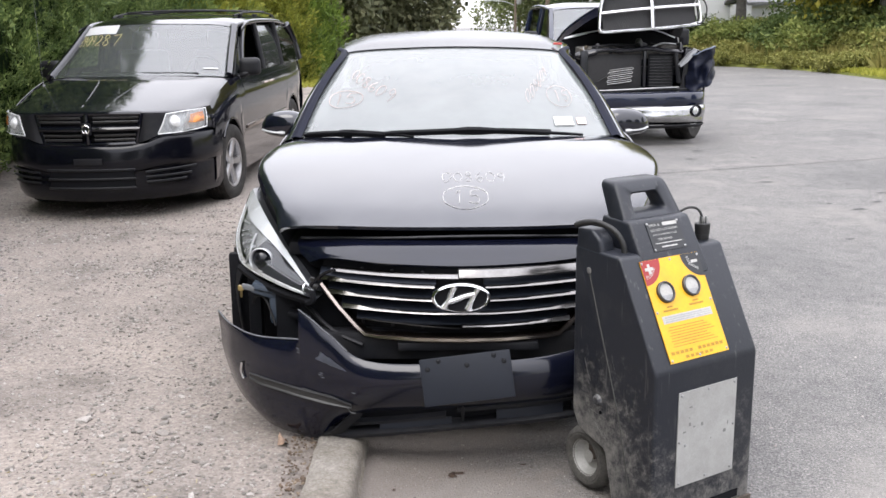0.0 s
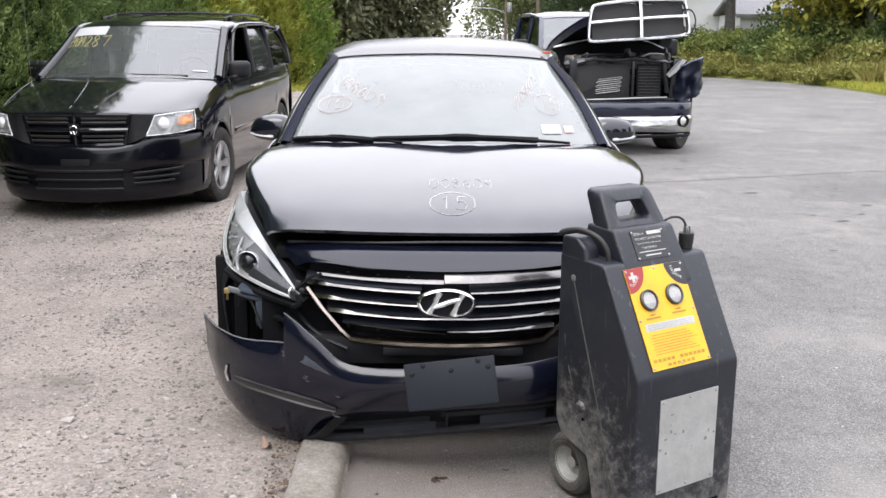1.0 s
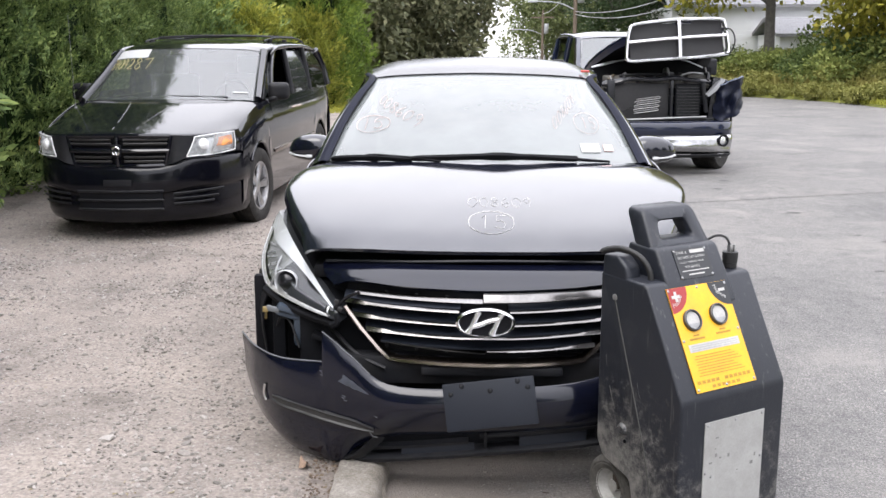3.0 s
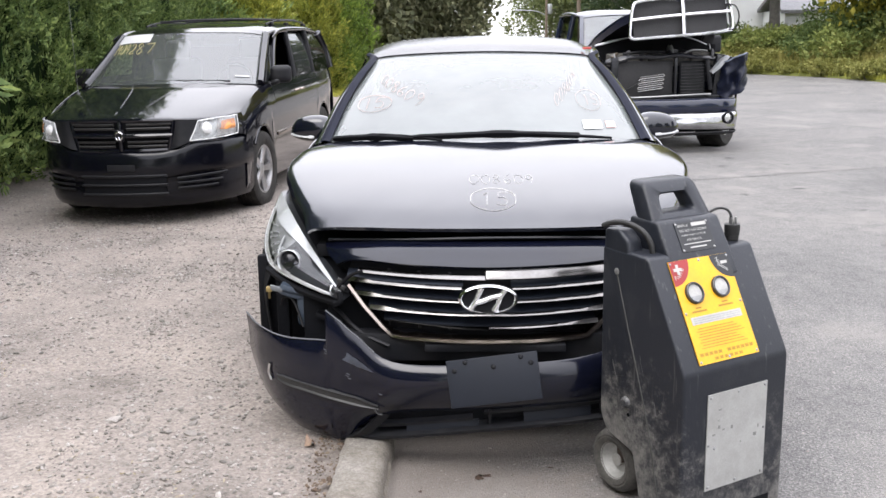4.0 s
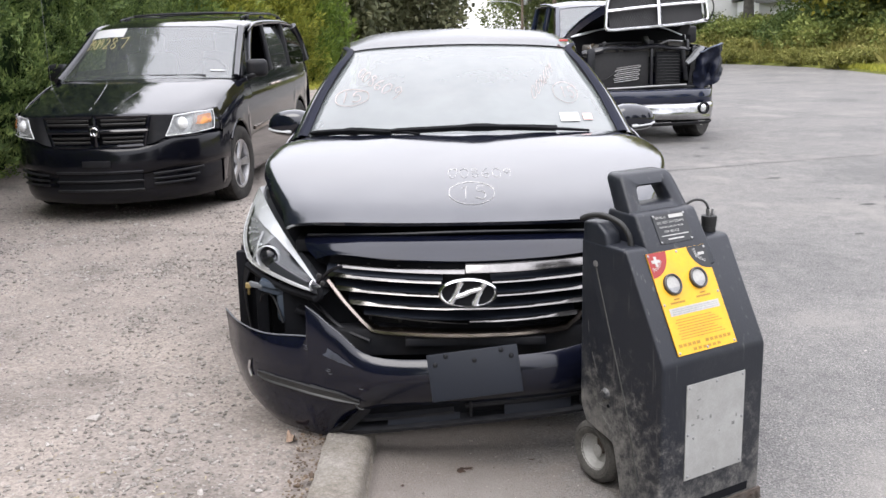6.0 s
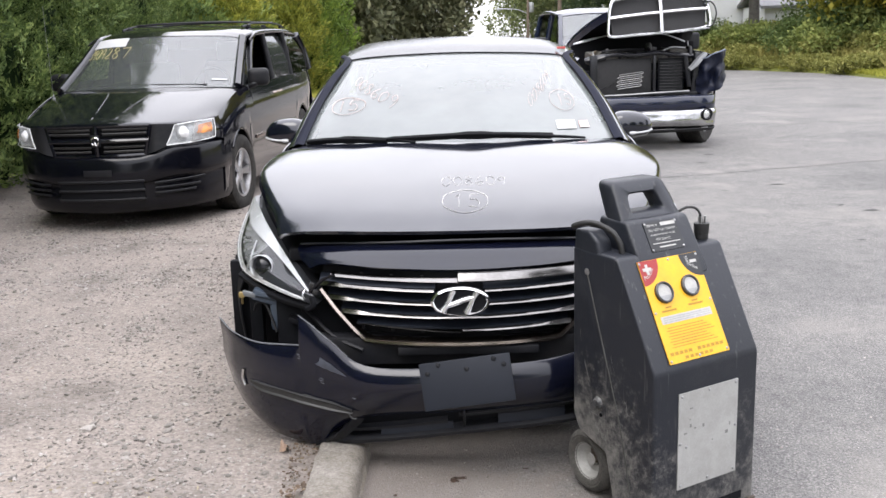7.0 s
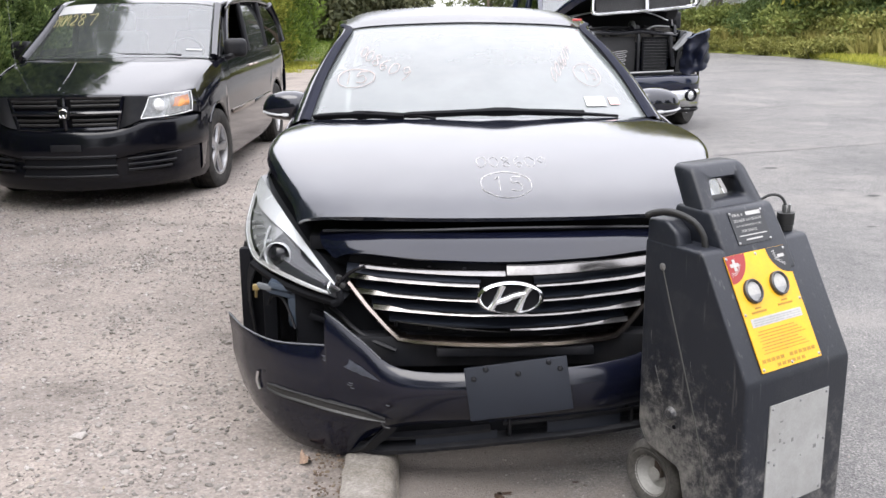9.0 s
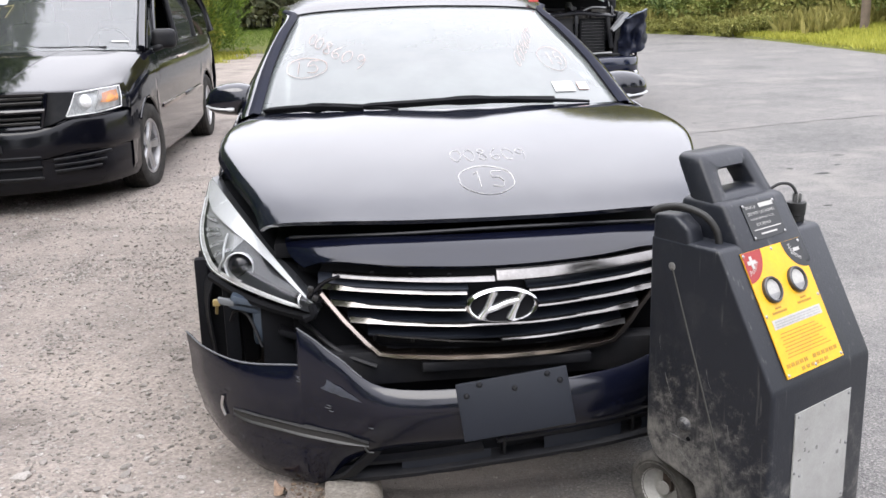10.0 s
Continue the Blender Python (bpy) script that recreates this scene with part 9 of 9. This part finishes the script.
golden = evergreen(5, 2.4, 0.80, 26000, YELLOW_LEAF, "golden yellow-green cypress shrub at the end of the hedge", (0.11, 0.032))
tall_green = evergreen(6, 5.4, 1.05, 34000, leaf_mat("bright_arborvitae_leaf", (0.03, 0.05, 0.012), (0.13, 0.20, 0.035), (0.34, 0.40, 0.07), 0.9, 5.0), "tall bright green arborvitae at the corner of the lot", (0.13, 0.042))


def plant(kind, spots, group=""):
    for i, (x, y, z, turn, size) in enumerate(spots):
        m = pose(x, y, z, 0, 0, turn)
        ob = kind if i == 0 else copy_thing(kind, m)
        ob.matrix_basis = m @ Matrix.Diagonal((size, size, size * rng.uniform(0.94, 1.06), 1))


def hedge_line(y):
    return table([(-12, -6.3), (2, -5.75), (8, -5.35), (22, -5.0)], y)


def hedge_spot(y):
    return (hedge_line(y) - (0.6 if y > 12 else 0) + rng.uniform(-0.12, 0.12), y, 0.05, rng.uniform(0, 360), rng.uniform(0.94, 1.06) * (0.92 if y < 9.0 else 0.62 if y < 12 else 0.50))


near_hedge = span(5.0, 11.9, 1.15)
for k, kind in enumerate(hedge_kinds):
    plant(kind, [hedge_spot(y) for y in near_hedge[k::3]])
plant(outer_kind, [hedge_spot(y) for y in [*span(-9.95, 3.85, 1.15), 13.05, 14.2]])
plant(golden, [(-4.55, 23.9, 0.04, 0, 0.97), (-6.15, 23.4, 0.04, 120, 0.82), (-4.8, 17.6, 0.02, 200, 0.9)])
low_hedge = evergreen(8, 2.5, 1.1, 12000, HEDGE_LEAF, "lower green arborvitae towards the end of the hedge", (0.13, 0.045))
plant(low_hedge, [(hedge_line(y) - 1.0 + rng.uniform(-0.1, 0.1), y, 0.04, y * 50, rng.uniform(0.88, 1.1)) for y in span(15.6, 22.6, 1.15)])
plant(tall_green, [(-4.35, 24.9, 0.04, 0, 1.0), (-4.9, 27.2, 0.04, 70, 0.98), (-4.9, 29.6, 0.04, 200, 1.03), (-5.4, 26.2, 0.04, 150, 1.02), (-6.4, 25.2, 0.04, 20, 1.05)])


def broad_tree(seed, height, spread, count, material, label, leaf, trunk_r=0.2, clear=0.25, lobes=16, droop=0.1):
    r = random.Random(seed)
    t = thing("tree", label, "tree")
    bm = bmesh.new()
    top = Vector((r.uniform(-0.3, 0.3), r.uniform(-0.3, 0.3), height * 0.62))
    stem(bm, [(0, 0, -0.1), (r.uniform(-0.1, 0.1), 0, height * clear), top], trunk_r, trunk_r * 0.4)
    blobs = []
    for k in range(lobes):
        a = k * 2.4 + r.uniform(-0.3, 0.3)
        h = clear + (1 - clear) * ((k + 0.5) / lobes) ** 0.85
        d = spread * (1.0 - 0.75 * max(0, (h - 0.45) / 0.55) ** 1.6) * r.uniform(0.45, 0.85)
        c = Vector((d * math.cos(a), d * math.sin(a), height * h * 0.94))
        blobs.append((*c, spread * r.uniform(0.30, 0.44)))
        z0 = height * min(h, 0.6) * r.uniform(0.62, 0.85)
        stem(bm, [(0, 0, z0), Vector((0, 0, z0)).lerp(c, 0.5) + Vector((0, 0, 0.2)), c], trunk_r * 0.35, trunk_r * 0.08, 6, 7)
    part("trunk", bm, BARK, t)
    ob = new("crown", blob_crown("crown", seed, blobs, count, material, leaf, droop))
    ob.parent = t
    return t


olive = broad_tree(11, 12.0, 5.2, 44000, OLIVE_LEAF, "large olive-green broadleaf tree beside the road", (0.38, 0.21), 0.28, 0.10, 26, 0.25)
plant(olive, [(-4.3, 58, 0, 0, 1.0), (-8.5, 52, 0, 80, 1.05), (-14.5, 47, 0, 190, 1.1)])
dark_tree = broad_tree(12, 14.0, 5.0, 13000, TREE_LEAF, "dark green broadleaf street tree", (0.40, 0.22), 0.3, 0.12, 22, 0.1)
plant(dark_tree, [(9.2, 82, 0, 0, 0.85), (8.4, 98, 0, 30, 0.9), (13.5, 72, 0, 60, 1.0), (18, 66, 0.5, 130, 1.0), (24, 62, 0.8, 200, 1.1), (-11, 34, 0, 240, 0.85), (-9.5, 29, 0, 100, 0.72), (-16, 24, 0, 10, 0.9), (-13.5, 14, 0, 300, 0.7), (-6.5, 92, 0, 150, 0.8), (-7, 78, 0, 20, 0.95), (33, 58, 0.8, 70, 1.1), (42, 50, 0.8, 170, 1.1)])
# Trees added out of view so that paint and chrome reflect dark shapes.
unseen_tree = broad_tree(15, 13.0, 5.4, 9000, TREE_LEAF, "dark green tree out of view, added for dark reflections", (0.5, 0.3), 0.3, 0.08, 18, 0.1)
plant(unseen_tree, [(-16, -22, 0, 0, 0.62), (-8, -26, 0, 60, 0.66), (0, -24, 0, 120, 0.58), (8, -27, 0, 200, 0.6), (16, -24, 0, 260, 0.64), (25, -20, 0, 20, 0.7), (-24, -14, 0, 80, 1.0), (31, -6, 0, 180, 1.0)])
autumn = broad_tree(13, 10.5, 4.2, 30000, AUTUMN_LEAF, "tree with yellowing leaves and a bare grey trunk", (0.22, 0.15), 0.20, 0.31, 26, 0.35)
plant(autumn, [(12.75, 38.0, 0.5, 160, 1.25)])
low_autumn = broad_tree(16, 8.0, 3.8, 24000, AUTUMN_LEAF, "yellowing tree with low hanging branches", (0.24, 0.16), 0.2, 0.17, 22, 0.4)
plant(low_autumn, [(15.0, 29.8, 0.9, 0, 1.0), (20.0, 31.0, 0.95, 120, 1.05)])
pine = broad_tree(14, 9.0, 3.4, 9000, leaf_mat("pine_needle", (0.012, 0.025, 0.010), (0.035, 0.06, 0.022), (0.07, 0.10, 0.04)), "dark pine behind the street", (0.40, 0.07), 0.2, 0.2, 14, 0.0)
plant(pine, [(11.2, 50, 0.6, 0, 1.0), (8.6, 54, 0.6, 90, 0.9)])


def bush(seed, wide, tall, count, material, label):
    r = random.Random(seed)
    t = thing("bush", label, "bush", group="bank bushes")
    bm = bmesh.new()
    blobs = []
    for k in range(9):
        a, d = k * 2.4, wide * 0.5 * math.sqrt(k / 9)
        c = (d * math.cos(a), d * math.sin(a), tall * r.uniform(0.30, 0.62))
        blobs.append((*c, tall * r.uniform(0.30, 0.44)))
        stem(bm, [(c[0] * 0.3, c[1] * 0.3, -0.1), (c[0] * 0.7, c[1] * 0.7, c[2] * 0.6), c], 0.025, 0.008, 5, 5)
    part("stems", bm, BARK, t)
    ob = new("crown", blob_crown("crown", seed, blobs, count, material, (0.14, 0.075), 0.0))
    ob.parent = t
    return t


bush_kinds = [bush(21, 2.6, 1.35, 3900, BUSH_LEAF, "tangled mid-green wild bush on the bank"), bush(22, 2.4, 1.05, 3400, leaf_mat("weedy_leaf", (0.06, 0.07, 0.016), (0.20, 0.205, 0.055), (0.42, 0.38, 0.13)), "weedy yellow-green growth on the bank"), bush(23, 2.8, 1.75, 4500, leaf_mat("dark_bush_leaf", (0.03, 0.05, 0.016), (0.085, 0.125, 0.036), (0.20, 0.23, 0.07)), "dark green dense bush on the bank")]
spots = [[], [], []]
for k in range(104):
    y = rng.uniform(20.0, 44)
    d = rng.uniform(0.5 if y > 26 else 3.2, 9.5)
    x = verge_edge(y) + d
    kind = 1 if (d < 2.6 and y > 26) or rng.random() < 0.5 else (2 if rng.random() < 0.18 else 0)
    spots[kind].append((x, y, bank_height(x, y) - 0.05, rng.uniform(0, 360), rng.uniform(0.5, 1.15) * (0.75 if d < 2 else 1 if d < 4 else 0.72)))
for kind, x, y, size in ((0, 13.2, 30.5, 1.15), (2, 14.3, 31.6, 1.2), (0, 15.3, 30.0, 1.3), (2, 14.8, 33.4, 1.3), (0, 16.3, 32.4, 1.35), (2, 12.9, 33.0, 0.9), (0, 12.6, 35.5, 1.0), (2, 15.6, 28.4, 1.1)):
    spots[kind].append((x, y, bank_height(x, y) - 0.05, x * 91, size))
for kind, s in zip(bush_kinds, spots):
    plant(kind, s)
edge_spots = [(verge_edge(y) + 0.5 + 0.3 * math.sin(y * 3), y, bank_height(verge_edge(y) + 0.6, y) - 0.08, y * 77, 0.50 + 0.16 * math.sin(y * 5)) for y in span(26.5, 44, 0.9)]
copy_thing(bush_kinds[1], pose(12.6, 25.8, 0.1, 0, 0, 40))
for x, y, z, a, sc in edge_spots:
    ob = copy_thing(bush_kinds[1], pose(x, y, z, 0, 0, a))
    ob.matrix_basis = pose(x, y, z, 0, 0, a) @ Matrix.Diagonal((sc, sc, sc, 1))


def grass_patch(name, seed, count, area, height, tall, material, label):
    r = np.random.RandomState(seed)
    xy = area(r, count)
    z = np.array([height(a, b) for a, b in xy])
    pos = np.column_stack([xy, z - 0.01])
    up = unit(np.array([0, 0, 1.0]) + r.normal(0, 0.35, (count, 3)))
    nrm = unit(np.cross(up, r.normal(0, 1, (count, 3))))
    me = cards(name, pos, nrm, up, tall * (0.5 + 0.9 * r.rand(count)), tall * 0.16 * (0.6 + 0.8 * r.rand(count)), material)
    return tagged(new(name, me), label, "grass", kind="stuff")


def verge_area(r, n):
    y = 12 + 24 * r.rand(n) ** 1.0
    y = np.where((y > 27.5) & (r.rand(n) < 0.8), 12 + 15 * r.rand(n), y)
    d = 0.05 + 5.5 * r.rand(n) ** 1.2
    return np.column_stack([np.array([verge_edge(b) for b in y]) + d, y])


def tuft_area(r, n):
    c = r.randint(0, 30, n)
    cy = 22.2 + (c % 10) * 0.5
    cx = -3.4 - (c // 10) * 0.5 + 0.4 * np.sin(c * 5.0)
    return np.column_stack([cx + r.normal(0, 0.18, n), cy + r.normal(0, 0.2, n)])


grass_patch("verge_grass", 31, 42000, verge_area, bank_height, 0.15, GRASS, "uncut yellow-green verge grass")
def bank_area(r, n):
    y = r.uniform(23, 44, n)
    c = 1.0 + 7.5 * r.rand(n)
    return np.column_stack([np.array([verge_edge(b) for b in y]) + c + 0.3 * np.sin(y * 4), y])


grass_patch("bank_grass", 34, 34000, bank_area, bank_height, 0.55, leaf_mat("tall_dry_grass", (0.09, 0.09, 0.022), (0.24, 0.22, 0.065), (0.44, 0.38, 0.14)), "tall dry yellow-green grass on the bank")
grass_patch("lot_grass", 32, 5000, tuft_area, lambda a, b: 0.06, 0.12, GRASS, "grass tufts at the end of the gravel lot")
grass_patch("lawn_grass", 33, 14000, lambda r, n: np.column_stack([r.uniform(-7, -2.3, n), r.uniform(31, 60, n)]), lambda a, b: 0.05, 0.10, leaf_mat("lawn_blade", (0.05, 0.09, 0.015), (0.11, 0.17, 0.03), (0.2, 0.26, 0.06)), "mown lawn grass")

# ---- street furniture, house, wires ----
POLE_WOOD = paint("weathered_pole_wood", (0.13, 0.10, 0.075), 0.9, vary=0.35, scale=6, fine=40, bump=0.3)
LAMP_GREY = paint("galvanised_grey", (0.35, 0.36, 0.37), 0.5, metal=0.4)


def utility_pole(x, y, z, tall, arm, label):
    t = thing("utility_pole", label, "utility pole", pose(x, y, z))
    bm = bmesh.new()
    stem(bm, [(0, 0, -0.2), (0.01, 0, tall * 0.5), (0.03, 0, tall)], 0.125, 0.09, 12, 8)
    part("post", bm, POLE_WOOD, t)
    bm = bmesh.new()
    block(bm, (1.9, 0.10, 0.12), (0, 0, tall - 0.6), 0.01)
    part("crossarm", bm, POLE_WOOD, t)
    if arm:
        bm = bmesh.new()
        tube(bm, [(0, 0, arm), (-0.9, -0.05, arm + 0.35), (-2.1, -0.1, arm + 0.45)], 0.035, 8, 12)
        bracket = part("lamp_arm", bm, LAMP_GREY, t)
        bm = bmesh.new()
        block(bm, (0.55, 0.2, 0.12), (-2.3, -0.1, arm + 0.44), 0.04)
        part("lamp_head", bm, LAMP_GREY, bracket)
    bm = bmesh.new()
    ring_solid(bm, [(0.0, 0.8), (0.17, 0.8), (0.2, 0.72), (0.2, 0.05), (0.16, 0.0), (0.0, 0.0)], 16, pose(0.3, 0, tall - 1.9, 0, -90, 0))
    part("transformer", bm, LAMP_GREY, t)
    return t


utility_pole(13.9, 22.4, 0.2, 10.0, 0, "brown wooden utility pole standing in the grass verge")
utility_pole(5.9, 50, 0.0, 6.2, 3.95, "wooden utility pole with a street lamp arm far down the road")
utility_pole(6.4, 78, 0.0, 5.2, 3.2, "distant wooden utility pole with a street lamp arm")
WIRE = paint("overhead_wire", (0.45, 0.45, 0.46), 0.6)
wires = thing("overhead_wires", "thin overhead wires between the poles", "wires")
for (a, b, sag) in (((5.9, 50, 3.85), (13.9, 22.4, 9.6), 2.1), ((5.9, 50, 3.70), (13.9, 22.4, 9.3), 2.35), ((5.9, 50, 5.5), (6.4, 78, 4.9), 0.4), ((6.7, 50, 5.6), (19.0, 44, 5.0), 0.7)):
    a, b = Vector(a), Vector(b)
    bm = bmesh.new()
    tube(bm, [a.lerp(b, k / 16) - Vector((0, 0, 4 * sag * k / 16 * (1 - k / 16))) for k in range(17)], 0.020, 4)
    part("wire", bm, WIRE, wires)

SIDING = paint("white_siding", (0.72, 0.73, 0.75), 0.6, vary=0.06, scale=2, bump=0.05)
SHINGLE = paint("grey_shingles", (0.20, 0.20, 0.21), 0.85, vary=0.3, scale=8, bump=0.3)
PANE = paint("dark_window_glass", (0.02, 0.025, 0.03), 0.08, coat=0.5, bump=0.0)
house = thing("house", "white sided house with grey shingle roofs behind the trees", "house", pose(15.4, 46, 0.75))


def house_box(x0, x1, y0, y1, wall, ridge, wing):
    bm = bmesh.new()
    prism(bm, [(x0, -0.6), (x1, -0.6), (x1, wall), ((x0 + x1) / 2, ridge - 0.1), (x0, wall)] if wing == "gable" else [(x0, -0.6), (x1, -0.6), (x1, wall), (x0, wall)], "y", y0, y1)
    walls = part("wall", bm, SIDING, house, "white clapboard wall")
    for k in range(int((wall + 0.4) / 0.2)):
        bm = bmesh.new()
        block(bm, (x1 - x0, 0.03, 0.19), ((x0 + x1) / 2, y0 - 0.012, -0.4 + 0.2 * k + 0.1), 0, (4, 0, 0))
        part("clapboard", bm, SIDING, walls, "", 0)
    bm = bmesh.new()
    if wing == "gable":
        mid = (x0 + x1) / 2
        prism(bm, [(x0 - 0.4, wall - 0.25), (mid, ridge), (x1 + 0.4, wall - 0.25), (x1 + 0.4, wall - 0.10), (mid, ridge + 0.18), (x0 - 0.4, wall - 0.10)], "y", y0 - 0.4, y1 + 0.4)
    else:
        prism(bm, [(y0 - 0.4, wall - 0.15), ((y0 + y1) / 2, ridge), (y1 + 0.4, wall - 0.15), (y1 + 0.4, wall), ((y0 + y1) / 2, ridge + 0.18), (y0 - 0.4, wall)], "x", x0 - 0.3, x1 + 0.3)
    part("roof", bm, SHINGLE, house, "grey shingle roof")
    return walls


house_box(-4.7, 9.5, 2.0, 9.0, 3.3, 5.2, "eaves")
house_box(-0.2, 3.2, -1.6, 1.9, 1.75, 2.4, "eaves")
bm = bmesh.new()
block(bm, (2.4, 0.06, 1.5), (1.5, -1.66, 0.2), 0.01)
garage = part("garage_door", bm, SIDING, house, "white panelled garage door")
for k in range(4):
    bm = bmesh.new()
    block(bm, (2.3, 0.03, 0.32), (1.5, -1.70, -0.38 + 0.38 * k), 0.02)
    part("panel", bm, SIDING, garage)
for x, z, w, h, y in ((6.2, 1.3, 1.0, 1.2, 1.97), (-2.6, 1.6, 0.9, 1.2, 1.97)):
    bm = bmesh.new()
    block(bm, (w + 0.2, 0.08, h + 0.2), (x, y - 0.03, z), 0.01)
    win = part("window", bm, SIDING, house, "white framed window")
    bm = bmesh.new()
    block(bm, (w, 0.03, h), (x, y - 0.065, z), 0.005)
    part("pane", bm, PANE, win)

# fence far beyond the lawn
fence = thing("fence", "low pale grey board fence across the far lawn", "fence", pose(-6.5, 62, 0.05))
for k in range(34):
    bm = bmesh.new()
    block(bm, (0.16, 0.03, 1.3), (k * 0.2 - 3, 0, 0.65), 0.004)
    part("board", bm, LAMP_GREY, fence, "", 0)
